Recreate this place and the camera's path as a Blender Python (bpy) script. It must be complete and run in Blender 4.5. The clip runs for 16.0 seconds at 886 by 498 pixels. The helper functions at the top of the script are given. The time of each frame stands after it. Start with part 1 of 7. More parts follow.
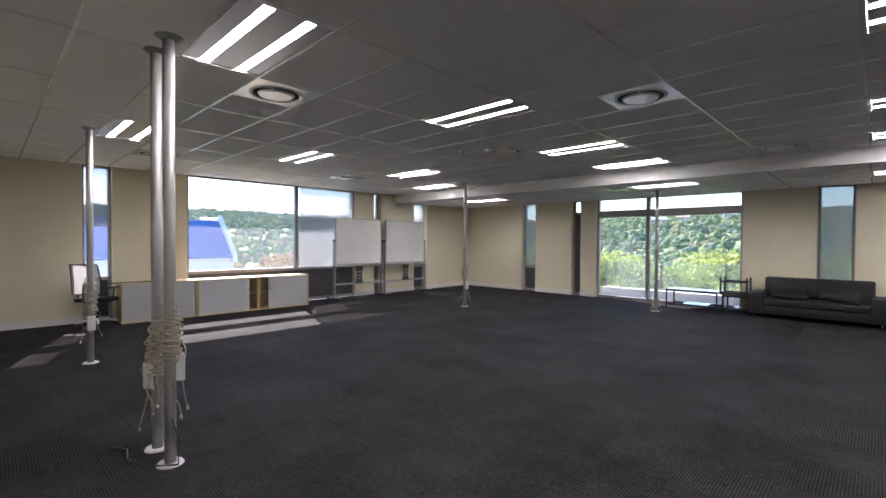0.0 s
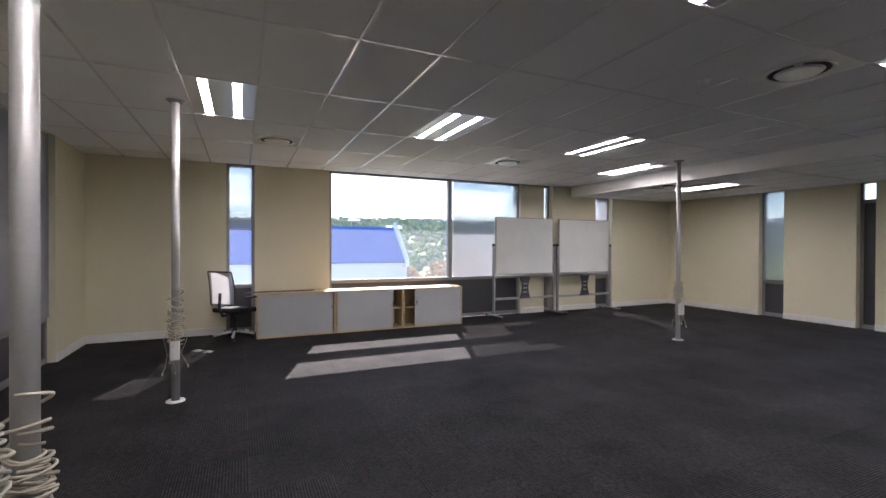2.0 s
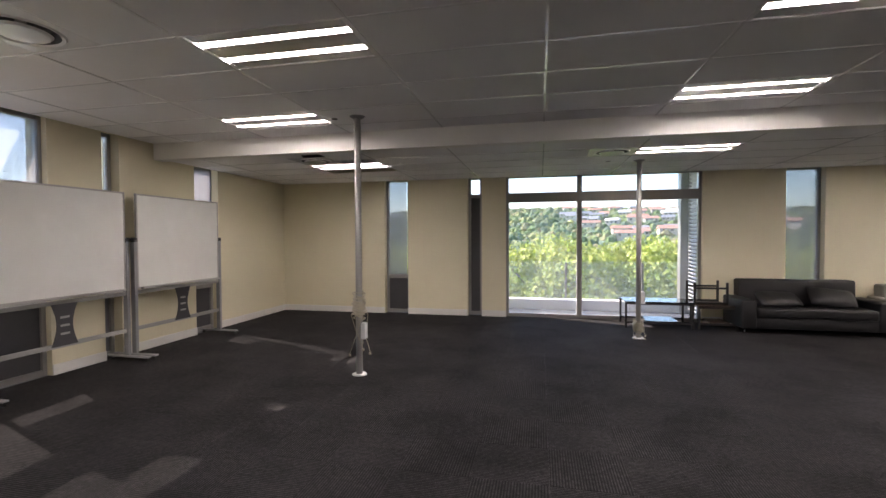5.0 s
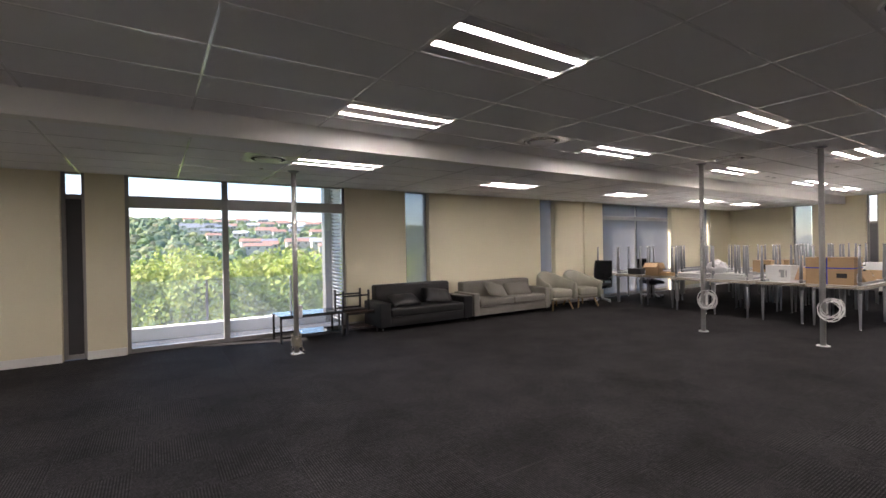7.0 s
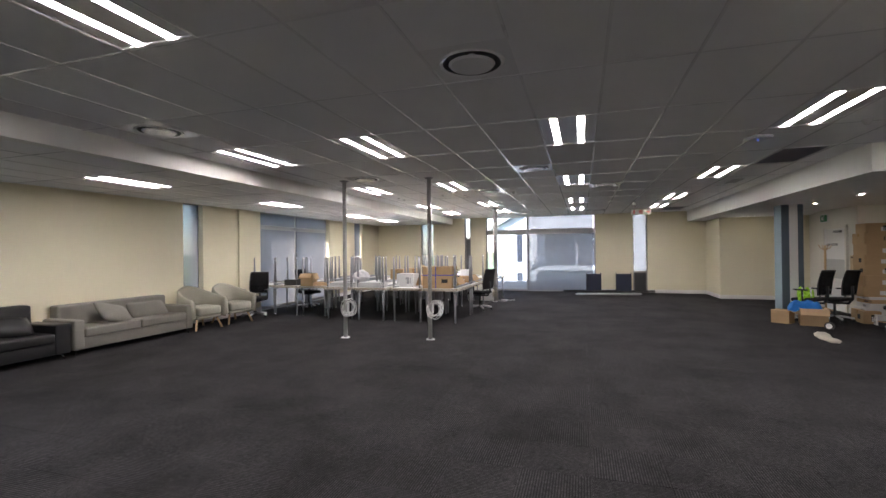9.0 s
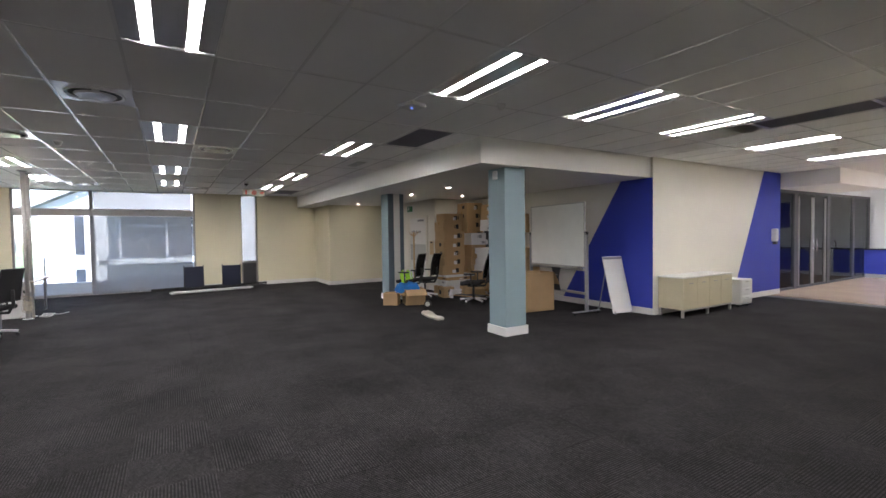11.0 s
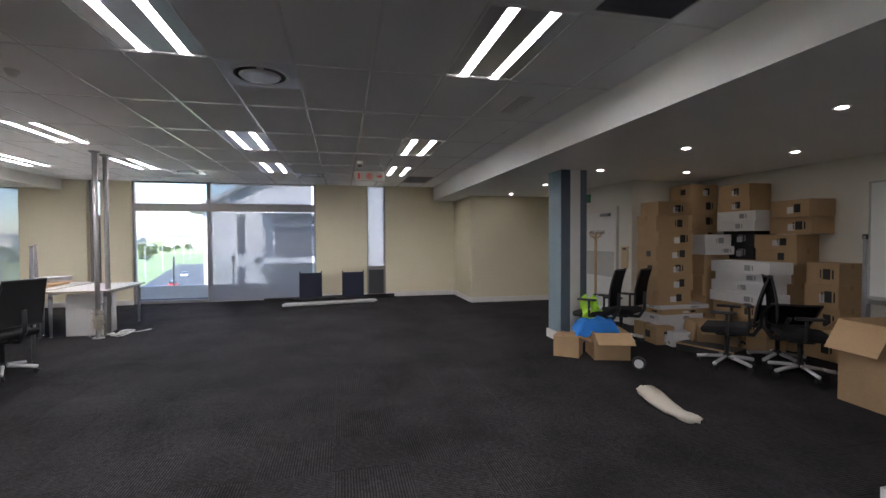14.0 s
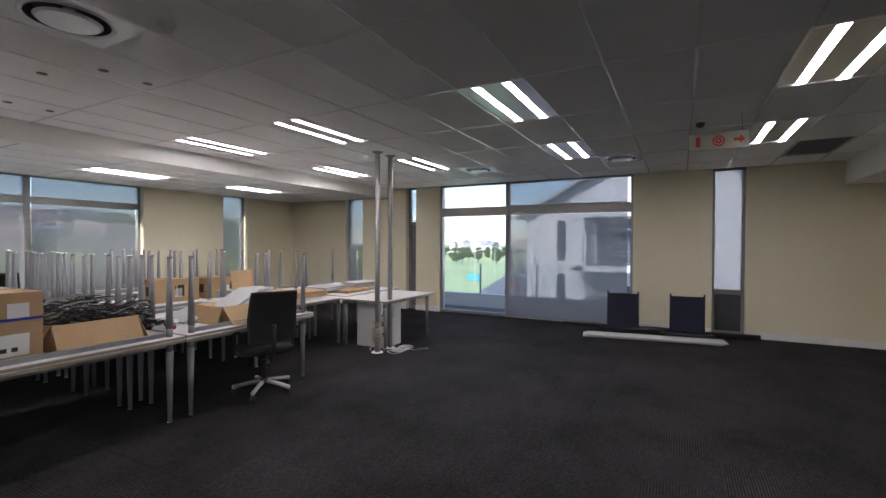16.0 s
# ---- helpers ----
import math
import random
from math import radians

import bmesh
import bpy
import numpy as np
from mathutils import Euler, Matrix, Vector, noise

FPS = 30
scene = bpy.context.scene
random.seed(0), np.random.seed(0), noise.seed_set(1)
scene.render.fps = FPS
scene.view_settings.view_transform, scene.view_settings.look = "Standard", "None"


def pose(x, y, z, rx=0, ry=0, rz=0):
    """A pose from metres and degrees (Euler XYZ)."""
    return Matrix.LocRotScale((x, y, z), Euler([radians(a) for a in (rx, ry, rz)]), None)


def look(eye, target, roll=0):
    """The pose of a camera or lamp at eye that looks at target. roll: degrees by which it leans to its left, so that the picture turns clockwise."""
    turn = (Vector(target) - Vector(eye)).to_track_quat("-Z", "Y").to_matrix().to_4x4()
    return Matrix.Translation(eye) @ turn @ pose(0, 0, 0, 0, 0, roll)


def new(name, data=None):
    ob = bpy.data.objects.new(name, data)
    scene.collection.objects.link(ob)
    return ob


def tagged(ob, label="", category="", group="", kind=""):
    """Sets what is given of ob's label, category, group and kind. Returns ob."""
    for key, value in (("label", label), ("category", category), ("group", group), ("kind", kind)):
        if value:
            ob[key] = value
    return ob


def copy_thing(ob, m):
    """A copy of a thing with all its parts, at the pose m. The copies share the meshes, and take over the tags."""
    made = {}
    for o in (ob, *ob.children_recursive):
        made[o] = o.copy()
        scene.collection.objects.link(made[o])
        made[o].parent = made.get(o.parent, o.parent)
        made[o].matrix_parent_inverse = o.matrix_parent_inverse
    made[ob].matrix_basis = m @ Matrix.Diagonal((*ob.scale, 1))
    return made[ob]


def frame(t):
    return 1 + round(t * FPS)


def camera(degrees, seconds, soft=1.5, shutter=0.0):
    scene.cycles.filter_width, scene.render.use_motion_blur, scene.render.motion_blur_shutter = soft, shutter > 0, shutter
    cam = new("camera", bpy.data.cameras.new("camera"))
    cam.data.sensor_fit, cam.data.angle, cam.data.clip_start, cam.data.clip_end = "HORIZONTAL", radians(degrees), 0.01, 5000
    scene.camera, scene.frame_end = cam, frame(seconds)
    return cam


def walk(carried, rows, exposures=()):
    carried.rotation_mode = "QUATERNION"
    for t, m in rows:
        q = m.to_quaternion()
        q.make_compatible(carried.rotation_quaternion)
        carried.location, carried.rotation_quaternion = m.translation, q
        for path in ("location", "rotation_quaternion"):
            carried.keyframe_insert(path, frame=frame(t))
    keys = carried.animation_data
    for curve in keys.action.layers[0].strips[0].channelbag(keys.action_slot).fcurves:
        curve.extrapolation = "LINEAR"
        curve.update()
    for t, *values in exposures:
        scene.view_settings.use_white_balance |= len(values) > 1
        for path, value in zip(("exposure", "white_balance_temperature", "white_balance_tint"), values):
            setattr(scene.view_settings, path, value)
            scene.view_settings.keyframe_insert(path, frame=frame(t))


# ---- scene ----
cam = camera(89.5, 16.0)
PATH = [
    (0, pose(0.550, 1.083, 1.533, 89.02, 0, 44.27) @ pose(0, 0, 0, 0, 0, 0.36)),
    (0.5, pose(0.180, 1.483, 1.513, 89.27, 0, 53.55) @ pose(0, 0, 0, 0, 0, 0.11)),
    (1, pose(-0.254, 1.923, 1.515, 89.64, 0, 61.56) @ pose(0, 0, 0, 0, 0, 0.10)),
    (1.5, pose(-0.811, 2.276, 1.509, 89.69, 0, 65.55) @ pose(0, 0, 0, 0, 0, 0.10)),
    (2, pose(-1.427, 2.572, 1.507, 89.62, 0, 65.75) @ pose(0, 0, 0, 0, 0, 0.19)),
    (2.5, pose(-2.091, 2.795, 1.509, 89.44, 0, 62.68) @ pose(0, 0, 0, 0, 0, 0.18)),
    (3, pose(-2.708, 3.028, 1.510, 89.01, 0, 53.72) @ pose(0, 0, 0, 0, 0, -0.08)),
    (3.2, pose(-2.951, 3.112, 1.505, 88.66, 0, 49.70) @ pose(0, 0, 0, 0, 0, -0.24)),
    (5.5, pose(-4.641, 4.648, 1.548, 88.69, 0, -0.50) @ pose(0, 0, 0, 0, 0, -0.57)),
    (6, pose(-4.725, 4.847, 1.547, 88.91, 0, -13.81) @ pose(0, 0, 0, 0, 0, -1.00)),
    (6.5, pose(-4.770, 4.850, 1.538, 89.27, 0, -23.40) @ pose(0, 0, 0, 0, 0, -0.96)),
    (7, pose(-4.749, 4.809, 1.542, 89.72, 0, -32.87) @ pose(0, 0, 0, 0, 0, -1.00)),
    (7.5, pose(-4.726, 4.781, 1.545, 89.95, 0, -42.35) @ pose(0, 0, 0, 0, 0, -1.27)),
    (8, pose(-4.635, 4.694, 1.546, 89.88, 0, -52.19) @ pose(0, 0, 0, 0, 0, -1.70)),
    (8.5, pose(-4.447, 4.605, 1.555, 90.05, 0, -61.24) @ pose(0, 0, 0, 0, 0, -1.19)),
    (9, pose(-4.157, 4.672, 1.572, 90.32, 0, -72.74) @ pose(0, 0, 0, 0, 0, -0.64)),
    (9.5, pose(-3.759, 4.802, 1.565, 90.24, 0, -84.42) @ pose(0, 0, 0, 0, 0, -0.90)),
    (10, pose(-3.227, 4.861, 1.549, 89.37, 0, -97.35) @ pose(0, 0, 0, 0, 0, -0.86)),
    (10.2, pose(-3.016, 4.944, 1.544, 88.91, 0, -103.40) @ pose(0, 0, 0, 0, 0, -1.00)),
    (12.5, pose(-0.366, 4.272, 1.530, 88.51, 0, -132.34) @ pose(0, 0, 0, 0, 0, -0.31)),
    (13, pose(0.251, 4.026, 1.540, 88.77, 0, -125.84) @ pose(0, 0, 0, 0, 0, -0.14)),
    (13.5, pose(0.895, 3.738, 1.534, 88.38, 0, -113.85) @ pose(0, 0, 0, 0, 0, 0.15)),
    (14, pose(1.602, 3.555, 1.538, 88.58, 0, -102.83) @ pose(0, 0, 0, 0, 0, -0.25)),
    (14.5, pose(2.352, 3.413, 1.538, 88.58, 0, -95.62) @ pose(0, 0, 0, 0, 0, -0.55)),
    (15, pose(3.092, 3.315, 1.539, 88.85, 0, -86.60) @ pose(0, 0, 0, 0, 0, -0.64)),
    (15.5, pose(3.739, 3.313, 1.552, 89.47, 0, -74.23) @ pose(0, 0, 0, 0, 0, -0.47)),
    (16, pose(4.297, 3.390, 1.586, 89.26, 0, -62.02) @ pose(0, 0, 0, 0, 0, 0.22)),
]
walk(cam, PATH, [(0, 1.9, 6200, 21), (3.2, 1.8, 6250, 21), (5.5, 1.8, 7000, 23), (7.5, 1.67, 6700, 21), (8.2, 1.67, 6600, 20), (9.0, 2.05, 6450, 19), (10.0, 2.1, 6450, 18), (12.5, 2.25, 6200, 17), (13.5, 2.25, 6250, 19), (14.0, 1.75, 6200, 19), (14.5, 1.8, 6250, 20), (15.5, 1.65, 6250, 20), (16, 1.25, 6250, 20)])

# ---- light ----
world = bpy.data.worlds.new("sky")
scene.world = world
world.use_nodes = True
wn = world.node_tree
sky = wn.nodes.new("ShaderNodeTexSky")
sky.sky_type = 'NISHITA'
sky.sun_disc = False
SUN_WAY = Vector((3.32, -1.14, -2.85)).normalized()
sky.sun_elevation = math.asin(-SUN_WAY.z)
sky.sun_rotation = math.atan2(-SUN_WAY.x, -SUN_WAY.y)
sky.air_density, sky.dust_density, sky.ozone_density = 1.0, 0.25, 3.0
wn.nodes["Background"].inputs["Strength"].default_value = 0.15
wn.links.new(sky.outputs[0], wn.nodes["Background"].inputs["Color"])
sun = new("sun", bpy.data.lights.new("sun", 'SUN'))
sun.data.energy, sun.data.angle, sun.data.color = 5.0, radians(0.5), (1.0, 0.94, 0.84)
sun.matrix_world = look(-SUN_WAY * 60, (0, 0, 0))
TUBE_POWER = 16.0


# ---- materials ----
def nodes_of(name):
    m = bpy.data.materials.new(name)
    m.use_nodes = True
    return m, m.node_tree.nodes, m.node_tree.links, m.node_tree.nodes["Principled BSDF"]


def mat(name, colour, rough=0.6, metal=0.0, grain=40.0, vary=0.12, bump=0.05, stain=1.5, space="Object", spec=0.5, dist=0.01, **sockets):
    """A surface with variation at two scales: fine grain and broad stains."""
    m, n, l, b = nodes_of(name)
    co = n.new("ShaderNodeTexCoord")
    src = co.outputs[space]
    n1, n2 = n.new("ShaderNodeTexNoise"), n.new("ShaderNodeTexNoise")
    n1.inputs["Scale"].default_value, n1.inputs["Detail"].default_value = grain, 4
    n2.inputs["Scale"].default_value, n2.inputs["Detail"].default_value = stain, 3
    l.new(src, n1.inputs["Vector"]), l.new(src, n2.inputs["Vector"])
    add = n.new("ShaderNodeMath")
    add.operation = 'ADD'
    l.new(n1.outputs["Fac"], add.inputs[0]), l.new(n2.outputs["Fac"], add.inputs[1])
    ramp = n.new("ShaderNodeMapRange")
    ramp.inputs["From Min"].default_value, ramp.inputs["From Max"].default_value = 0.6, 1.4
    ramp.inputs["To Min"].default_value, ramp.inputs["To Max"].default_value = 1 - vary, 1 + vary
    l.new(add.outputs[0], ramp.inputs["Value"])
    mul = n.new("ShaderNodeVectorMath")
    mul.operation = 'MULTIPLY'
    mul.inputs[0].default_value = colour
    l.new(ramp.outputs[0], mul.inputs[1])
    l.new(mul.outputs[0], b.inputs["Base Color"])
    rr = n.new("ShaderNodeMapRange")
    rr.inputs["To Min"].default_value, rr.inputs["To Max"].default_value = max(0.02, rough - 0.08), min(1, rough + 0.08)
    l.new(n2.outputs["Fac"], rr.inputs["Value"])
    l.new(rr.outputs[0], b.inputs["Roughness"])
    b.inputs["Metallic"].default_value = metal
    b.inputs["Specular IOR Level"].default_value = spec
    if bump:
        bp = n.new("ShaderNodeBump")
        bp.inputs["Strength"].default_value, bp.inputs["Distance"].default_value = bump, dist
        l.new(n1.outputs["Fac"], bp.inputs["Height"])
        l.new(bp.outputs[0], b.inputs["Normal"])
    for k, v in sockets.items():
        b.inputs[k.replace("_", " ")].default_value = v
    return m


def glow(name, colour, strength):
    m, n, l, b = nodes_of(name)
    b.inputs["Base Color"].default_value = (*colour, 1)
    b.inputs["Emission Color"].default_value = (*colour, 1)
    b.inputs["Emission Strength"].default_value = strength
    return m


def glass(name, tint=(0.93, 0.96, 0.97), gloss=1.0, film=0.0):
    m, n, l, b = nodes_of(name)
    n.remove(b)
    t, g, mix, fr = n.new("ShaderNodeBsdfTransparent"), n.new("ShaderNodeBsdfGlossy"), n.new("ShaderNodeMixShader"), n.new("ShaderNodeFresnel")
    t.inputs["Color"].default_value = (*tint, 1)
    g.inputs["Roughness"].default_value = 0.02
    fr.inputs["IOR"].default_value = 1.0 + 0.45 * gloss
    l.new(fr.outputs[0], mix.inputs[0]), l.new(t.outputs[0], mix.inputs[1]), l.new(g.outputs[0], mix.inputs[2])
    if film:   # thin veil for dusty glass that also stands in for the haze outdoors
        haze_dust, veil = n.new("ShaderNodeBsdfTranslucent"), n.new("ShaderNodeMixShader")
        haze_dust.inputs["Color"].default_value = (0.85, 0.88, 0.95, 1)
        veil.inputs[0].default_value = film
        l.new(mix.outputs[0], veil.inputs[1]), l.new(haze_dust.outputs[0], veil.inputs[2])
        l.new(veil.outputs[0], n["Material Output"].inputs[0])
        return m
    l.new(mix.outputs[0], n["Material Output"].inputs[0])
    return m


def screen_cloth(name, colour, clear):
    """Open-weave roller blind cloth: part see-through, part cloth that passes soft light."""
    m, n, l, b = nodes_of(name)
    n.remove(b)
    t, d, tr = n.new("ShaderNodeBsdfTransparent"), n.new("ShaderNodeBsdfDiffuse"), n.new("ShaderNodeBsdfTranslucent")
    a, c = n.new("ShaderNodeMixShader"), n.new("ShaderNodeMixShader")
    co, w = n.new("ShaderNodeTexCoord"), n.new("ShaderNodeTexNoise")
    w.inputs["Scale"].default_value = 3.0
    rm = n.new("ShaderNodeMapRange")
    rm.inputs["To Min"].default_value, rm.inputs["To Max"].default_value = clear - 0.04, clear + 0.04
    l.new(co.outputs["Object"], w.inputs["Vector"]), l.new(w.outputs["Fac"], rm.inputs["Value"])
    d.inputs["Color"].default_value = tr.inputs["Color"].default_value = (*colour, 1)
    a.inputs[0].default_value = 0.35
    l.new(d.outputs[0], a.inputs[1]), l.new(tr.outputs[0], a.inputs[2])
    l.new(rm.outputs[0], c.inputs[0]), l.new(a.outputs[0], c.inputs[1]), l.new(t.outputs[0], c.inputs[2])
    l.new(c.outputs[0], n["Material Output"].inputs[0])
    return m


def carpet(name, turn):
    """Charcoal loop-pile carpet tile with ribs that run one way."""
    m, n, l, b = nodes_of(name)
    geo, mp, wv, ns, ns2, info = (n.new("ShaderNodeNewGeometry"), n.new("ShaderNodeMapping"), n.new("ShaderNodeTexWave"),
                                  n.new("ShaderNodeTexNoise"), n.new("ShaderNodeTexNoise"), n.new("ShaderNodeObjectInfo"))
    mp.inputs["Rotation"].default_value = (0, 0, radians(turn))
    wv.bands_direction = 'X'
    wv.inputs["Scale"].default_value, wv.inputs["Distortion"].default_value = 17.0, 0.5
    wv.inputs["Detail"].default_value, wv.inputs["Detail Scale"].default_value = 2, 6
    ns.inputs["Scale"].default_value, ns.inputs["Detail"].default_value = 28, 8
    ns.inputs["Roughness"].default_value = 0.85
    ns2.inputs["Scale"].default_value, ns2.inputs["Detail"].default_value = 1.1, 9
    ns2.inputs["Roughness"].default_value = 0.68
    l.new(geo.outputs["Position"], mp.inputs["Vector"]), l.new(mp.outputs[0], wv.inputs["Vector"])
    l.new(geo.outputs["Position"], ns.inputs["Vector"]), l.new(geo.outputs["Position"], ns2.inputs["Vector"])
    mix = n.new("ShaderNodeMix")
    mix.data_type = 'RGBA'
    mix.inputs["A"].default_value, mix.inputs["B"].default_value = (0.006, 0.0058, 0.006, 1), (0.066, 0.062, 0.064, 1)
    soft = n.new("ShaderNodeMapRange")
    soft.inputs["To Min"].default_value, soft.inputs["To Max"].default_value = 0.12, 0.84
    l.new(wv.outputs["Fac"], soft.inputs["Value"])
    ad = n.new("ShaderNodeMath")
    ad.operation = 'MULTIPLY'
    pile = n.new("ShaderNodeMapRange")
    pile.inputs["From Min"].default_value, pile.inputs["From Max"].default_value = 0.36, 0.66
    pile.inputs["To Min"].default_value, pile.inputs["To Max"].default_value = 0.1, 1.15
    l.new(ns.outputs["Fac"], pile.inputs["Value"])
    l.new(soft.outputs[0], ad.inputs[0]), l.new(pile.outputs[0], ad.inputs[1])
    l.new(ad.outputs[0], mix.inputs["Factor"])
    rm = n.new("ShaderNodeMapRange")
    rm.inputs["From Min"].default_value, rm.inputs["From Max"].default_value = 0.3, 0.75
    rm.inputs["To Min"].default_value, rm.inputs["To Max"].default_value = 0.5, 1.95
    l.new(ns2.outputs["Fac"], rm.inputs["Value"])
    rnd = n.new("ShaderNodeMapRange")
    rnd.inputs["To Min"].default_value, rnd.inputs["To Max"].default_value = 0.93, 1.07
    l.new(info.outputs["Random"], rnd.inputs["Value"])
    m1, m2 = n.new("ShaderNodeVectorMath"), n.new("ShaderNodeVectorMath")
    m1.operation = m2.operation = 'MULTIPLY'
    l.new(mix.outputs["Result"], m1.inputs[0]), l.new(rm.outputs[0], m1.inputs[1])
    l.new(m1.outputs[0], m2.inputs[0]), l.new(rnd.outputs[0], m2.inputs[1])
    l.new(m2.outputs[0], b.inputs["Base Color"])
    b.inputs["Roughness"].default_value = 0.95
    b.inputs["Specular IOR Level"].default_value = 0.15
    bp = n.new("ShaderNodeBump")
    bp.inputs["Strength"].default_value, bp.inputs["Distance"].default_value = 0.6, 0.004
    l.new(ad.outputs[0], bp.inputs["Height"]), l.new(bp.outputs[0], b.inputs["Normal"])
    return m


def leafy(name, colours, rough=0.7):
    """Leaves: each island of the mesh takes its own shade."""
    m, n, l, b = nodes_of(name)
    geo, cr = n.new("ShaderNodeNewGeometry"), n.new("ShaderNodeValToRGB")
    l.new(geo.outputs["Random Per Island"], cr.inputs["Fac"])
    while len(cr.color_ramp.elements) < len(colours):
        cr.color_ramp.elements.new(0.5)
    for i, c in enumerate(colours):
        cr.color_ramp.elements[i].position = i / (len(colours) - 1)
        cr.color_ramp.elements[i].color = (*c, 1)
    co, ns, rm, mul = n.new("ShaderNodeNewGeometry"), n.new("ShaderNodeTexNoise"), n.new("ShaderNodeMapRange"), n.new("ShaderNodeVectorMath")
    ns.inputs["Scale"].default_value, ns.inputs["Detail"].default_value = 0.7, 5
    rm.inputs["From Min"].default_value, rm.inputs["From Max"].default_value = 0.3, 0.7
    rm.inputs["To Min"].default_value, rm.inputs["To Max"].default_value = 0.55, 1.4
    mul.operation = 'MULTIPLY'
    l.new(co.outputs["Position"], ns.inputs["Vector"]), l.new(ns.outputs["Fac"], rm.inputs["Value"])
    l.new(cr.outputs[0], mul.inputs[0]), l.new(rm.outputs[0], mul.inputs[1])
    l.new(mul.outputs[0], b.inputs["Base Color"])
    b.inputs["Roughness"].default_value = rough
    tr, ms = n.new("ShaderNodeBsdfTranslucent"), n.new("ShaderNodeMixShader")
    l.new(mul.outputs[0], tr.inputs["Color"])
    ms.inputs[0].default_value = 0.35
    l.new(b.outputs[0], ms.inputs[1]), l.new(tr.outputs[0], ms.inputs[2])
    l.new(ms.outputs[0], n["Material Output"].inputs[0])
    return m


M_WALL = mat("cream_wall_paint", (0.72, 0.665, 0.49), 0.75, grain=120, vary=0.04, bump=0.08, stain=0.8, dist=0.002)
M_WHITEWALL = mat("off_white_wall_paint", (0.72, 0.70, 0.63), 0.75, grain=120, vary=0.04, bump=0.06, dist=0.002)
M_KITWALL = mat("white_kitchen_paint", (0.78, 0.79, 0.80), 0.7, grain=120, vary=0.04, bump=0.05, dist=0.002)
M_BLUE = mat("royal_blue_paint", (0.030, 0.050, 0.42), 0.6, grain=90, vary=0.06, bump=0.05, dist=0.002)
M_BASE = mat("white_gloss_baseboard", (0.74, 0.73, 0.70), 0.4, grain=60, vary=0.05, bump=0.02)
M_CEIL = mat("mineral_ceiling_tile", (0.89, 0.89, 0.885), 0.9, grain=260, vary=0.05, bump=0.25, stain=1.1, dist=0.002)
M_TBAR = mat("white_ceiling_grid", (0.92, 0.92, 0.91), 0.3, grain=30, vary=0.03, bump=0, spec=0.9, Coat_Weight=1.0, Coat_Roughness=0.12)
M_PLASTER = mat("white_ceiling_plaster", (0.88, 0.87, 0.83), 0.8, grain=100, vary=0.03, bump=0.05, dist=0.002)
M_COL = mat("blue_grey_column_paint", (0.24, 0.33, 0.36), 0.6, grain=100, vary=0.05, bump=0.06, dist=0.002)
M_COLDARK = mat("slate_column_paint", (0.10, 0.13, 0.16), 0.6, grain=100, vary=0.05, bump=0.06, dist=0.002)
M_ALU = mat("grey_window_aluminium", (0.30, 0.29, 0.28), 0.45, 0.5, grain=80, vary=0.06, bump=0.02)
M_PANEL = mat("charcoal_spandrel_panel", (0.055, 0.055, 0.06), 0.5, 0.0, grain=60, vary=0.1, bump=0.02)
M_SLITPANEL = mat("mid_grey_slit_panel", (0.15, 0.15, 0.16), 0.5, grain=60, vary=0.1, bump=0.02)
M_PAINTSLAT = mat("white_slat_paint", (0.6, 0.6, 0.62), 0.6, grain=30, vary=0.05, bump=0.02)
M_GLASS = glass("window_glass", film=0.035)
M_PARTGLASS = glass("partition_glass", (0.86, 0.92, 0.90))
M_BLIND = screen_cloth("grey_screen_cloth", (0.36, 0.37, 0.40), 0.43)
M_BLINDTHICK = screen_cloth("dim_screen_cloth", (0.42, 0.40, 0.42), 0.05)
M_STEEL = mat("satin_aluminium_tube", (0.40, 0.395, 0.38), 0.48, 0.4, grain=50, vary=0.06, bump=0.02)
M_CHROME = mat("polished_chrome", (0.75, 0.75, 0.76), 0.12, 1.0, grain=30, vary=0.05, bump=0)
M_POLALU = mat("polished_aluminium", (0.80, 0.80, 0.81), 0.28, 0.55, grain=40, vary=0.05, bump=0)
M_FOAM = mat("cream_foam_wrap", (0.55, 0.51, 0.42), 0.7, grain=60, vary=0.12, bump=0.15)
M_SILVER = mat("silver_painted_steel", (0.30, 0.305, 0.32), 0.45, 0.35, grain=80, vary=0.06, bump=0.02)
M_BLACKPL = mat("black_plastic", (0.018, 0.018, 0.020), 0.45, grain=120, vary=0.15, bump=0.08, dist=0.002)
M_BLACKFAB = mat("black_woven_fabric", (0.016, 0.016, 0.018), 0.9, grain=300, vary=0.25, bump=0.4, dist=0.002)
M_BLACKSTEEL = mat("black_powder_steel", (0.014, 0.013, 0.013), 0.5, grain=80, vary=0.1, bump=0.04)
M_LEATHER = mat("black_leatherette", (0.007, 0.007, 0.008), 0.5, grain=160, vary=0.15, bump=0.25, stain=3, dist=0.003)
M_GREYFAB = mat("mid_grey_upholstery", (0.19, 0.18, 0.155), 0.92, grain=320, vary=0.14, bump=0.4, stain=4, dist=0.002)
M_SAGE = mat("pale_sage_upholstery", (0.34, 0.325, 0.265), 0.92, grain=320, vary=0.12, bump=0.4, stain=4, dist=0.002)
M_WOODLEG = mat("pale_beech_wood", (0.55, 0.38, 0.20), 0.5, grain=60, vary=0.15, bump=0.05)
M_BEECH = mat("beech_melamine", (0.56, 0.42, 0.24), 0.45, grain=30, vary=0.10, bump=0.03)
M_TAMBOUR = mat("silver_grey_tambour", (0.46, 0.47, 0.48), 0.45, 0.1, grain=40, vary=0.05, bump=0.02)
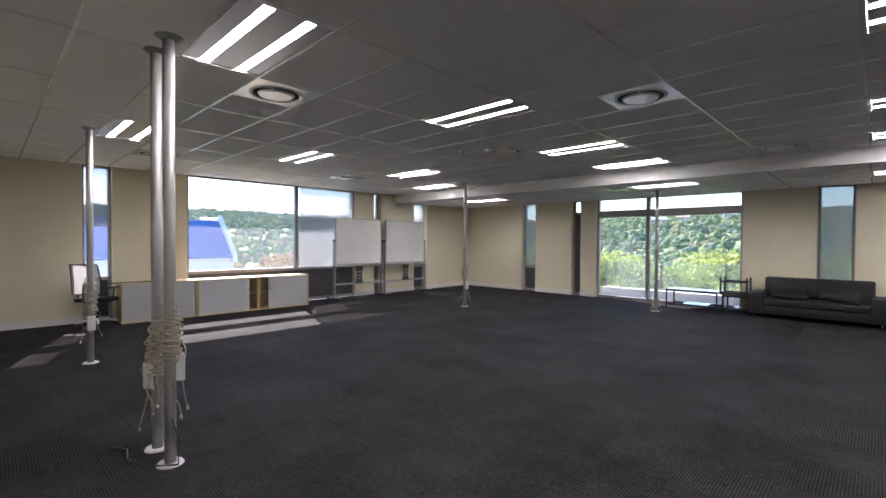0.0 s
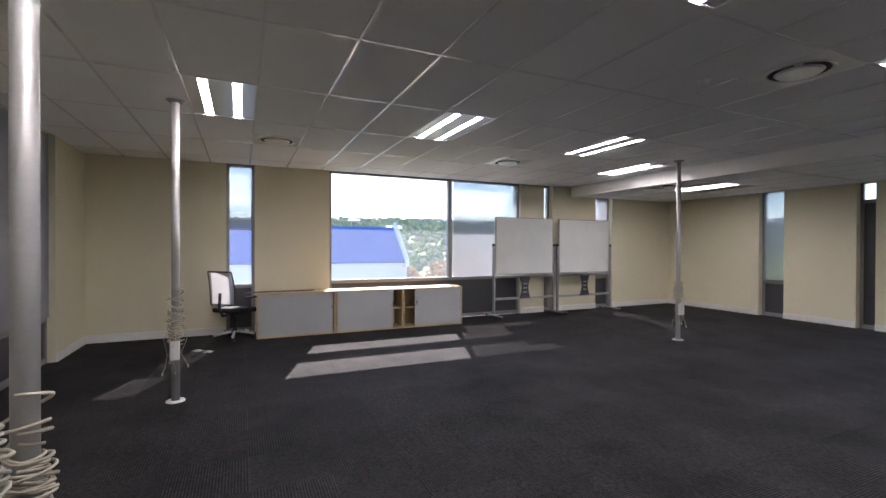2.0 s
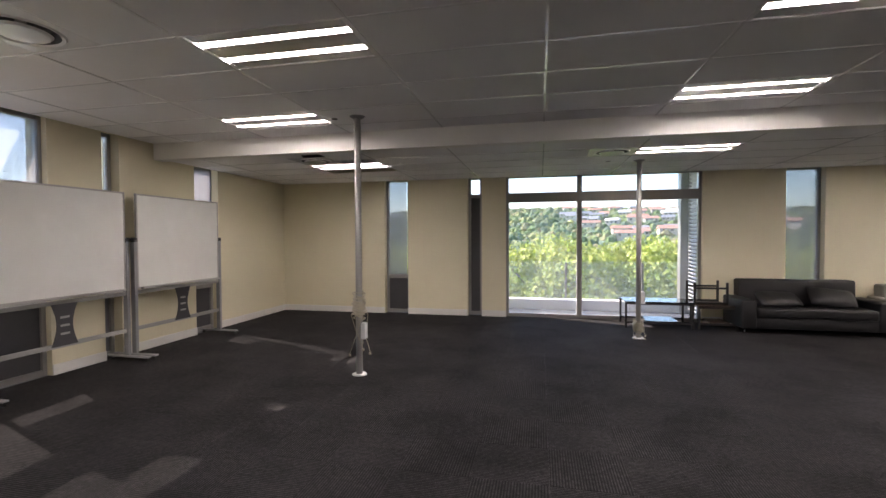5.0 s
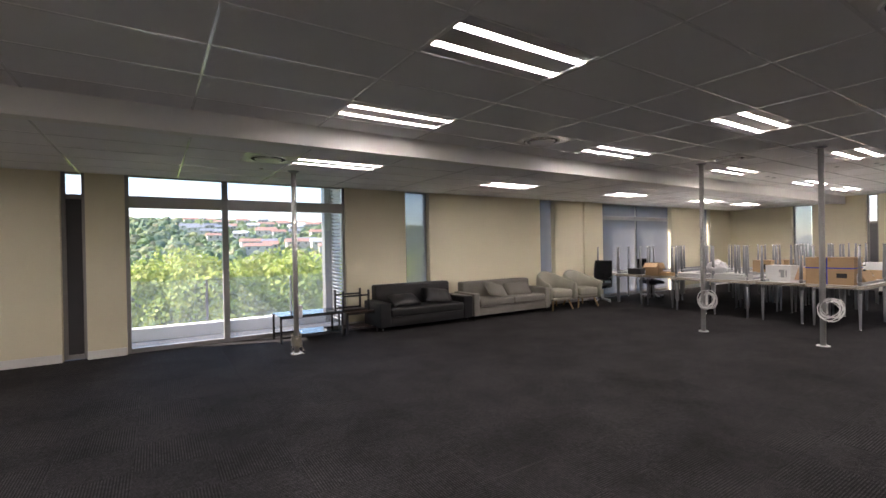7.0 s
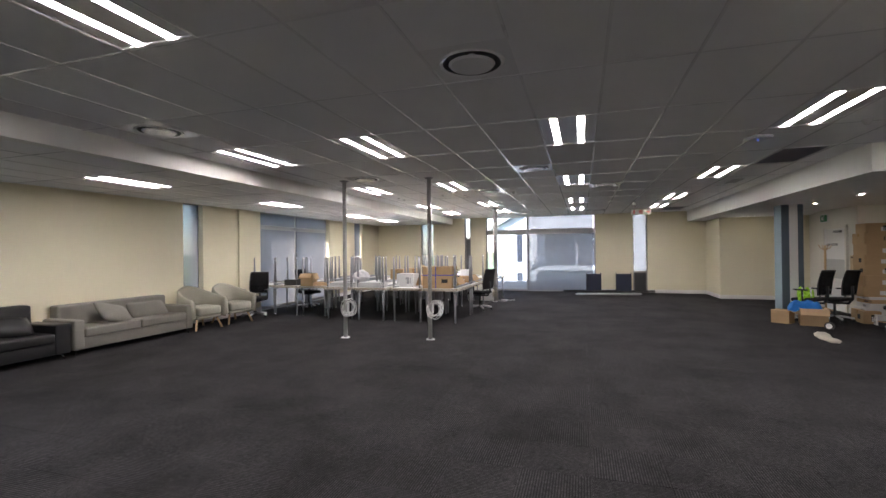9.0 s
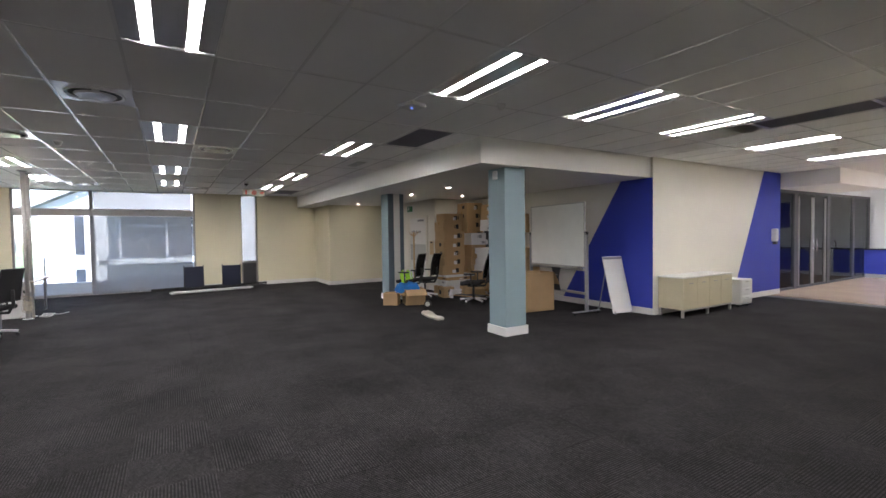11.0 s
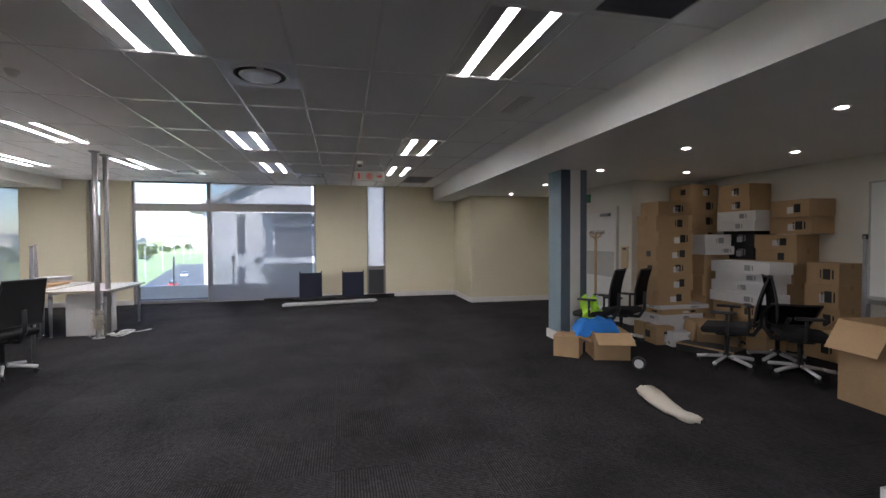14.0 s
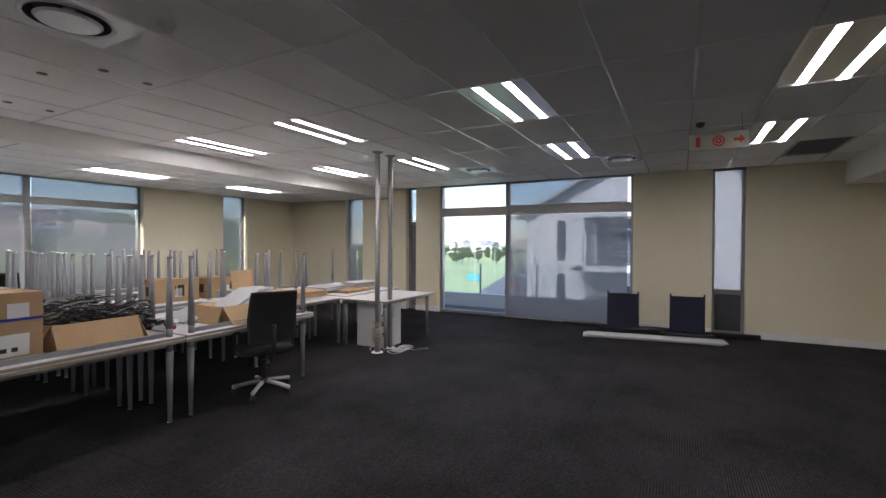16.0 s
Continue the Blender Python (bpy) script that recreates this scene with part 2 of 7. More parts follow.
M_STRIP = mat("dark_brown_wood_strip", (0.11, 0.075, 0.05), 0.6, grain=30, vary=0.2, bump=0.05)
M_SIGN = mat("cream_sign_plastic", (0.40, 0.38, 0.31), 0.5, grain=40, vary=0.08, bump=0.02)
M_DESK = mat("pale_grey_desktop", (0.60, 0.60, 0.59), 0.4, grain=60, vary=0.05, bump=0.02)
M_DESKEDGE = mat("tan_desk_edging", (0.36, 0.31, 0.23), 0.5, grain=40, vary=0.08, bump=0.02)
M_CARD = mat("brown_cardboard", (0.43, 0.29, 0.155), 0.85, grain=90, vary=0.14, bump=0.12, stain=3, dist=0.003)
M_CARDIN = mat("light_cardboard_inside", (0.52, 0.35, 0.19), 0.85, grain=90, vary=0.12, bump=0.1, stain=3, dist=0.003)
M_WHITEBOX = mat("white_carton", (0.66, 0.66, 0.66), 0.7, grain=90, vary=0.06, bump=0.05, stain=3)
M_INK = mat("black_print", (0.02, 0.02, 0.02), 0.7, grain=60, vary=0.2, bump=0)
M_TAPE = mat("parcel_tape", (0.42, 0.27, 0.12), 0.25, grain=30, vary=0.1, bump=0.02)
M_WBOARD = mat("glossy_whiteboard", (0.72, 0.73, 0.70), 0.18, grain=3, vary=0.05, bump=0, stain=2)
M_WHITEPL = mat("white_plastic", (0.72, 0.72, 0.70), 0.4, grain=60, vary=0.05, bump=0.02)
M_CABLE = mat("cream_cable_sheath", (0.44, 0.40, 0.31), 0.5, grain=60, vary=0.15, bump=0.05)
M_CREDENZA = mat("cream_melamine", (0.58, 0.53, 0.37), 0.45, grain=40, vary=0.05, bump=0.02)
M_WOODFLOOR = mat("pale_laminate_floor", (0.50, 0.38, 0.29), 0.22, grain=14, vary=0.12, bump=0.02, space="Generated")
M_COUNTER = mat("black_worktop", (0.02, 0.02, 0.022), 0.25, grain=120, vary=0.2, bump=0.02)
M_VEST = mat("lime_hi_vis_cloth", (0.45, 0.80, 0.05), 0.7, grain=120, vary=0.15, bump=0.3)
M_REFL = mat("silver_reflective_tape", (0.65, 0.66, 0.66), 0.3, 0.3, grain=60, vary=0.05, bump=0)
M_BLUECLOTH = mat("bright_blue_cloth", (0.02, 0.19, 0.60), 0.85, grain=200, vary=0.2, bump=0.4)
M_RED = mat("red_print", (0.55, 0.03, 0.02), 0.5, grain=40, vary=0.1, bump=0)
M_GREEN = mat("green_sign_print", (0.01, 0.20, 0.07), 0.5, grain=40, vary=0.1, bump=0)
M_PAPER = mat("grey_board_panel", (0.46, 0.47, 0.46), 0.6, grain=50, vary=0.06, bump=0.03)
M_MESHDARK = mat("dark_filter_grille", (0.20, 0.195, 0.23), 0.6, grain=80, vary=0.1, bump=0.05)
M_TUBE = glow("fluorescent_diffuser", (1.0, 0.97, 0.92), TUBE_POWER)
M_DOWN = glow("downlight_lens", (1.0, 0.93, 0.80), 29.0)
M_KITFILL = glow("kitchen_fill_panel", (0.95, 0.98, 1.0), 9.0)
M_LED = glow("blue_led", (0.05, 0.15, 1.0), 4.0)
M_REFLECT = mat("specular_reflector", (0.62, 0.63, 0.65), 0.3, 0.85, grain=20, vary=0.04, bump=0)
M_CARPET_A, M_CARPET_B = carpet("charcoal_carpet_ribs_along", 90), carpet("charcoal_carpet_ribs_across", 0)


# ---- mesh helpers ----
def box(bm, x0, y0, z0, x1, y1, z1, bevel=0.0, seg=2):
    r = bmesh.ops.create_cube(bm, size=1.0, matrix=Matrix.Translation(((x0 + x1) / 2, (y0 + y1) / 2, (z0 + z1) / 2))
                              @ Matrix.Diagonal((abs(x1 - x0), abs(y1 - y0), abs(z1 - z0), 1)))
    if bevel:
        es = list({e for v in r["verts"] for e in v.link_edges})
        bmesh.ops.bevel(bm, geom=es, offset=bevel, segments=seg, profile=0.5, affect='EDGES')
    return r["verts"]


def cyl(bm, x, y, z0, z1, r0, r1=None, n=20, m=None):
    mm = Matrix.Translation((x, y, (z0 + z1) / 2))
    if m is not None:
        mm = m @ mm
    bmesh.ops.create_cone(bm, cap_ends=True, segments=n, radius1=r0, radius2=r0 if r1 is None else r1, depth=abs(z1 - z0), matrix=mm)


def tube(bm, pts, r, n=6):
    """A round cable or rod along points."""
    pts = [Vector(p) for p in pts]
    rings = []
    for i, p in enumerate(pts):
        d = (pts[min(i + 1, len(pts) - 1)] - pts[max(i - 1, 0)])
        d = d.normalized() if d.length > 1e-6 else Vector((0, 0, 1))
        a = d.cross(Vector((0.31, 0.17, 0.94)))
        a = a.normalized() if a.length > 1e-3 else d.cross(Vector((1, 0, 0))).normalized()
        c = d.cross(a)
        rings.append([bm.verts.new(p + r * (math.cos(t) * a + math.sin(t) * c)) for t in (math.tau * k / n for k in range(n))])
    for u, v in zip(rings, rings[1:]):
        for k in range(n):
            bm.faces.new((u[k], u[(k + 1) % n], v[(k + 1) % n], v[k]))
    bm.faces.new(rings[0][::-1]), bm.faces.new(rings[-1])


def poly(bm, pts, thick):
    """A flat outline given as 3D points, pushed out along thick."""
    a = [bm.verts.new(p) for p in pts]
    b = [bm.verts.new(Vector(p) + Vector(thick)) for p in pts]
    n = len(pts)
    bm.faces.new(a[::-1]), bm.faces.new(b)
    for i in range(n):
        bm.faces.new((a[i], a[(i + 1) % n], b[(i + 1) % n], b[i]))
    bmesh.ops.recalc_face_normals(bm, faces=bm.faces)


def done(name, bm, material, smooth=False):
    me = bpy.data.meshes.new(name)
    bm.to_mesh(me)
    bm.free()
    for m in (material if isinstance(material, (list, tuple)) else [material]):
        me.materials.append(m)
    if smooth:
        for p in me.polygons:
            p.use_smooth = True
    return me


def part(name, bm, material, parent, label="", smooth=False):
    ob = new(name, done(name, bm, material, smooth))
    ob.parent = parent
    if label:
        tagged(ob, label)
    return ob


def thing(name, label, category, at=None, group="", kind=""):
    ob = new(name)
    ob.empty_display_size = 0.1
    ob.matrix_basis = at if at is not None else Matrix()
    return tagged(ob, label, category, group, kind)


def solid(name, bm, material, label, category, at=None, group="", kind="", smooth=False):
    ob = new(name, done(name, bm, material, smooth))
    ob.matrix_basis = at if at is not None else Matrix()
    return tagged(ob, label, category, group, kind)


def cubes(*boxes, bevel=0.0, seg=2):
    bm = bmesh.new()
    for b in boxes:
        box(bm, *b, bevel=bevel, seg=seg)
    return bm


# ---- structure ----
WX, EX, NY, SY = -9.86, 13.39, 13.02, 0.40      # inner faces of the outer walls
ZC, ZL, ZB = 2.90, 2.70, 2.53                   # main, low and alcove ceilings
BY = 9.70                                       # face of the long bulkhead
WT = 0.30                                       # outer wall thickness


def wall(name, axis, face, out, a0, a1, z1, holes, material, label):
    """A wall along x or y from a0 to a1, from its inner face outwards, with openings (b0, b1, z0, z1)."""
    bm = bmesh.new()

    def put(b0, b1, z0, z2):
        if b1 - b0 < 1e-4 or z2 - z0 < 1e-4:
            return
        if axis == "x":
            box(bm, b0, min(face, face + out), z0, b1, max(face, face + out), z2)
        else:
            box(bm, min(face, face + out), b0, z0, max(face, face + out), b1, z2)
    at = a0
    for b0, b1, z0, z2 in sorted(holes):
        put(at, b0, 0, z1), put(b0, b1, 0, z0), put(b0, b1, z2, z1)
        at = b1
    put(at, a1, 0, z1)
    return solid(name, bm, material, label, "wall", kind="structure")


N_HOLES = [(-7.58, -7.08), (-5.86, -5.58), (-5.11, -1.65), (-0.36, 0.22), (3.51, 4.05), (5.98, 9.47), (11.25, 11.92)]
E_HOLES = [(2.41, 2.90), (4.18, 8.33), (8.95, 9.23), (10.54, 11.10)]
W_HOLES = [(2.33, 2.78), (4.06, 8.28), (8.92, 9.16), (10.46, 11.00)]
S_HOLES = [(-8.68, -7.05)]
wall("wall_north", "x", NY, WT, WX - WT, EX + WT, 3.1, [(a, b, 0.0, 2.74) for a, b in N_HOLES], M_WALL, "cream painted outer wall with tall slit windows")
wall("wall_east", "y", EX, WT, -3.0, NY, 3.1, [(a, b, 0.0, 2.92) for a, b in E_HOLES], M_WALL, "cream painted outer wall with glazed door")
wall("wall_west", "y", WX, -WT, SY - WT, NY, 3.1, [(a, b, 0.0, 2.92) for a, b in W_HOLES], M_WALL, "cream painted outer wall with wide window")
wall("wall_south", "x", SY, -WT, WX, -1.2, 3.1, [(a, b, 0.0, 2.92) for a, b in S_HOLES], M_WALL, "cream painted wall with one blind-covered window")
wall("wall_corridor", "y", -1.2, -0.2, -7.25, SY - WT, 3.1, [], M_WALL, "plain cream corridor wall")
wall("wall_corridor_end", "x", -7.25, -0.25, -1.2, 0.42, 3.1, [], M_WALL, "short cream return wall beside the kitchen")
wall("wall_alcove_back", "x", -2.72, -0.18, 2.85, 10.5, 3.1, [], M_WHITEWALL, "off-white alcove back wall with a blue painted wedge")
wall("wall_corridor_east", "y", 2.85, 0.18, -7.75, -2.90, 3.1, [], M_WHITEWALL, "off-white corridor wall with a blue painted wedge")
solid("wall_recess_block", cubes((11.78, -1.9, 0, EX, 0.55, 3.1)), M_WALL, "cream boxed-out wall in the corner", "wall", kind="structure")
bm = bmesh.new()
poly(bm, [(8.45, -2.72, 0), (11.78, -2.72, 0), (11.78, -1.80, 0), (10.12, -1.37, 0), (8.45, -1.37, 0)], (0, 0, ZB))
solid("wall_store_block", bm, M_WHITEWALL, "off-white wall block that holds the exit door", "wall", kind="structure")
baseboards_extra = [("x", -1.37, 1, 8.45, 8.82), ("x", -1.37, 1, 9.92, 10.12), ("y", 8.45, -1, -2.72, -1.37)]

# blue wedges of paint, as thin coats on the two walls
bm = bmesh.new()
poly(bm, [(2.855, -2.716, 0.10), (5.05, -2.716, 0.10), (3.53, -2.716, ZB), (2.855, -2.716, ZB)], (0, 0.004, 0))
solid("wall_paint_blue", bm, M_BLUE, "royal blue slanted coat of wall paint", "wall paint", kind="structure")
bm = bmesh.new()
poly(bm, [(2.846, -7.75, 0.10), (2.846, -5.55, 0.10), (2.846, -6.93, 2.9), (2.846, -7.75, 2.9)], (-0.004, 0, 0))
solid("wall_paint_blue", bm, M_BLUE, "royal blue slanted coat of wall paint", "wall paint", kind="structure")

# floor slab and kitchen floor
solid("floor", cubes((WX - WT, -7.30, -0.3, EX + WT, NY + WT, -0.012)), M_PANEL, "concrete floor slab under charcoal carpet tiles", "floor", kind="structure")
solid("floor_kitchen", cubes((-3.2, -15.0, -0.3, 6.5, -7.30, 0.0)), M_WOODFLOOR, "pale glossy laminate kitchen floor", "floor", kind="structure")

# ceilings: grid of 1.2 x 0.6 m tiles, one mesh each
LIGHTS = [(-6.24, 2.4), (-6.24, 4.8), (-6.24, 7.2), (-7.44, 9.0), (-2.64, 2.4), (-2.64, 4.8), (-2.64, 7.2), (-2.64, 9.0),
          (0.96, 2.4), (0.96, 4.8), (0.96, 7.2), (0.96, 9.0), (4.56, 2.4), (4.56, 4.8), (4.56, 7.2), (4.56, 9.0),
          (8.16, 2.4), (8.16, 4.8), (8.16, 7.2), (8.16, 9.0), (10.56, 2.4), (10.56, 4.8), (10.56, 7.2), (10.56, 9.0),
          (0.96, 0.6), (0.96, -1.2), (0.96, -3.6), (0.96, -6.0)]
LOW_LIGHTS = [(-7.44, 11.1), (-2.64, 10.8), (0.96, 11.4), (4.56, 11.4), (8.16, 11.4), (10.56, 11.4)]
DIFFUSERS = [(-3.54, 3.0), (-3.54, 6.6), (-1.14, 5.4), (-0.54, 9.0), (3.06, 8.4), (3.06, 5.4), (5.46, 6.6), (5.46, 4.2),
             (-7.74, 3.0), (-7.74, 6.6), (11.46, 6.6), (11.46, 4.2)]
LOW_DIFFUSERS = [(-7.74, 10.5), (-3.54, 10.8)]
GRILLES = [(3.36, 1.8, 1.1), (11.76, 1.8, 1.1), (0.06, -1.8, 1.1)]
MOD = 0.6077                                    # ceiling module along x


def on_module(x):
    return -4.42 + (x + 4.44) * MOD / 0.6


LIGHTS = [(on_module(x), y) for x, y in LIGHTS]
LOW_LIGHTS = [(on_module(x), y) for x, y in LOW_LIGHTS]
DIFFUSERS = [(on_module(x), y) for x, y in DIFFUSERS]
LOW_DIFFUSERS = [(on_module(x), y) for x, y in LOW_DIFFUSERS]
GRILLES = [(on_module(x), y, w) for x, y, w in GRILLES]


def tiled_ceiling(name, x0, x1, y0, y1, z, skip, label):
    """Lay-in tiles with a slim grid; skip holds boxes (xc, yc, w, d) left open for fittings."""
    bm = bmesh.new()

    def clear(a0, a1, b0, b1):
        return not any(a0 < sx + w / 2 - 0.02 and a1 > sx - w / 2 + 0.02 and b0 < sy + d / 2 - 0.01 and b1 > sy - d / 2 + 0.01 for sx, sy, w, d in skip)
    xs = [-4.42 + MOD * k for k in range(-20, 40)]
    ys = [2.1 + 0.6 * k for k in range(-20, 30)]
    for i in range(len(xs) - 1):
        for j in range(len(ys) - 1):
            a0, a1, b0, b1 = max(xs[i], x0), min(xs[i + 1], x1), max(ys[j], y0), min(ys[j + 1], y1)
            if a1 - a0 < 0.02 or b1 - b0 < 0.02 or not clear(a0, a1, b0, b1):
                continue
            dz = 0.0015 * noise.noise((xs[i // 2 * 2] * 3.1, ys[j] * 2.7, z))
            v = [bm.verts.new(p) for p in ((a0, b0, z + dz), (a0, b1, z + dz), (a1, b1, z + dz), (a1, b0, z + dz))]
            bm.faces.new(v)
            if i % 2 == 0 and a0 > x0:
                box(bm, a0 - 0.010, b0, z - 0.006, a0 + 0.010, b1, z - 0.001)
            if b0 > y0:
                box(bm, a0, b0 - 0.010, z - 0.006, a1, b0 + 0.010, z - 0.001)
    me = done(name, bm, [M_CEIL, M_TBAR])
    for p in me.polygons:
        p.material_index = 0 if p.area > 0.03 else 1
    ob = new(name, me)
    return tagged(ob, label, "ceiling", kind="structure")


open_cells = [(x, y, 1.2, 0.6) for x, y in LIGHTS] + [(x, y, 0.6, 0.6) for x, y in DIFFUSERS] + [(x, y, 1.2, 0.6) for x, y, w in GRILLES]
tiled_ceiling("ceiling_main", WX, EX, 1.13, BY, ZC, open_cells, "grey-white lay-in tile ceiling with slim metal grid")
tiled_ceiling("ceiling_entry", WX, 2.90, SY, 1.13, ZC, open_cells, "grey-white lay-in tile ceiling by the entrance")
tiled_ceiling("ceiling_low", WX, EX, BY + 0.16, NY, ZL, [(x, y, 1.2, 0.6) for x, y in LOW_LIGHTS] + [(x, y, 0.6, 0.6) for x, y in LOW_DIFFUSERS], "lower strip of lay-in tile ceiling along the windows")
tiled_ceiling("ceiling_corridor", -1.2, 2.90, -7.3, SY, ZC, [(x, y, 1.2, 0.6) for x, y in LIGHTS] + [(x, y, 1.2, 0.6) for x, y, w in GRILLES], "lay-in tile ceiling over the corridor")
solid("bulkhead_north", cubes((WX, BY, ZL - 0.03, EX, BY + 0.16, ZC + 0.1)), M_PLASTER, "white plaster bulkhead running the length of the room", "bulkhead", kind="structure")
solid("bulkhead_alcove", cubes((2.90, -2.72, ZB + 0.03, 3.05, 1.13, ZC + 0.1), (3.05, 0.98, ZB + 0.03, EX, 1.13, ZC + 0.1)), M_PLASTER, "white plaster bulkhead round the alcove", "bulkhead", kind="structure")
solid("ceiling_alcove", cubes((2.90, -4.6, ZB, EX, 1.13, ZB + 0.03)), M_PLASTER, "smooth white plaster alcove ceiling", "ceiling", kind="structure")
solid("roof_slab", cubes((WX - WT, -15.0, 3.12, EX + WT, NY + WT, 3.4)), M_PLASTER, "concrete slab over the ceilings", "ceiling", kind="structure")


def baseboard(axis, face, side, a0, a1, holes=()):
    """White skirting on a wall face; side is the way it stands proud."""
    at = a0
    for b0, b1 in [*sorted(holes), (a1, a1)]:
        if b0 - at > 0.02:
            if axis == "x":
                bm = cubes((at, min(face, face + side * 0.016), 0, b0, max(face, face + side * 0.016), 0.12), bevel=0.003, seg=1)
            else:
                bm = cubes((min(face, face + side * 0.016), at, 0, max(face, face + side * 0.016), b0, 0.12), bevel=0.003, seg=1)
            solid("baseboard", bm, M_BASE, "white painted skirting board", "baseboard", kind="structure")
        at = b1


baseboard("x", NY, -1, WX, EX, N_HOLES)
baseboard("y", EX, -1, 0.55, NY, E_HOLES)
baseboard("y", WX, 1, SY, NY, W_HOLES)
baseboard("x", SY, 1, WX, -1.2, S_HOLES)
baseboard("x", 0.55, 1, 11.78, EX)
baseboard("y", 11.78, -1, -1.80, 0.55)
baseboard("x", -2.72, 1, 2.85, 10.5)
baseboard("y", 2.85, -1, -7.75, -2.74)
baseboard("x", -7.25, 1, -1.2, 0.42)
baseboard("y", -1.2, 1, -7.25, SY)
for b in baseboards_extra:
    baseboard(*b)
solid("pilaster", cubes((5.14, NY - 0.05, 0.12, 5.45, NY, ZL)), M_WALL, "shallow cream pilaster on the window wall", "pilaster", kind="structure")


def column(x, y):
    """Square column, blue-grey with white and slate faces, white skirting; x, y is its north-west corner."""
    c = thing("column", "blue-grey painted square column with white skirting", "column", pose(x + 0.21, y - 0.21, 0), kind="structure")
    part("shaft", cubes((-0.2, -0.2, 0.0, 0.2, 0.2, ZB - 0.002), bevel=0.004, seg=1), M_COL, c)
    part("skirting", cubes((-0.225, -0.225, 0.0, 0.225, 0.225, 0.13), bevel=0.004, seg=1), M_BASE, c, "white skirting")
    return c


column(3.04, 0.60)
col = column(7.58, 0.43)
part("cladding", cubes((-0.215, -0.10, 0.13, -0.201, 0.06, ZB - 0.004)), M_BASE, col, "white service trunking strip")
part("cladding", cubes((-0.212, -0.205, 0.13, -0.201, -0.10, ZB - 0.004), (-0.212, 0.06, 0.13, -0.201, 0.205, ZB - 0.004)), M_COLDARK, col, "slate painted face")


# ---- windows ----
def window(name, label, axis, face, out, a0, a1, ztop, mull=(), transom=None, sill=None, blinds=(), bottom=0.0, depth=0.16, band=0.06, slats=False):
    """Aluminium window in an opening. out: +1/-1 outwards. blinds: (b0, b1, z_low, z_high, thick)."""
    w = thing(name, label, "window", kind="structure")
    p = face + out * depth

    def slab(b0, b1, z0, z1, d0, d1, bevel=0.0):
        lo, hi = sorted((p + out * d0, p + out * d1))
        return cubes((b0, lo, z0, b1, hi, z1) if axis == "x" else (lo, b0, z0, hi, b1, z1), bevel=bevel, seg=1)
    f = 0.05
    part("window_frame", slab(a0, a0 + f, bottom, ztop, -0.03, 0.05, 0.004), M_ALU, w)
    part("window_frame", slab(a1 - f, a1, bottom, ztop, -0.03, 0.05, 0.004), M_ALU, w)
    part("window_frame", slab(a0 + f, a1 - f, ztop - f, ztop, -0.03, 0.05, 0.004), M_ALU, w)
    part("window_sill", slab(a0 + f, a1 - f, bottom, bottom + 0.07, -0.03, 0.05, 0.004), M_ALU, w)
    zlow = bottom + 0.07
    if sill:
        part("rail", slab(a0 + f, a1 - f, sill - 0.07, sill, -0.03, 0.05, 0.004), M_ALU, w)
        part("spandrel_panel", slab(a0 + f, a1 - f, bottom + 0.07, sill - 0.07, 0.0, 0.03), M_SLITPANEL if slats else M_PANEL, w, "grey panel below the glass" if slats else "charcoal panel below the glass")
        zlow = sill
    if slats:
        for k in range(int((ztop - f - zlow) / 0.06)):
            part("slat", slab(a0 + f, a1 - f, zlow + 0.02 + 0.06 * k, zlow + 0.05 + 0.06 * k, 0.06, 0.09), M_PAINTSLAT, w, "white louvre slat")
    zs = [zlow, ztop - f]
    if transom:
        part("transom", slab(a0 + f, a1 - f, transom - band, transom + band, -0.04, 0.06, 0.004), M_ALU, w)
        zs = [zlow, transom - band, transom + band, ztop - f]
    bs = [a0 + f]
    for mm in mull:
        part("mullion", slab(mm - 0.045, mm + 0.045, zlow, ztop - f, -0.05, 0.06, 0.004), M_ALU, w)
        bs += [mm - 0.045, mm + 0.045]
    bs.append(a1 - f)
    for i in range(0, len(bs), 2):
        for j in range(0, len(zs), 2):
            g = part("pane", slab(bs[i] + 0.001, bs[i + 1] - 0.001, zs[j] + 0.001, zs[j + 1] - 0.001, 0.01, 0.018), M_GLASS, w, "clear glass pane")
            g.visible_shadow = False
    for b0, b1, z0, z1, thick in blinds:
        part("roller_blind", slab(b0, b1, z0, z1, -0.062, -0.060), M_BLINDTHICK if thick else M_BLIND, w, "grey open-weave roller blind")
        part("blind_bar", slab(b0, b1, z0 - 0.025, z0, -0.07, -0.052, 0.003), M_ALU, w)
    return w


# north windows
window("window_1", "tall slit window with grey blind and charcoal lower panel", "x", NY, 1, -7.58, -7.08, 2.74, sill=0.78, blinds=[(-7.53, -7.13, 0.80, 2.69, 0)])
window("window_2", "narrow dark slit window with charcoal panel", "x", NY, 1, -5.86, -5.58, 2.74, sill=2.40)
window("door_1", "wide aluminium sliding door onto the balcony", "x", NY, 1, -5.11, -1.65, 2.74, mull=[-3.74], transom=2.31, bottom=0.0, depth=0.10, band=0.09)
window("window_3", "tall slit window with grey blind", "x", NY, 1, -0.36, 0.22, 2.74, sill=0.6, blinds=[(-0.31, 0.17, 0.62, 2.69, 0)])
window("window_4", "tall slit window with grey blind", "x", NY, 1, 3.51, 4.05, 2.74, sill=0.6, blinds=[(3.56, 4.0, 0.62, 2.69, 0)])
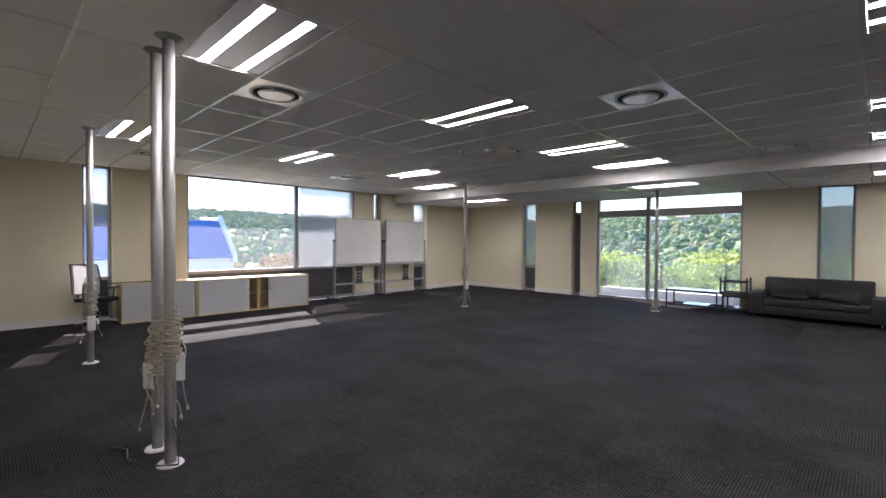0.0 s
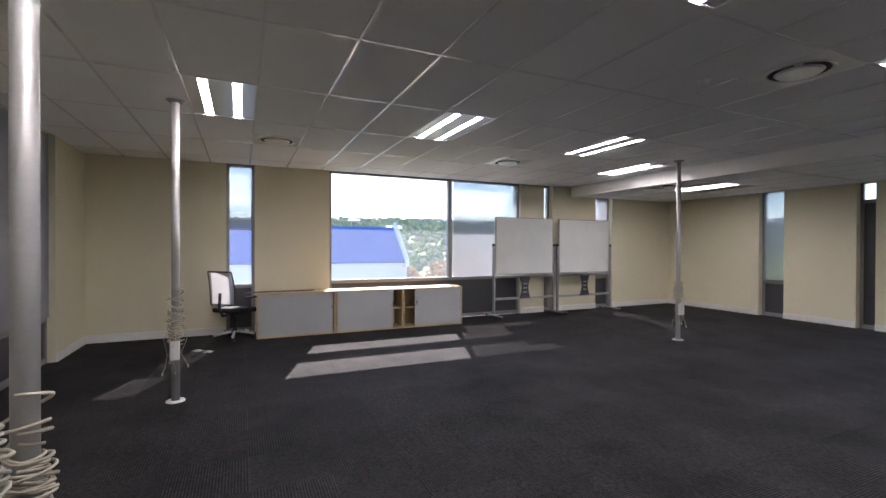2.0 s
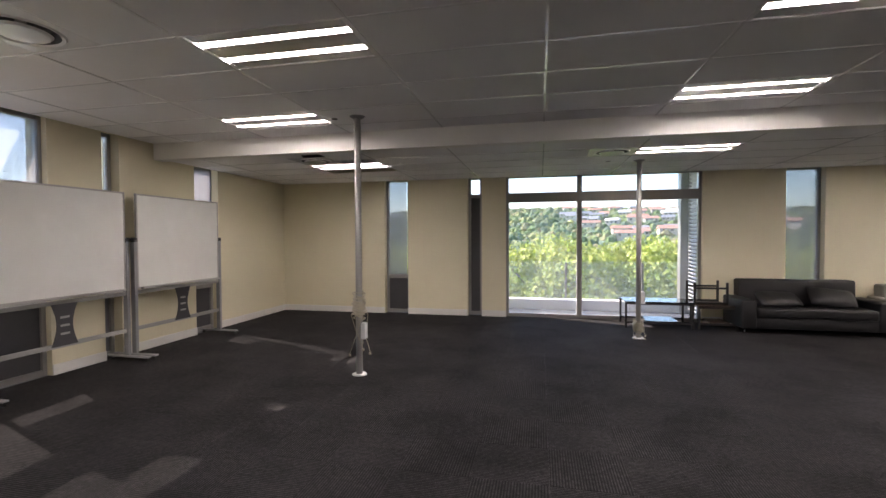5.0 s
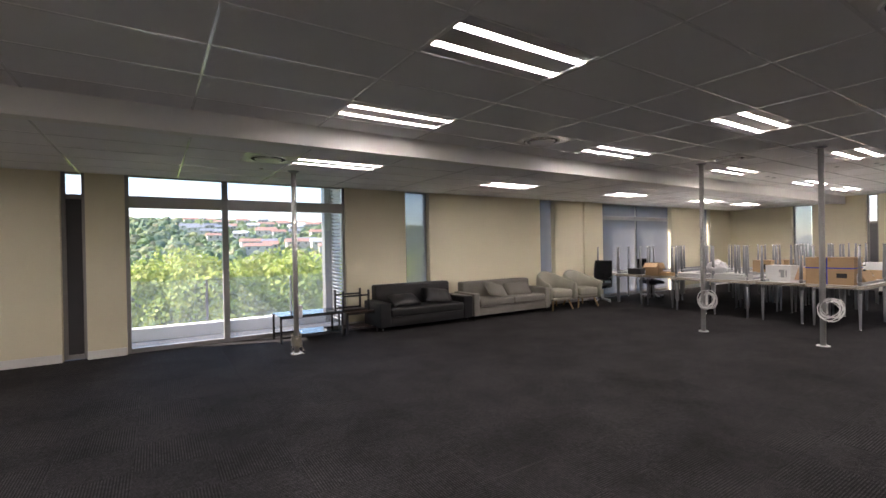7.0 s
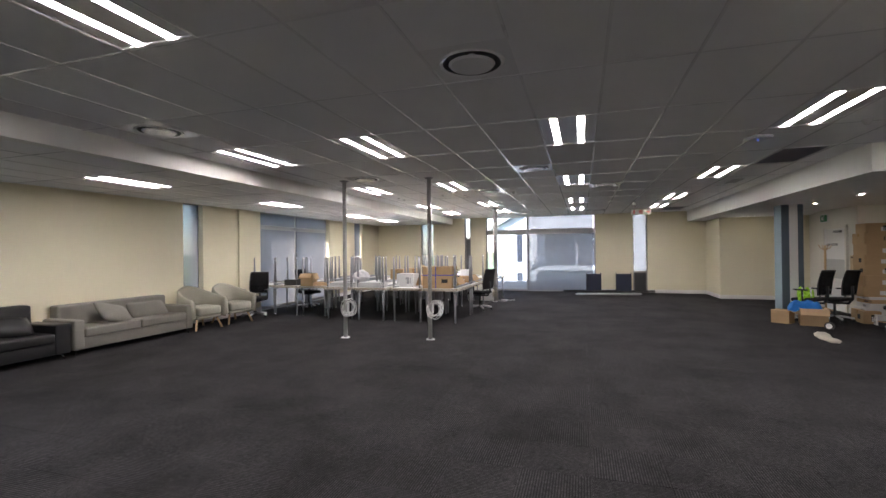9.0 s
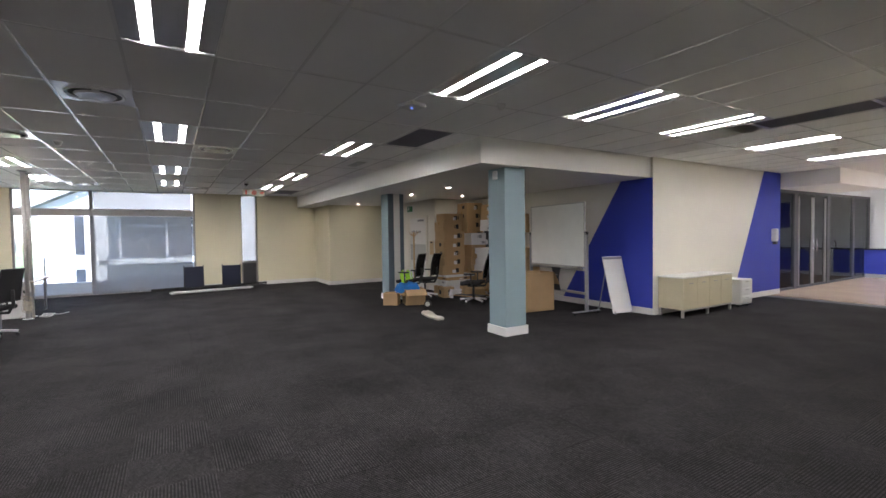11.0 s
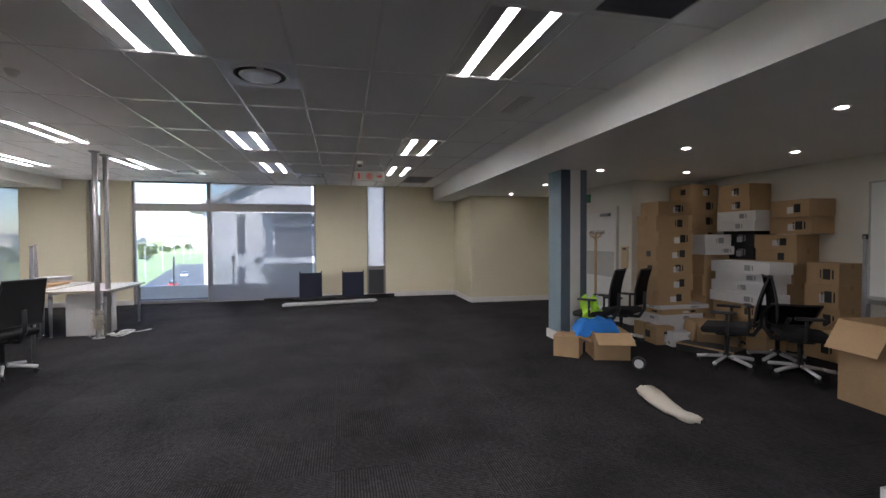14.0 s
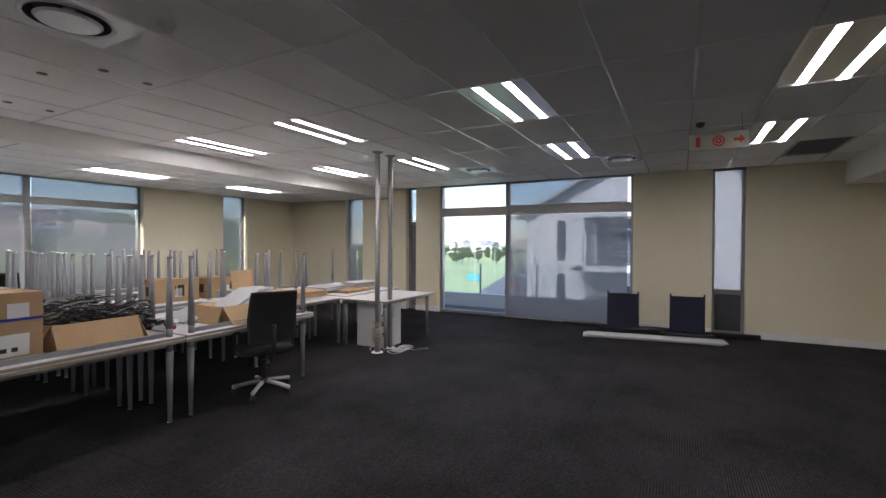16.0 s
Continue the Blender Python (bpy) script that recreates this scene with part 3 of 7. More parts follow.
window("window_5", "wide glazed door with screen blinds drawn down", "x", NY, 1, 5.98, 9.47, 2.74, mull=[7.67], transom=2.30, blinds=[(6.03, 7.62, 0.10, 2.24, 0), (7.72, 9.35, 0.10, 2.24, 0), (6.03, 7.62, 2.36, 2.68, 0), (7.72, 9.40, 2.36, 2.68, 0)])
window("window_6", "tall slit window with grey blind", "x", NY, 1, 11.25, 11.92, 2.74, sill=0.6, blinds=[(11.3, 11.87, 0.62, 2.69, 0)])
# east windows
window("window_7", "tall slit window with blind half drawn", "y", EX, 1, 10.54, 11.10, 2.74, sill=0.6, blinds=[(10.59, 11.05, 0.62, 2.69, 0)])
window("window_8", "narrow slit window with charcoal panel", "y", EX, 1, 8.95, 9.23, 2.92, sill=2.1, slats=True)
window("door_2", "wide aluminium glazed door, one half behind a screen blind", "y", EX, 1, 4.18, 8.33, 2.92, mull=[6.68], transom=2.295, blinds=[(4.28, 6.70, 0.03, 2.19, 0), (4.28, 6.62, 2.40, 2.86, 0)], depth=0.10, band=0.095)
window("window_9", "tall slit window with charcoal lower panel", "y", EX, 1, 2.41, 2.90, 2.92, sill=0.78, blinds=[(2.46, 2.85, 0.80, 2.86, 0)])
# west windows
window("window_10", "tall slit window with blind half drawn", "y", WX, -1, 2.33, 2.78, 2.92, sill=0.83, blinds=[(2.38, 2.73, 1.80, 2.86, 0)])
window("window_11", "wide window, clear half and half behind a screen blind", "y", WX, -1, 4.06, 8.28, 2.92, mull=[6.56], sill=0.86, blinds=[(6.62, 8.22, 0.86, 2.86, 0)], depth=0.10)
window("window_12", "narrow slit window with louvre", "y", WX, -1, 8.92, 9.16, 2.92, sill=2.1, slats=True)
window("window_13", "tall slit window with charcoal lower panel", "y", WX, -1, 10.46, 11.00, 2.74, sill=0.78, blinds=[(10.51, 10.95, 0.80, 2.69, 0)])
window("window_14", "window covered by a grey roller blind", "x", SY, -1, -8.68, -7.05, 2.92, sill=0.60, blinds=[(-8.64, -7.09, 0.62, 2.90, 1)], depth=0.12)


# ---- ceiling fittings ----
def ceiling_light(x, y, z):
    c = thing("ceiling_light", "recessed twin-tube fluorescent ceiling light, switched on", "ceiling light", pose(x, y, z), "ceiling lights")
    part("housing", cubes((-0.607, -0.3, 0.07, 0.607, 0.3, 0.08), (-0.607, -0.3, -0.004, -0.575, 0.3, 0.07), (0.575, -0.3, -0.004, 0.607, 0.3, 0.07),
                          (-0.575, -0.3, -0.004, 0.575, -0.285, 0.07), (-0.575, 0.285, -0.004, 0.575, 0.3, 0.07)), M_TBAR, c, "white steel housing")
    for s in (-1, 1):
        part("diffuser", cubes((-0.565, s * 0.135 - 0.035, 0.010, 0.565, s * 0.135 + 0.035, 0.02)), M_TUBE, c, "glowing white tube diffuser")
    for y0, y1 in ((-0.285, -0.171), (-0.099, 0.099), (0.171, 0.285)):
        part("reflector", cubes((-0.57, y0, 0.004, 0.57, y1, 0.02)), M_REFLECT, c, "mirror-bright reflector strip")
    return c


base_light = ceiling_light(*LIGHTS[0], ZC)
for x, y in LIGHTS[1:]:
    copy_thing(base_light, pose(x, y, ZC))
for x, y in LOW_LIGHTS:
    copy_thing(base_light, pose(x, y, ZL))


def ring(bm, r0, r1, z0, z1, n=40):
    """A flat or conical ring between two radii and heights."""
    a = [bm.verts.new((r0 * math.cos(math.tau * k / n), r0 * math.sin(math.tau * k / n), z0)) for k in range(n)]
    b = [bm.verts.new((r1 * math.cos(math.tau * k / n), r1 * math.sin(math.tau * k / n), z1)) for k in range(n)]
    for k in range(n):
        bm.faces.new((a[k], a[(k + 1) % n], b[(k + 1) % n], b[k]))


def diffuser(x, y, z):
    d = thing("air_diffuser", "round white air diffuser in a square ceiling panel", "air diffuser", pose(x, y, z), "air diffusers")
    bm = bmesh.new()
    n = 40
    inner = [bm.verts.new((0.22 * math.cos(math.tau * k / n), 0.22 * math.sin(math.tau * k / n), 0)) for k in range(n)]
    outer = []
    for k in range(n):
        c, s = math.cos(math.tau * k / n), math.sin(math.tau * k / n)
        q = 0.298 / max(abs(c), abs(s))
        outer.append(bm.verts.new((q * c * 1.015, q * s, 0)))
    for k in range(n):
        bm.faces.new((inner[k], outer[k], outer[(k + 1) % n], inner[(k + 1) % n]))
    part("panel", bm, M_TBAR, d, "white square steel panel")
    bm = bmesh.new()
    ring(bm, 0.225, 0.205, -0.012, -0.004), ring(bm, 0.225, 0.235, -0.012, 0.0)
    part("collar", bm, M_TBAR, d, smooth=True)
    bm = bmesh.new()
    ring(bm, 0.205, 0.17, -0.004, 0.07)
    part("neck", bm, M_PANEL, d, "dark duct neck", True)
    bm = bmesh.new()
    cyl(bm, 0, 0, 0.06, 0.075, 0.2, n=40)
    part("throat", bm, M_PANEL, d, "dark duct opening")
    bm = bmesh.new()
    cyl(bm, 0, 0, -0.022, -0.008, 0.15, 0.165, n=40)
    cyl(bm, 0, 0, -0.008, 0.06, 0.03, n=12)
    part("disc", bm, M_TBAR, d, "white centre disc")
    return d


base_diff = diffuser(*DIFFUSERS[0], ZC)
for x, y in DIFFUSERS[1:]:
    copy_thing(base_diff, pose(x, y, ZC))
for x, y in LOW_DIFFUSERS:
    copy_thing(base_diff, pose(x, y, ZL))


def return_grille(x, y, z):
    g = thing("return_grille", "dark egg-crate return air grille in the ceiling", "air grille", pose(x, y, z), "return air grilles")
    part("frame", cubes((-0.607, -0.3, -0.006, 0.607, -0.27, 0.004), (-0.607, 0.27, -0.006, 0.607, 0.3, 0.004), (-0.607, -0.27, -0.006, -0.57, 0.27, 0.004), (0.57, -0.27, -0.006, 0.607, 0.27, 0.004)), M_TBAR, g)
    part("filter", cubes((-0.57, -0.27, 0.03, 0.57, 0.27, 0.04)), M_MESHDARK, g, "dark filter")
    bm = bmesh.new()
    for k in range(27):
        box(bm, -0.57, -0.26 + k * 0.02 - 0.002, 0.0, 0.57, -0.26 + k * 0.02 + 0.002, 0.012)
    part("slats", bm, M_MESHDARK, g)
    return g


gr = return_grille(GRILLES[0][0], GRILLES[0][1], ZC)
for x, y, w in GRILLES[1:]:
    copy_thing(gr, pose(x, y, ZC))

# small linear grille
lg = thing("linear_grille", "small white linear air grille in the ceiling", "air grille", pose(5.93, 1.79, ZC))
part("frame", cubes((-0.3, -0.09, -0.008, 0.3, -0.07, 0.0), (-0.3, 0.07, -0.008, 0.3, 0.09, 0.0), (-0.3, -0.07, -0.008, -0.28, 0.07, 0.0), (0.28, -0.07, -0.008, 0.3, 0.07, 0.0)), M_TBAR, lg)
part("backing", cubes((-0.28, -0.07, -0.003, 0.28, 0.07, -0.001)), M_PAPER, lg)
for k in range(3):
    part("slat", cubes((-0.28, -0.04 + k * 0.035, -0.007, 0.28, -0.03 + k * 0.035, -0.003)), M_TBAR, lg)


def detector(x, y, z, name="smoke_detector", label="small white dome smoke detector on the ceiling"):
    d = thing(name, label, "smoke detector", pose(x, y, z), "smoke detectors")
    bm = bmesh.new()
    cyl(bm, 0, 0, -0.02, -0.001, 0.05, n=24)
    part("base", bm, M_WHITEPL, d)
    bm = bmesh.new()
    cyl(bm, 0, 0, -0.055, -0.02, 0.025, 0.045, n=24)
    part("sensor", bm, M_WHITEPL, d)
    return d


detector(-3.95, 6.1, ZC)
detector(5.9, 6.12, ZC)
detector(1.59, 1.82, ZC, label="flat white round ceiling sensor")
detector(0.9, -4.8, ZC)


def downlight(x, y):
    d = thing("downlight", "small round recessed downlight, switched on", "downlight", pose(x, y, ZB), "alcove downlights")
    bm = bmesh.new()
    ring(bm, 0.055, 0.038, -0.004, -0.002, 24), ring(bm, 0.055, 0.057, -0.004, 0.0, 24)
    part("rim", bm, M_TBAR, d)
    bm = bmesh.new()
    cyl(bm, 0, 0, -0.003, -0.001, 0.037, n=24)
    part("lens", bm, M_DOWN, d, "glowing lens")
    return d


dl = downlight(11.2, -0.22)
for x, y in ((7.57, -0.2), (5.9, -0.22), (4.3, -0.22), (7.5, -1.64), (5.83, -1.66), (9.4, -0.2), (9.3, -1.64)):
    copy_thing(dl, pose(x, y, ZB))

# square wireless access point with a blue light
ap = thing("access_point", "white square wireless access point on the ceiling", "access point", pose(2.01, 2.66, ZC, 0, 0, 20))
part("body", cubes((-0.11, -0.11, -0.045, 0.11, 0.11, -0.004), bevel=0.02, seg=3), M_WHITEPL, ap)
bm = bmesh.new()
cyl(bm, 0, 0, -0.048, -0.044, 0.008, n=12)
part("status_light", bm, M_LED, ap, "blue status light")
part("bracket", cubes((-0.05, -0.05, -0.004, 0.05, 0.05, 0.0)), M_SILVER, ap)

# dome camera and hanging exit sign
cm = thing("dome_camera", "small black and white dome camera on the ceiling", "camera", pose(9.7, 3.22, ZC))
bm = bmesh.new()
cyl(bm, 0, 0, -0.05, 0.0, 0.055, n=24)
part("housing", bm, M_WHITEPL, cm)
bm = bmesh.new()
bmesh.ops.create_uvsphere(bm, u_segments=20, v_segments=10, radius=0.045, matrix=Matrix.Translation((0, 0, -0.055)))
part("dome", bm, M_BLACKPL, cm, "black dome", True)

sg = thing("exit_sign", "white hanging sign with red fire equipment symbols", "sign", pose(9.6, 3.06, 2.63, 0, 0, 0))
part("board", cubes((-0.012, -0.26, -0.085, 0.012, 0.26, 0.085), bevel=0.004, seg=1), M_SIGN, sg)
for yy in (-0.2, 0.2):
    bm = bmesh.new()
    tube(bm, [(0, yy, 0.085), (0, yy, 0.27)], 0.003)
    part("hanger", bm, M_SILVER, sg)
part("symbol", cubes((-0.015, 0.16, -0.05, -0.012, 0.20, 0.05), bevel=0.001, seg=1), M_RED, sg, "red extinguisher symbol")
bm = bmesh.new()
ring(bm, 0.055, 0.04, -0.0145, -0.0145, 24), ring(bm, 0.03, 0.012, -0.0145, -0.0145, 24)
bmesh.ops.rotate(bm, verts=bm.verts, matrix=Matrix.Rotation(radians(90), 3, 'Y'))
part("symbol", bm, M_RED, sg, "red hose reel symbol")
bm = bmesh.new()
poly(bm, [(-0.012, -0.13, -0.015), (-0.012, -0.18, -0.015), (-0.012, -0.18, -0.045), (-0.012, -0.225, 0.0), (-0.012, -0.18, 0.045), (-0.012, -0.18, 0.015), (-0.012, -0.13, 0.015)], (-0.003, 0, 0))
part("symbol", bm, M_RED, sg, "red arrow")

# open cable holes in the ceiling tiles
for x, y, z in ((5.92, 7.8, ZC), (6.11, 7.3, ZC), (6.43, 7.3, ZC), (6.1, 8.99, ZC), (6.42, 8.99, ZC), (-6.75, 9.05, ZC), (1.6, 9.0, ZC), (-3.45, 11.55, ZL)):
    bm = bmesh.new()
    cyl(bm, 0, 0, -0.005, -0.002, 0.035, n=20)
    solid("cable_hole", bm, M_BLACKPL, "round black cable hole in a ceiling tile", "cable hole", pose(x, y, z), "cable holes")


# ---- service poles ----
def coil(rng, z0, z1, r, turns, r0):
    pts, n, ph = [], int(turns * 16), rng.uniform(0, 6)
    for i in range(n + 1):
        a = math.tau * turns * i / n
        rr = r + 0.006 + 0.007 * math.sin(a * 0.37 + ph) + 0.005 * math.sin(a * 1.31 + 2 * ph)
        pts.append((rr * math.cos(a), rr * math.sin(a), z1 + (z0 - z1) * i / n + 0.016 * math.sin(a * 0.73 + r0)))
    return pts


def pole(x, y, z, seed, coil_from=None, coil_to=None, box_at=None, loop_at=None, tail=False, r=0.036, box_turn=0):
    rng = random.Random(seed)
    p = thing("service_pole", "satin aluminium service pole from floor to ceiling" + (" wrapped in cream cables" if coil_from else ""), "service pole", pose(x, y, 0), "service poles")
    bm = bmesh.new()
    cyl(bm, 0, 0, 0.01, z - 0.002, r, n=24)
    part("tube", bm, M_STEEL, p, smooth=True)
    bm = bmesh.new()
    cyl(bm, 0, 0, 0.0, 0.012, 0.085, 0.075, n=28)
    part("floor_plate", bm, M_WHITEPL, p, "white round floor plate")
    bm = bmesh.new()
    cyl(bm, 0, 0, z - 0.025, z - 0.001, 0.05, 0.085, n=28)
    part("ceiling_cup", bm, M_SILVER, p)
    if coil_from:
        for k in range(7):
            bm = bmesh.new()
            lo = coil_from + rng.uniform(-0.05, 0.25) * (coil_to - coil_from)
            hi = coil_to - rng.uniform(0.0, 0.5) * (coil_to - coil_from)
            pts = coil(rng, lo, hi, r + 0.003 + 0.0045 * k, rng.uniform(4, 8), k * 2.0)
            tx, ty = rng.uniform(-0.2, 0.2), rng.uniform(-0.2, 0.2)
            tube(bm, [(px, py, pz + tx * px + ty * py) for px, py, pz in pts], rng.uniform(0.0045, 0.006), 6)
            part("cable_coil", bm, M_CABLE, p, "cream cable wound round the pole", True)
        a = rng.uniform(0, 6)
        for k in range(4):
            bm = bmesh.new()
            c, s = math.cos(a + k * 1.3), math.sin(a + k * 1.3)
            h, drop = coil_from + 0.05, rng.uniform(0.15, min(0.45, coil_from))
            pts = [(0.05 * c, 0.05 * s, h + 0.12), (0.10 * c, 0.10 * s, h), (0.06 * c + 0.05 * s, 0.06 * s - 0.05 * c, h - drop * 0.5), (0.10 * c + 0.02 * s, 0.09 * s, h - drop * 0.85), (0.12 * c, 0.11 * s, h - drop)]
            tube(bm, pts, 0.0035, 5)
            box(bm, 0.12 * c - 0.010, 0.11 * s - 0.007, h - drop - 0.025, 0.12 * c + 0.010, 0.11 * s + 0.007, h - drop)
            part("cable_end", bm, M_CABLE, p, "loose cream cable end with plug", True)
    if box_at:
        bm = cubes((r - 0.004, -0.04, box_at - 0.09, r + 0.05, 0.04, box_at + 0.09), bevel=0.006)
        bm.transform(Matrix.Rotation(radians(box_turn), 4, 'Z'))
        part("socket_box", bm, M_WHITEPL, p, "white socket box")
    if loop_at:
        bm = bmesh.new()
        for k in range(7):
            cx, rr, tilt = rng.uniform(-0.01, 0.03), rng.uniform(0.10, 0.17), rng.uniform(-0.5, 0.5)
            pts = [(0.05 + 0.015 * k * math.cos(t), (cx - 0.10) + rr * math.sin(t), loop_at + rr * math.cos(t) + 0.02 * math.sin(t * 2 + k)) for t in (math.tau * q / 20 for q in range(21))]
            tube(bm, [(px - 0.08, py + 0.02 * tilt, pz) for px, py, pz in pts], 0.007)
        part("cable_loop", bm, M_WHITEPL, p, "coiled white cable hung on the pole", True)
    if tail:
        bm = bmesh.new()
        pts = [(0.05, 0, 0.32), (0.07, 0.04, 0.15), (0.1, 0.02, 0.02), (-0.05, -0.14, 0.012), (-0.25, -0.2, 0.012), (-0.42, -0.17, 0.012), (-0.55, -0.24, 0.012)]
        tube(bm, pts, 0.006)
        part("cable_tail", bm, M_BLACKPL, p, "black cable trailing on the carpet", True)
    return p


pole(-2.90, 1.96, ZC, 1, 0.72, 1.12, 0.66, tail=True, box_turn=80)
pole(-3.22, 1.96, ZC, 2, 0.55, 1.05, 0.55, box_turn=-95)
pole(-6.46, 9.02, ZC, 3, 0.62, 0.98, 0.5)
pole(-6.42, 1.99, ZC, 4, 0.55, 1.12, 0.5)
pole(-3.0, 11.56, ZL, 5, 0.10, 0.30, 0.62)
pole(3.22, 8.87, ZC, 6, loop_at=0.55, box_at=0.55)
pole(3.42, 7.28, ZC, 7, loop_at=0.55, box_at=0.55)
pole(9.56, 7.26, ZC, 8, 0.15, 0.5, 0.62)
pole(9.88, 7.26, ZC, 9, box_at=0.55)


# ---- loose furniture, west and north sides ----
def office_chair(x, y, rz, label="black office chair with mesh back and chrome five-star base", tilt=8, group="office chairs", back=None):
    """Faces local +y."""
    c = thing("office_chair", label, "chair", pose(x, y, 0, 0, 0, rz), group)
    for k in range(5):
        a = math.tau * k / 5 + 0.3
        ca, sa = math.cos(a), math.sin(a)
        bm = bmesh.new()
        tube(bm, [(0.03 * ca, 0.03 * sa, 0.115), (0.16 * ca, 0.16 * sa, 0.10), (0.31 * ca, 0.31 * sa, 0.075)], 0.021, 8)
        leg = part("base_leg", bm, M_POLALU, c, "polished aluminium base arm", True)
        bm = bmesh.new()
        for s in (-1, 1):
            cyl(bm, 0, 0, s * 0.016 - 0.009, s * 0.016 + 0.009, 0.028, n=14,
                m=Matrix.Translation((0.30 * ca, 0.30 * sa, 0.028)) @ Matrix.Rotation(a, 4, 'Z') @ Matrix.Rotation(radians(90), 4, 'X'))
        part("castor", bm, M_BLACKPL, leg, "black twin castor")
    bm = bmesh.new()
    cyl(bm, 0, 0, 0.09, 0.15, 0.04, n=16), cyl(bm, 0, 0, 0.15, 0.38, 0.025, n=16)
    part("gas_column", bm, M_BLACKPL, c, smooth=True)
    part("tilt_box", cubes((-0.09, -0.12, 0.37, 0.09, 0.12, 0.42), bevel=0.02), M_BLACKPL, c)
    bm = cubes((-0.245, -0.23, 0.42, 0.245, 0.25, 0.50), bevel=0.035, seg=4)
    for v in bm.verts:
        v.co.z += 0.02 * (v.co.x / 0.25) ** 2 - (0.025 if v.co.y > 0.2 else 0)
    part("seat", bm, M_BLACKFAB, c, "black fabric seat", True)
    # back: curved mesh panel in a frame
    t = radians(tilt)

    def back_at(u, v):
        w = 0.235 - 0.03 * abs(v - 0.45)
        xx, h = u * w, 0.10 + v * 0.52
        yy = -0.25 - 0.03 * (1 - u * u) + 0.025 * math.sin(v * 3.0)
        return Vector((xx, yy - h * math.sin(t), 0.48 + h * math.cos(t)))
    bm = bmesh.new()
    grid = [[bm.verts.new(back_at(-1 + 2 * i / 10, j / 8)) for i in range(11)] for j in range(9)]
    grid2 = [[bm.verts.new(back_at(-1 + 2 * i / 10, j / 8) + Vector((0, -0.006, 0))) for i in range(11)] for j in range(9)]
    for j in range(8):
        for i in range(10):
            bm.faces.new((grid[j][i], grid[j][i + 1], grid[j + 1][i + 1], grid[j + 1][i]))
            bm.faces.new((grid2[j][i + 1], grid2[j][i], grid2[j + 1][i], grid2[j + 1][i + 1]))
    part("backrest", bm, back or M_MESHBACK, c, "black mesh backrest", True)
    bm = bmesh.new()
    rim = [back_at(-1, j / 8) for j in range(9)] + [back_at(-1 + 2 * i / 10, 1) for i in range(1, 11)] + [back_at(1, 1 - j / 8) for j in range(1, 9)] + [back_at(1 - 2 * i / 10, 0) for i in range(1, 11)]
    tube(bm, rim + [rim[0]], 0.012, 6)
    part("back_frame", bm, M_BLACKPL, c, "black plastic back frame", True)
    bm = bmesh.new()
    tube(bm, [(0, -0.05, 0.39), (0, -0.26, 0.40), (0, -0.33, 0.52), back_at(0, 0.35) + Vector((0, -0.02, 0))], 0.024, 8)
    part("back_stem", bm, M_BLACKPL, c, smooth=True)
    for s in (-1, 1):
        bm = bmesh.new()
        tube(bm, [(s * 0.2, -0.02, 0.42), (s * 0.29, -0.02, 0.44), (s * 0.30, -0.02, 0.66)], 0.016, 8)
        arm = part("arm_post", bm, M_BLACKPL, c, smooth=True)
        part("arm_pad", cubes((s * 0.30 - 0.04, -0.12, 0.66, s * 0.30 + 0.04, 0.14, 0.69), bevel=0.012), M_BLACKPL, arm)
    return c


M_MESHBACK = screen_cloth("black_chair_mesh", (0.018, 0.018, 0.02), 0.14)
M_OPENMESH = screen_cloth("open_chair_mesh", (0.62, 0.62, 0.64), 0.35)
office_chair(-9.42, 2.47, 50, "black office chair with pale mesh back by the slit window", back=M_OPENMESH)
office_chair(5.02, 12.40, 110)


def tambour_cabinet(y0, y1, door0, door1, label, ribs=True, front=-9.18, depth=0.44, h=0.73):
    c = thing("sideboard", label, "sideboard", pose(front - depth / 2, (y0 + y1) / 2, 0), "low tambour sideboards")
    w, d = (y1 - y0) / 2 - 0.003, depth / 2
    part("top", cubes((-d, -w, h - 0.026, d, w, h), bevel=0.003, seg=1), M_BEECH, c, "beech top")
    part("plinth", cubes((-d, -w, 0, d, w, 0.026), bevel=0.003, seg=1), M_BEECH, c)
    for s in (-1, 1):
        part("side", cubes((-d, s * w - (0.02 if s > 0 else 0), 0.026, d, s * w + (0.02 if s < 0 else 0), h - 0.026)), M_BEECH, c)
    part("back", cubes((-d, -w + 0.02, 0.026, -d + 0.012, w - 0.02, h - 0.026)), M_BEECH, c)
    part("shelf", cubes((-d + 0.012, -w + 0.02, 0.36, d - 0.05, w - 0.02, 0.378)), M_BEECH, c)
    cy = (y0 + y1) / 2
    if ribs:
        door = part("tambour_door", cubes((d - 0.024, door0 - cy, 0.028, d - 0.018, door1 - cy, h - 0.028)), M_TAMBOUR, c, "silver-grey tambour shutter")
        n = int((door1 - door0) / 0.03)
        for k in range(n):
            a = door0 - cy + (door1 - door0) * k / n
            part("slat", cubes((d - 0.0178, a + 0.002, 0.03, d - 0.008, a + (door1 - door0) / n - 0.002, h - 0.03), bevel=0.002, seg=1), M_TAMBOUR, door)
    else:
        part("tambour_door", cubes((d - 0.022, door0 - cy, 0.028, d - 0.010, door1 - cy, h - 0.028), bevel=0.002, seg=1), M_TAMBOUR, c, "smooth silver-grey shutter")
    bm = bmesh.new()
    hy = door0 - cy + 0.03 if door0 - y0 > 0.1 else door1 - cy - 0.03
    tube(bm, [(d - 0.012, hy, 0.42), (d + 0.02, hy, 0.44), (d + 0.02, hy, 0.52), (d - 0.012, hy, 0.54)], 0.005)
    part("handle", bm, M_CHROME, c, "small chrome handle", True)
    return c


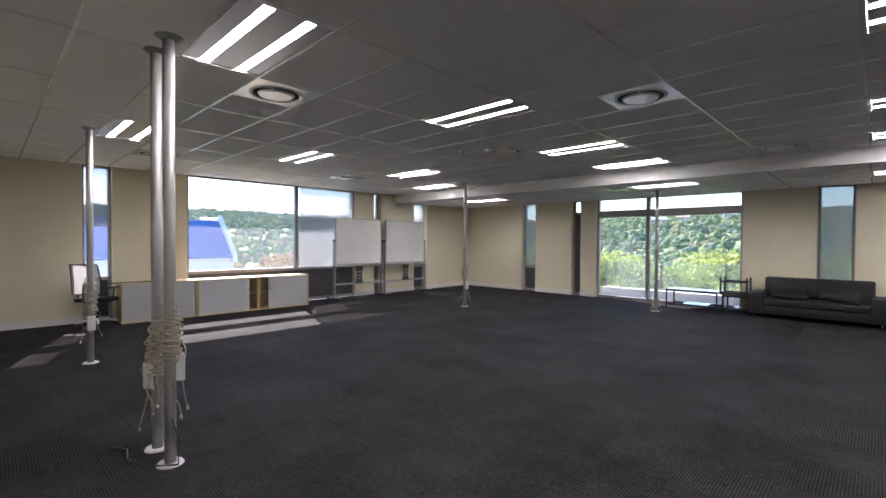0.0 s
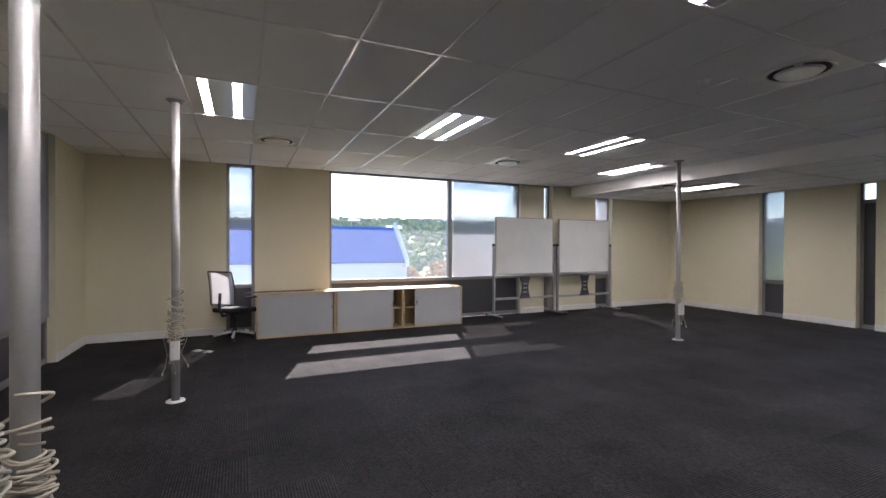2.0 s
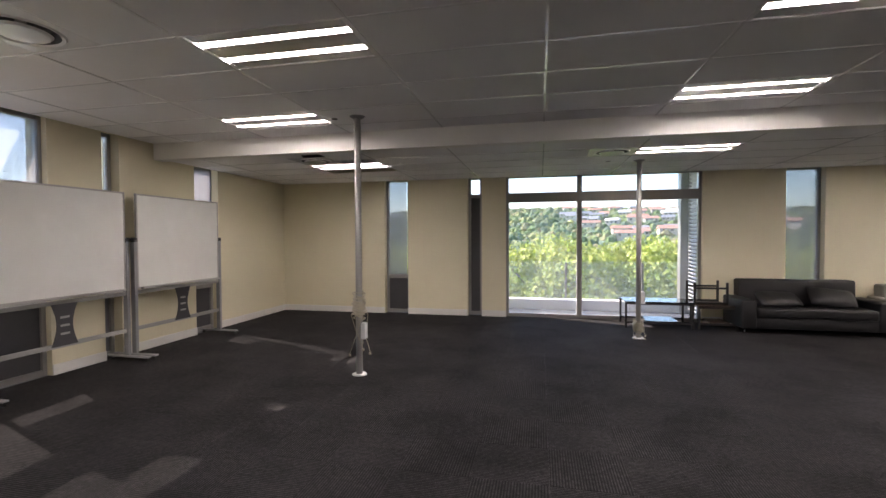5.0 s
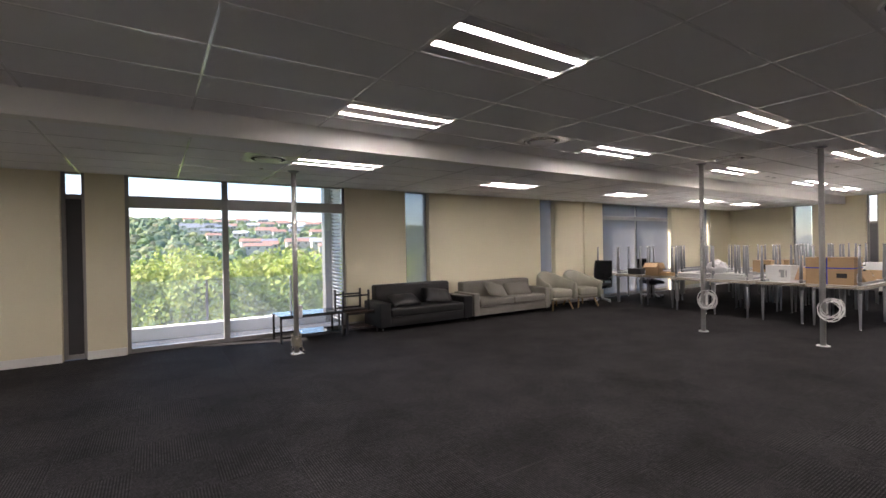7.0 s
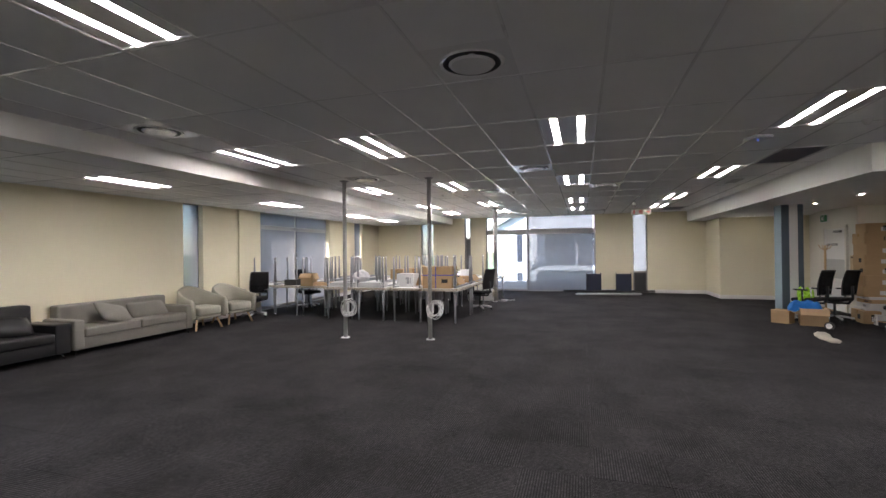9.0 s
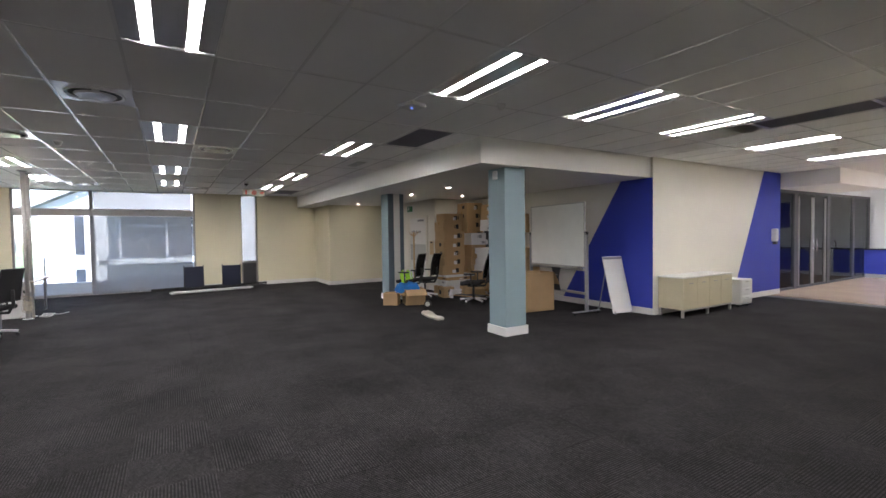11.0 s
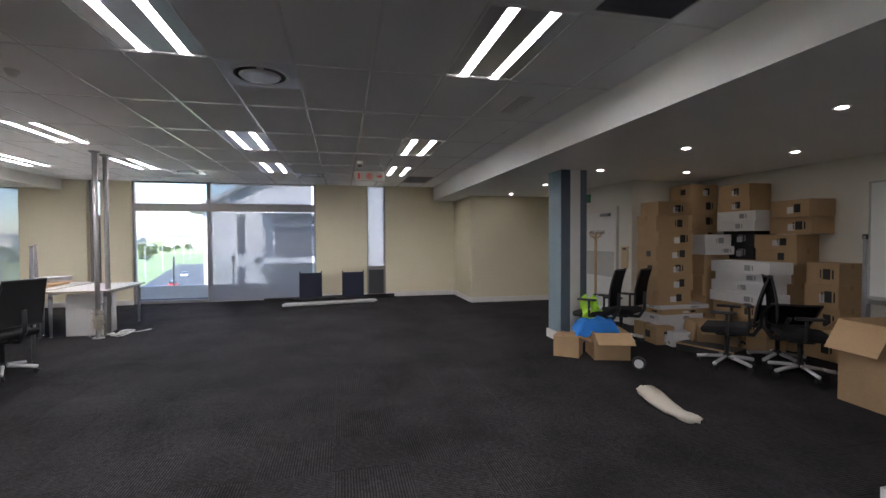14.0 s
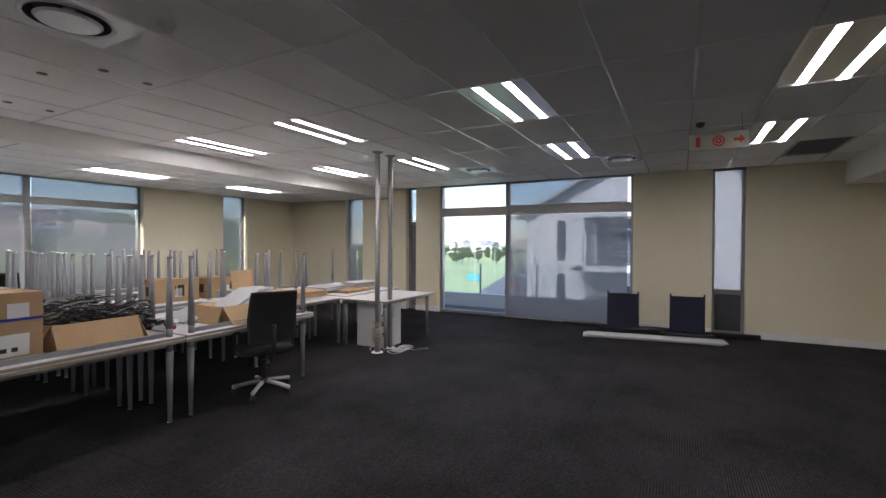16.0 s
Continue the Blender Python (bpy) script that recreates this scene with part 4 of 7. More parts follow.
tambour_cabinet(2.79, 4.05, 2.82, 4.00, "beech sideboard with ribbed grey tambour door, closed")
tambour_cabinet(4.06, 5.27, 4.09, 5.08, "beech sideboard with grey tambour door, slightly open", False)
tambour_cabinet(5.28, 6.48, 5.50, 6.45, "beech sideboard with grey tambour door, part open", False)
bm = bmesh.new()
for k in range(3):
    box(bm, -0.02 - k * 0.035, -0.55 + 0.03 * k, 0.0, 0.008 - k * 0.035, 0.55 + 0.02 * k, 0.014)
solid("wood_strip", bm, M_STRIP, "loose brown wooden strips lying on a sideboard", "wood strip", pose(-9.35, 3.15, 0.731, 0, 0, 4))


def mobile_whiteboard(m, w=1.5, z0=0.90, z1=2.13, label="mobile whiteboard on a grey steel stand", tray_panel=True):
    """Board faces local +x; runs along local y."""
    c = thing("mobile_whiteboard", label, "whiteboard", m, "mobile whiteboards")
    h = w / 2
    part("board", cubes((0.0, -h + 0.015, z0 + 0.015, 0.018, h - 0.015, z1 - 0.015)), M_WBOARD, c, "white writing surface")
    part("board_frame", cubes((-0.006, -h, z0, 0.024, h, z0 + 0.02), (-0.006, -h, z1 - 0.02, 0.024, h, z1), (-0.006, -h, z0 + 0.02, 0.024, -h + 0.02, z1 - 0.02), (-0.006, h - 0.02, z0 + 0.02, 0.024, h, z1 - 0.02)), M_STEEL, c)
    part("pen_tray", cubes((0.024, -h + 0.05, z0 - 0.005, 0.08, h - 0.05, z0 + 0.012), (0.074, -h + 0.05, z0 + 0.012, 0.08, h - 0.05, z0 + 0.025)), M_STEEL, c)
    for s in (-1, 1):
        yy = s * (h + 0.025)
        part("post", cubes((-0.035, yy - 0.022, 0.07, 0.035, yy + 0.022, 1.55), bevel=0.008, seg=2), M_SILVER, c)
        part("pivot_knob", cubes((-0.03, yy - 0.03, 1.50, 0.035, yy + 0.03, 1.56), bevel=0.01), M_BLACKPL, c, "black pivot knob")
        bm = cubes((-0.33, yy - 0.035, 0.045, 0.33, yy + 0.035, 0.10), bevel=0.014)
        for v in bm.verts:
            v.co.z -= 0.035 * (abs(v.co.x) / 0.33) if v.co.z > 0.07 else 0
        foot = part("foot", bm, M_SILVER, c)
        for q in (-0.29, 0.29):
            bm = bmesh.new()
            cyl(bm, 0, 0, -0.014, 0.014, 0.0225, n=14, m=Matrix.Translation((q, yy, 0.022)) @ Matrix.Rotation(radians(90), 4, 'X'))
            part("castor", bm, M_BLACKPL, foot)
    part("cross_rail", cubes((-0.012, -h - 0.005, 0.36, 0.012, h + 0.005, 0.41), bevel=0.004), M_STEEL, c)
    part("cross_rail", cubes((-0.012, -h - 0.005, z0 - 0.07, 0.012, h + 0.005, z0 - 0.02), bevel=0.004), M_STEEL, c)
    if tray_panel:
        bm = bmesh.new()
        out = []
        for k in range(13):
            t = k / 12
            out.append((-0.14 + 0.055 * math.sin(math.pi * t), 0.38 + 0.46 * t))
        pts = [(0.014, a, b) for a, b in out] + [(0.014, -a, b) for a, b in out[::-1]]
        poly(bm, pts, (0.008, 0, 0))
        p = part("bracket_plate", bm, M_PANEL, c, "dark waisted bracket plate")
        for k in range(3):
            part("slot", cubes((0.0225, -0.05, 0.50 + k * 0.09, 0.024, 0.05, 0.525 + k * 0.09), bevel=0.0007, seg=1), M_STEEL, p)
    return c


mobile_whiteboard(pose(-9.58, 8.20, 0))
mobile_whiteboard(pose(-9.58, 9.86, 0), label="mobile whiteboard on a grey steel stand by the corner")


def low_table(x0, x1, y0, y1, h, label, top, shelf=True, flip=False, z=0.0, name="coffee_table"):
    m = pose((x0 + x1) / 2, (y0 + y1) / 2, z + (h if flip else 0), 180 if flip else 0)
    c = thing(name, label, "table", m)
    w, d, r = (x1 - x0) / 2, (y1 - y0) / 2, 0.016
    part("tabletop", cubes((-w, -d, h - 0.02, w, d, h), bevel=0.003, seg=1), top, c, "dark tinted tabletop")
    for sx in (-1, 1):
        for sy in (-1, 1):
            part("leg", cubes((sx * (w - r) - r, sy * (d - r) - r, 0, sx * (w - r) + r, sy * (d - r) + r, h - 0.02), bevel=0.002, seg=1), M_BLACKSTEEL, c)
    for s in (-1, 1):
        part("rail", cubes((-w + 2 * r, s * (d - r) - r, h - 0.05, w - 2 * r, s * (d - r) + r, h - 0.021)), M_BLACKSTEEL, c)
        part("rail", cubes((-w + 2 * r, s * (d - r) - r, 0.08, w - 2 * r, s * (d - r) + r, 0.11)), M_BLACKSTEEL, c)
    if shelf:
        part("shelf", cubes((-w * 0.35, -d + 2 * r, 0.112, w * 0.6, d - 2 * r, 0.124)), top, c)
    return c


M_DARKGLASS = mat("dark_glass_top", (0.02, 0.025, 0.03), 0.05, grain=10, vary=0.05, bump=0)
M_DARKWOOD = mat("dark_brown_wood", (0.05, 0.030, 0.020), 0.35, grain=30, vary=0.2, bump=0.04)
low_table(-3.05, -1.98, 12.35, 12.92, 0.45, "black steel coffee table with dark glass top before the glass door", M_DARKGLASS)
low_table(-1.90, -1.30, 12.40, 12.86, 0.40, "small black side table with dark wood top", M_DARKWOOD, name="side_table")
low_table(-1.96, -1.44, 12.44, 12.88, 0.38, "small black side table stacked upside down", M_DARKWOOD, False, True, 0.401, "side_table")


def cushion(x, y, z, w, h, d, rot, material, label):
    bm = bmesh.new()
    bmesh.ops.create_cube(bm, size=1)
    bmesh.ops.subdivide_edges(bm, edges=bm.edges, cuts=7, use_grid_fill=True)
    for v in bm.verts:
        u, q, s = v.co.x * 2, v.co.y * 2, v.co.z * 2
        k = (1 - abs(u) ** 3) * (1 - abs(s) ** 3)
        v.co = Vector((u * w / 2 * (1 - 0.06 * s * s), q * d / 2 * (0.18 + 0.82 * max(0, k) ** 0.6), s * h / 2 * (1 - 0.06 * u * u)))
        v.co += Vector((0, 0.012 * noise.noise(v.co * 9), 0.010 * noise.noise(v.co * 7 + Vector((3, 1, 2)))))
    return solid("cushion", bm, material, label, "cushion", pose(x, y, z, *rot), "sofa cushions", smooth=True)


def sofa(x0, x1, y0, y1, label, cover, seat_h, back_h, arm_h, arm_w, leg_mat, name="sofa", split=1, leg_h=0.09):
    c = thing(name, label, "sofa", pose((x0 + x1) / 2, (y0 + y1) / 2, 0))
    w, d = (x1 - x0) / 2, (y1 - y0) / 2
    part("base", cubes((-w + arm_w * 0.5, -d + 0.03, leg_h, w - arm_w * 0.5, d - 0.02, seat_h - 0.15), bevel=0.015), cover, c, smooth=True)
    ww = 2 * (w - arm_w) / split
    for k in range(split):
        bm = cubes((-w + arm_w + k * ww + 0.004, -d, seat_h - 0.15, -w + arm_w + (k + 1) * ww - 0.004, d - 0.2, seat_h), bevel=0.035, seg=4)
        for v in bm.verts:
            v.co.z += 0.006 * noise.noise(v.co * 6)
        part("seat_cushion", bm, cover, c, smooth=True)
    bm = cubes((-w + arm_w * 0.8, d - 0.22, leg_h, w - arm_w * 0.8, d, back_h), bevel=0.04, seg=4)
    for v in bm.verts:
        v.co.y += 0.07 * max(0, v.co.z - seat_h)
    part("backrest", bm, cover, c, smooth=True)
    for s in (-1, 1):
        a0, a1 = sorted((s * w, s * (w - arm_w)))
        part("armrest", cubes((a0, -d + 0.01, leg_h, a1, d - 0.03, arm_h), bevel=0.03, seg=4), cover, c, smooth=True)
        for q in (-1, 1):
            bm = bmesh.new()
            tube(bm, [(s * (w - 0.10), q * (d - 0.12), leg_h + 0.02), (s * (w - 0.06), q * (d - 0.07), 0.0)], 0.014, 8)
            part("leg", bm, leg_mat, c, "metal leg", True)
    return c


sofa(-1.36, 0.70, 12.14, 12.94, "black leatherette two-seat sofa against the wall", M_LEATHER, 0.42, 0.82, 0.54, 0.22, M_CHROME)
cushion(-0.72, 12.44, 0.53, 0.60, 0.36, 0.16, (-62, 0, 4), M_LEATHER, "black leatherette cushion lying on the sofa")
cushion(0.05, 12.50, 0.56, 0.62, 0.38, 0.17, (-50, 6, -6), M_LEATHER, "black leatherette cushion lying on the sofa")
sofa(0.76, 2.98, 12.18, 12.96, "long grey upholstered sofa with loose cushions", M_GREYFAB, 0.42, 0.76, 0.56, 0.16, M_BLACKSTEEL, split=2)
cushion(1.62, 12.52, 0.56, 0.62, 0.42, 0.17, (-48, 14, 8), M_GREYFAB, "rumpled grey cushion leaning on the sofa back")
cushion(2.32, 12.60, 0.54, 0.72, 0.34, 0.17, (-40, 0, -3), M_GREYFAB, "grey cushion leaning on the sofa back")


def armchair(x, y, rz):
    """Rounded tub chair that faces local -y."""
    c = thing("armchair", "pale sage tub armchair with splayed beech legs", "armchair", pose(x, y, 0, 0, 0, rz) @ Matrix.Scale(1.12, 4), "tub armchairs")
    part("seat", cubes((-0.25, -0.32, 0.26, 0.25, 0.16, 0.43), bevel=0.05, seg=4), M_SAGE, c, smooth=True)
    bm = bmesh.new()
    n, inner, outer = 20, [], []
    for i in range(n + 1):
        t = i / n
        a = math.pi * (-0.08 + 1.16 * t)
        hgt = 0.56 + 0.23 * math.sin(math.pi * min(1, max(0, t))) ** 1.6
        yb = 0.02 if 0.05 < t < 0.95 else -0.03
        row = []
        for r, z, dz in ((0.27, 0.24, 0), (0.29, 0.5, 0), (0.315, hgt - 0.03, 0), (0.345, hgt, 0), (0.375, hgt - 0.03, 0), (0.385, 0.5, 0), (0.355, 0.2, 0)):
            row.append(bm.verts.new((r * math.cos(a), r * 0.98 * math.sin(a) + yb - (0.22 * max(0, math.cos(a) ** 6) if r else 0), z)))
        inner.append(row)
    for u, v in zip(inner, inner[1:]):
        for k in range(6):
            bm.faces.new((u[k], u[k + 1], v[k + 1], v[k]))
        bm.faces.new((u[6], u[0], v[0], v[6]))
    bm.faces.new(inner[0]), bm.faces.new(inner[-1][::-1])
    bmesh.ops.recalc_face_normals(bm, faces=bm.faces)
    part("shell", bm, M_SAGE, c, "curved back and arms in one shell", True)
    part("underframe", cubes((-0.26, -0.3, 0.2, 0.26, 0.28, 0.27), bevel=0.03, seg=3), M_SAGE, c, smooth=True)
    for sx in (-1, 1):
        for sy in (-1, 1):
            bm = bmesh.new()
            tube(bm, [(sx * 0.20, sy * 0.2 - 0.02, 0.22), (sx * 0.27, sy * 0.27 - 0.02, 0.0)], 0.018, 10)
            part("leg", bm, M_WOODLEG, c, "tapered beech leg", True)
    return c


armchair(3.38, 12.46, -8)
armchair(4.26, 12.42, -12)


# ---- bench desks, half of them stacked upside down ----
def desk(m, label, length=1.55, width=0.79, h=0.73):
    c = thing("desk", label, "desk", m, "bench desks")
    l, w = length / 2, width / 2
    top = part("desktop", cubes((-l, -w, h - 0.028, l, w, h), bevel=0.003, seg=1), [M_DESK, M_DESKEDGE], c, "pale grey desktop with tan edging")
    for p in top.data.polygons:
        p.material_index = 0 if abs(p.normal.z) > 0.5 else 1
    for sx in (-1, 1):
        for sy in (-1, 1):
            bm = bmesh.new()
            x, y = sx * (l - 0.09), sy * (w - 0.08)
            cyl(bm, x, y, h - 0.10, h - 0.028, 0.026, n=14), cyl(bm, x, y, 0.02, h - 0.10, 0.016, 0.031, n=14)
            leg = part("leg", bm, M_SILVER, c, "tapered silver leg", True)
            bm = bmesh.new()
            cyl(bm, x, y, 0.0, 0.02, 0.028, 0.018, n=14)
            part("foot", bm, M_CHROME, leg, smooth=True)
    for s in (-1, 1):
        part("underframe", cubes((-l + 0.12, s * (w - 0.1) - 0.02, h - 0.065, l - 0.12, s * (w - 0.1) + 0.02, h - 0.029)), M_SILVER, c)
    return c


DESK_SPOTS = []
for row, (y0, x0, cols) in enumerate(((7.25, 5.16, 2), (8.06, 5.16, 3), (8.96, 5.16, 3), (9.77, 5.16, 3), (10.68, 5.46, 3), (11.49, 5.46, 3), (12.2, 5.5, 1))):
    for k in range(cols):
        DESK_SPOTS.append((x0 + 1.56 * k + 0.775, y0 + 0.395))
DESK_SPOTS += [(10.66, 8.54), (10.68, 9.42)]
first = desk(pose(*DESK_SPOTS[0], 0), "pale grey bench desk on silver legs")
flip_first = desk(pose(DESK_SPOTS[0][0], DESK_SPOTS[0][1], 0.731 + 0.73, 180), "pale grey desk stacked upside down, legs in the air")
for i, (x, y) in enumerate(DESK_SPOTS[1:]):
    copy_thing(first, pose(x, y, 0))
    if i not in (3, 9, 17):
        copy_thing(flip_first, pose(x + random.uniform(-0.02, 0.02), y + random.uniform(-0.015, 0.015), 0.731 + 0.73, 180, 0, random.uniform(-0.6, 0.6)))
ZD = 0.731 + 0.028 + 0.001   # top of an upturned desktop
desk(pose(10.36, 7.62, 0), "pale grey single desk with a pedestal beneath", 1.42, 0.90)
ped = thing("pedestal", "white panel pedestal with round cable ports under the desk", "pedestal", pose(10.02, 7.56, 0))
part("body", cubes((-0.22, -0.26, 0, 0.22, 0.26, 0.66), bevel=0.004, seg=1), M_WHITEPL, ped)
for k in range(3):
    bm = bmesh.new()
    cyl(bm, 0, 0, 0, 0.004, 0.035, n=20, m=Matrix.Translation((-0.224, 0.02 - 0.24, 0.2 + 0.16 * k)) @ Matrix.Rotation(radians(90), 4, 'Y'))
    part("cable_port", bm, M_BLACKPL, ped, "round black cable port")
office_chair(7.60, 7.30, -24, "black office chair pushed to the desk edge", 10, back=M_BLACKFAB)
office_chair(7.0, 12.2, 160)


def carton(m, w, d, h, label, flaps=(), material=None, marks=True, seed=0, group="", name="cardboard_box", tape=True):
    """A box standing on local z=0, front on -y. flaps: angles of the open top flaps (front, back, left, right), none: closed."""
    rng = random.Random(seed)
    material = material or M_CARD
    c = thing(name, label, "box", m, group)
    x, y, t = w / 2, d / 2, 0.005
    for bx in ((-x, -y, 0, x, -y + t, h), (-x, y - t, 0, x, y, h), (-x, -y + t, 0, -x + t, y - t, h), (x - t, -y + t, 0, x, y - t, h)):
        part("side_wall", cubes(bx), material, c)
    part("bottom", cubes((-x + t, -y + t, 0, x - t, y - t, t)), material, c)
    if not flaps:
        part("lid_flap", cubes((-x, -y, h, x, -0.002, h + t)), material, c)
        part("lid_flap", cubes((-x, 0.002, h, x, y, h + t)), material, c)
        if tape and material is M_CARD and rng.random() < 0.7:
            part("tape", cubes((-x - 0.001, -0.025, h - 0.06, x + 0.001, 0.025, h + t + 0.001)), M_TAPE, c, "strip of parcel tape")
    else:
        for (ax, sgn, ln, off), ang in zip((("x", -1, w, y), ("x", 1, w, y), ("y", -1, d, x), ("y", 1, d, x)), flaps):
            f = min(off, 0.30)
            bm = cubes((-ln / 2, 0, 0, ln / 2, f, 0.005))
            base = Matrix.Rotation(0 if (ax == "x" and sgn > 0) else math.pi if ax == "x" else (math.pi / 2 if sgn < 0 else -math.pi / 2), 4, 'Z')
            bm.transform(Matrix.Translation((0, sgn * off, h) if ax == "x" else (sgn * off, 0, h)) @ base @ Matrix.Rotation(radians(ang), 4, 'X'))
            part("flap", bm, M_CARDIN, c, "open cardboard flap")
    if marks:
        ink = M_INK if material is M_CARD else M_SILVER
        a = x * rng.uniform(0.15, 0.5)
        part("print_mark", cubes((a - 0.055, -y - 0.0015, h * 0.25, a + 0.035, -y - 0.0005, h * 0.75)), ink, c, "dark printed block")
        if rng.random() < 0.6:
            part("print_mark", cubes((a + 0.055, -y - 0.0015, h * 0.28, a + 0.075, -y - 0.0005, h * 0.72)), ink, c, "dark printed bar")
        if rng.random() < 0.5:
            part("print_mark", cubes((a - 0.09, -y - 0.0015, h * 0.3, a - 0.075, -y - 0.0005, h * 0.7)), ink, c, "dark printed bar")
        if rng.random() < 0.6:
            part("label", cubes((-x * 0.1, -y - 0.0015, h * 0.2, x * 0.22, -y - 0.0005, h * 0.6)), M_WHITEBOX, c, "white shipping label")
        if rng.random() < 0.55:
            part("print_mark", cubes((-x - 0.0015, -y * 0.5, h * 0.3, -x - 0.0005, -y * 0.05, h * 0.7)), ink, c, "dark printed block")
    return c


# things on the desks
strapped = carton(pose(5.48, 7.74, ZD, 0, 0, 3), 0.56, 0.66, 0.47, "closed brown carton with blue straps on the desk", seed=3, marks=False)
part("strap", cubes((-0.283, -0.333, 0.28, 0.283, -0.331, 0.30), (-0.283, 0.331, 0.28, 0.283, 0.333, 0.30), (-0.2825, -0.331, 0.28, -0.281, 0.331, 0.30), (0.281, -0.331, 0.28, 0.2825, 0.331, 0.30)), M_BLUE, strapped, "blue plastic strap")
part("strap", cubes((-0.2825, 0.02, 0.0, -0.281, 0.04, 0.4755), (-0.281, 0.02, 0.4755, 0.281, 0.04, 0.477), (0.281, 0.02, 0.0, 0.2825, 0.04, 0.4755)), M_BLUE, strapped, "blue plastic strap")
part("print_mark", cubes((-0.2815, -0.24, 0.12, -0.2805, -0.10, 0.20)), M_INK, strapped, "dark printed block")
carton(pose(6.14, 7.72, ZD, 0, 0, 1), 0.60, 0.46, 0.20, "open brown carton full of cables", (-62, -70, -60, -65), marks=False, seed=4)
carton(pose(7.55, 7.70, ZD, 0, 0, 2), 0.66, 0.46, 0.17, "open brown carton holding grey panels", (-50, -160, -70, -70), marks=False, seed=5)
carton(pose(6.1, 8.35, ZD, 0, 0, 8), 0.6, 0.42, 0.26, "white carton with an open brown flap", (-60, -20, -50, -60), M_WHITEBOX, False, seed=6)
carton(pose(8.05, 9.75, ZD, 0, 0, -4), 0.62, 0.40, 0.31, "closed brown carton on the desks", seed=7)
carton(pose(8.72, 9.70, ZD, 0, 0, 5), 0.58, 0.42, 0.30, "closed brown carton on the desks", seed=8)
carton(pose(8.95, 9.05, ZD, 0, 0, 6), 0.42, 0.56, 0.12, "low brown carton with its lid raised upright", (-30, 82, -80, -80), marks=False, seed=9)
carton(pose(5.62, 8.58, ZD, 0, 0, -92), 0.42, 0.34, 0.30, "white carton with printed front on the desk", material=M_WHITEBOX, seed=10)
carton(pose(5.50, 11.18, ZD, 0, 0, -80), 0.30, 0.30, 0.30, "open brown carton on a desk", (-40, -120, -60, -70), marks=False, seed=11)
carton(pose(5.58, 11.72, ZD, 0, 0, -85), 0.34, 0.2, 0.14, "small black carton on a desk", material=M_BLACKPL, marks=False, seed=12)

carton(pose(8.62, 8.42, ZD, 0, 0, -14), 0.46, 0.36, 0.13, "open white carton with black clutter", (-60, -150, -60, -70), M_WHITEBOX, False, seed=13)
box_label = thing("shipping_label", "white shipping labels stuck on a brown carton", "label", pose(5.48, 7.406, ZD, 0, 0, 3))
part("sheet", cubes((0.10, 0.0, 0.30, 0.22, 0.002, 0.40)), M_WHITEPL, box_label)
part("sheet", cubes((-0.02, 0.0, 0.33, 0.06, 0.002, 0.37)), M_WHITEPL, box_label)
part("sheet", cubes((-0.10, 0.0, 0.04, 0.22, 0.002, 0.19)), M_WHITEPL, box_label)
for k in range(4):
    part("text_bar", cubes((-0.06 + 0.06 * k, -0.001, 0.07, -0.025 + 0.06 * k, -0.0002, 0.10)), M_INK, box_label)
rng = random.Random(21)
for k in range(54):
    bm = bmesh.new()
    cx, cy, pts = 6.12 + rng.uniform(-0.16, 0.42), 7.76 + rng.uniform(-0.12, 0.12), []
    a0, r = rng.uniform(0, 6.28), rng.uniform(0.06, 0.17)
    top = 0.30 * max(0.1, 1 - ((cx - 6.10) / 0.62) ** 2)
    zc = ZD + 0.05 + rng.uniform(0.35, 1.0) * top
    tilt_a, tilt_b = rng.uniform(-0.3, 0.3), rng.uniform(-0.3, 0.3)
    for q in range(13):
        a = a0 + q * 0.40
        dx, dy = 1.5 * r * math.cos(a), r * 0.9 * math.sin(a)
        pts.append((cx + dx + 0.012 * math.sin(3 * q), cy + dy, max(ZD + 0.02, zc + tilt_a * dx + tilt_b * dy + 0.02 * math.sin(a * 2.3 + k))))
    tube(bm, pts, rng.uniform(0.004, 0.0075), 5)
    ex = pts[-1]
    box(bm, ex[0] - 0.022, ex[1] - 0.015, ex[2] - 0.012, ex[0] + 0.03, ex[1] + 0.015, ex[2] + 0.016)
    solid("power_cable", bm, M_RED if k == 17 else M_SILVER if k % 7 == 0 else M_BLACKPL, "tangled power cable heaped in an open carton", "cable", group="heap of cables", smooth=True)
for k in range(40):
    u = rng.uniform(-0.34, 0.42)
    m = pose(6.42 + u, 7.76 + rng.uniform(-0.22, 0.2), ZD + 0.012 + rng.uniform(0, 0.20) * max(0, 1 - abs(u) / 0.5), rng.uniform(-30, 30), rng.uniform(-30, 30), rng.uniform(0, 180))
    bm = cubes((-0.06, -0.025, 0, 0.06, 0.025, 0.035), bevel=0.006)
    solid("plug_adapter", bm, M_RED if k % 13 == 5 else M_WHITEPL if k % 17 == 3 else M_BLACKPL, "small power adapter in the heap", "adapter", m, "heap of adapters")
for k in range(12):
    bm = cubes((-0.05, -0.03, 0, 0.05, 0.03, 0.03), bevel=0.006)
    solid("plug_adapter", bm, M_BLACKPL, "small black adapter in a white carton", "adapter", pose(8.62 + rng.uniform(-0.12, 0.12), 8.42 + rng.uniform(-0.08, 0.08), ZD + 0.012 + 0.025 * (k // 3), rng.uniform(-12, 12), rng.uniform(-12, 12), rng.uniform(0, 180)), "adapters in a white carton")


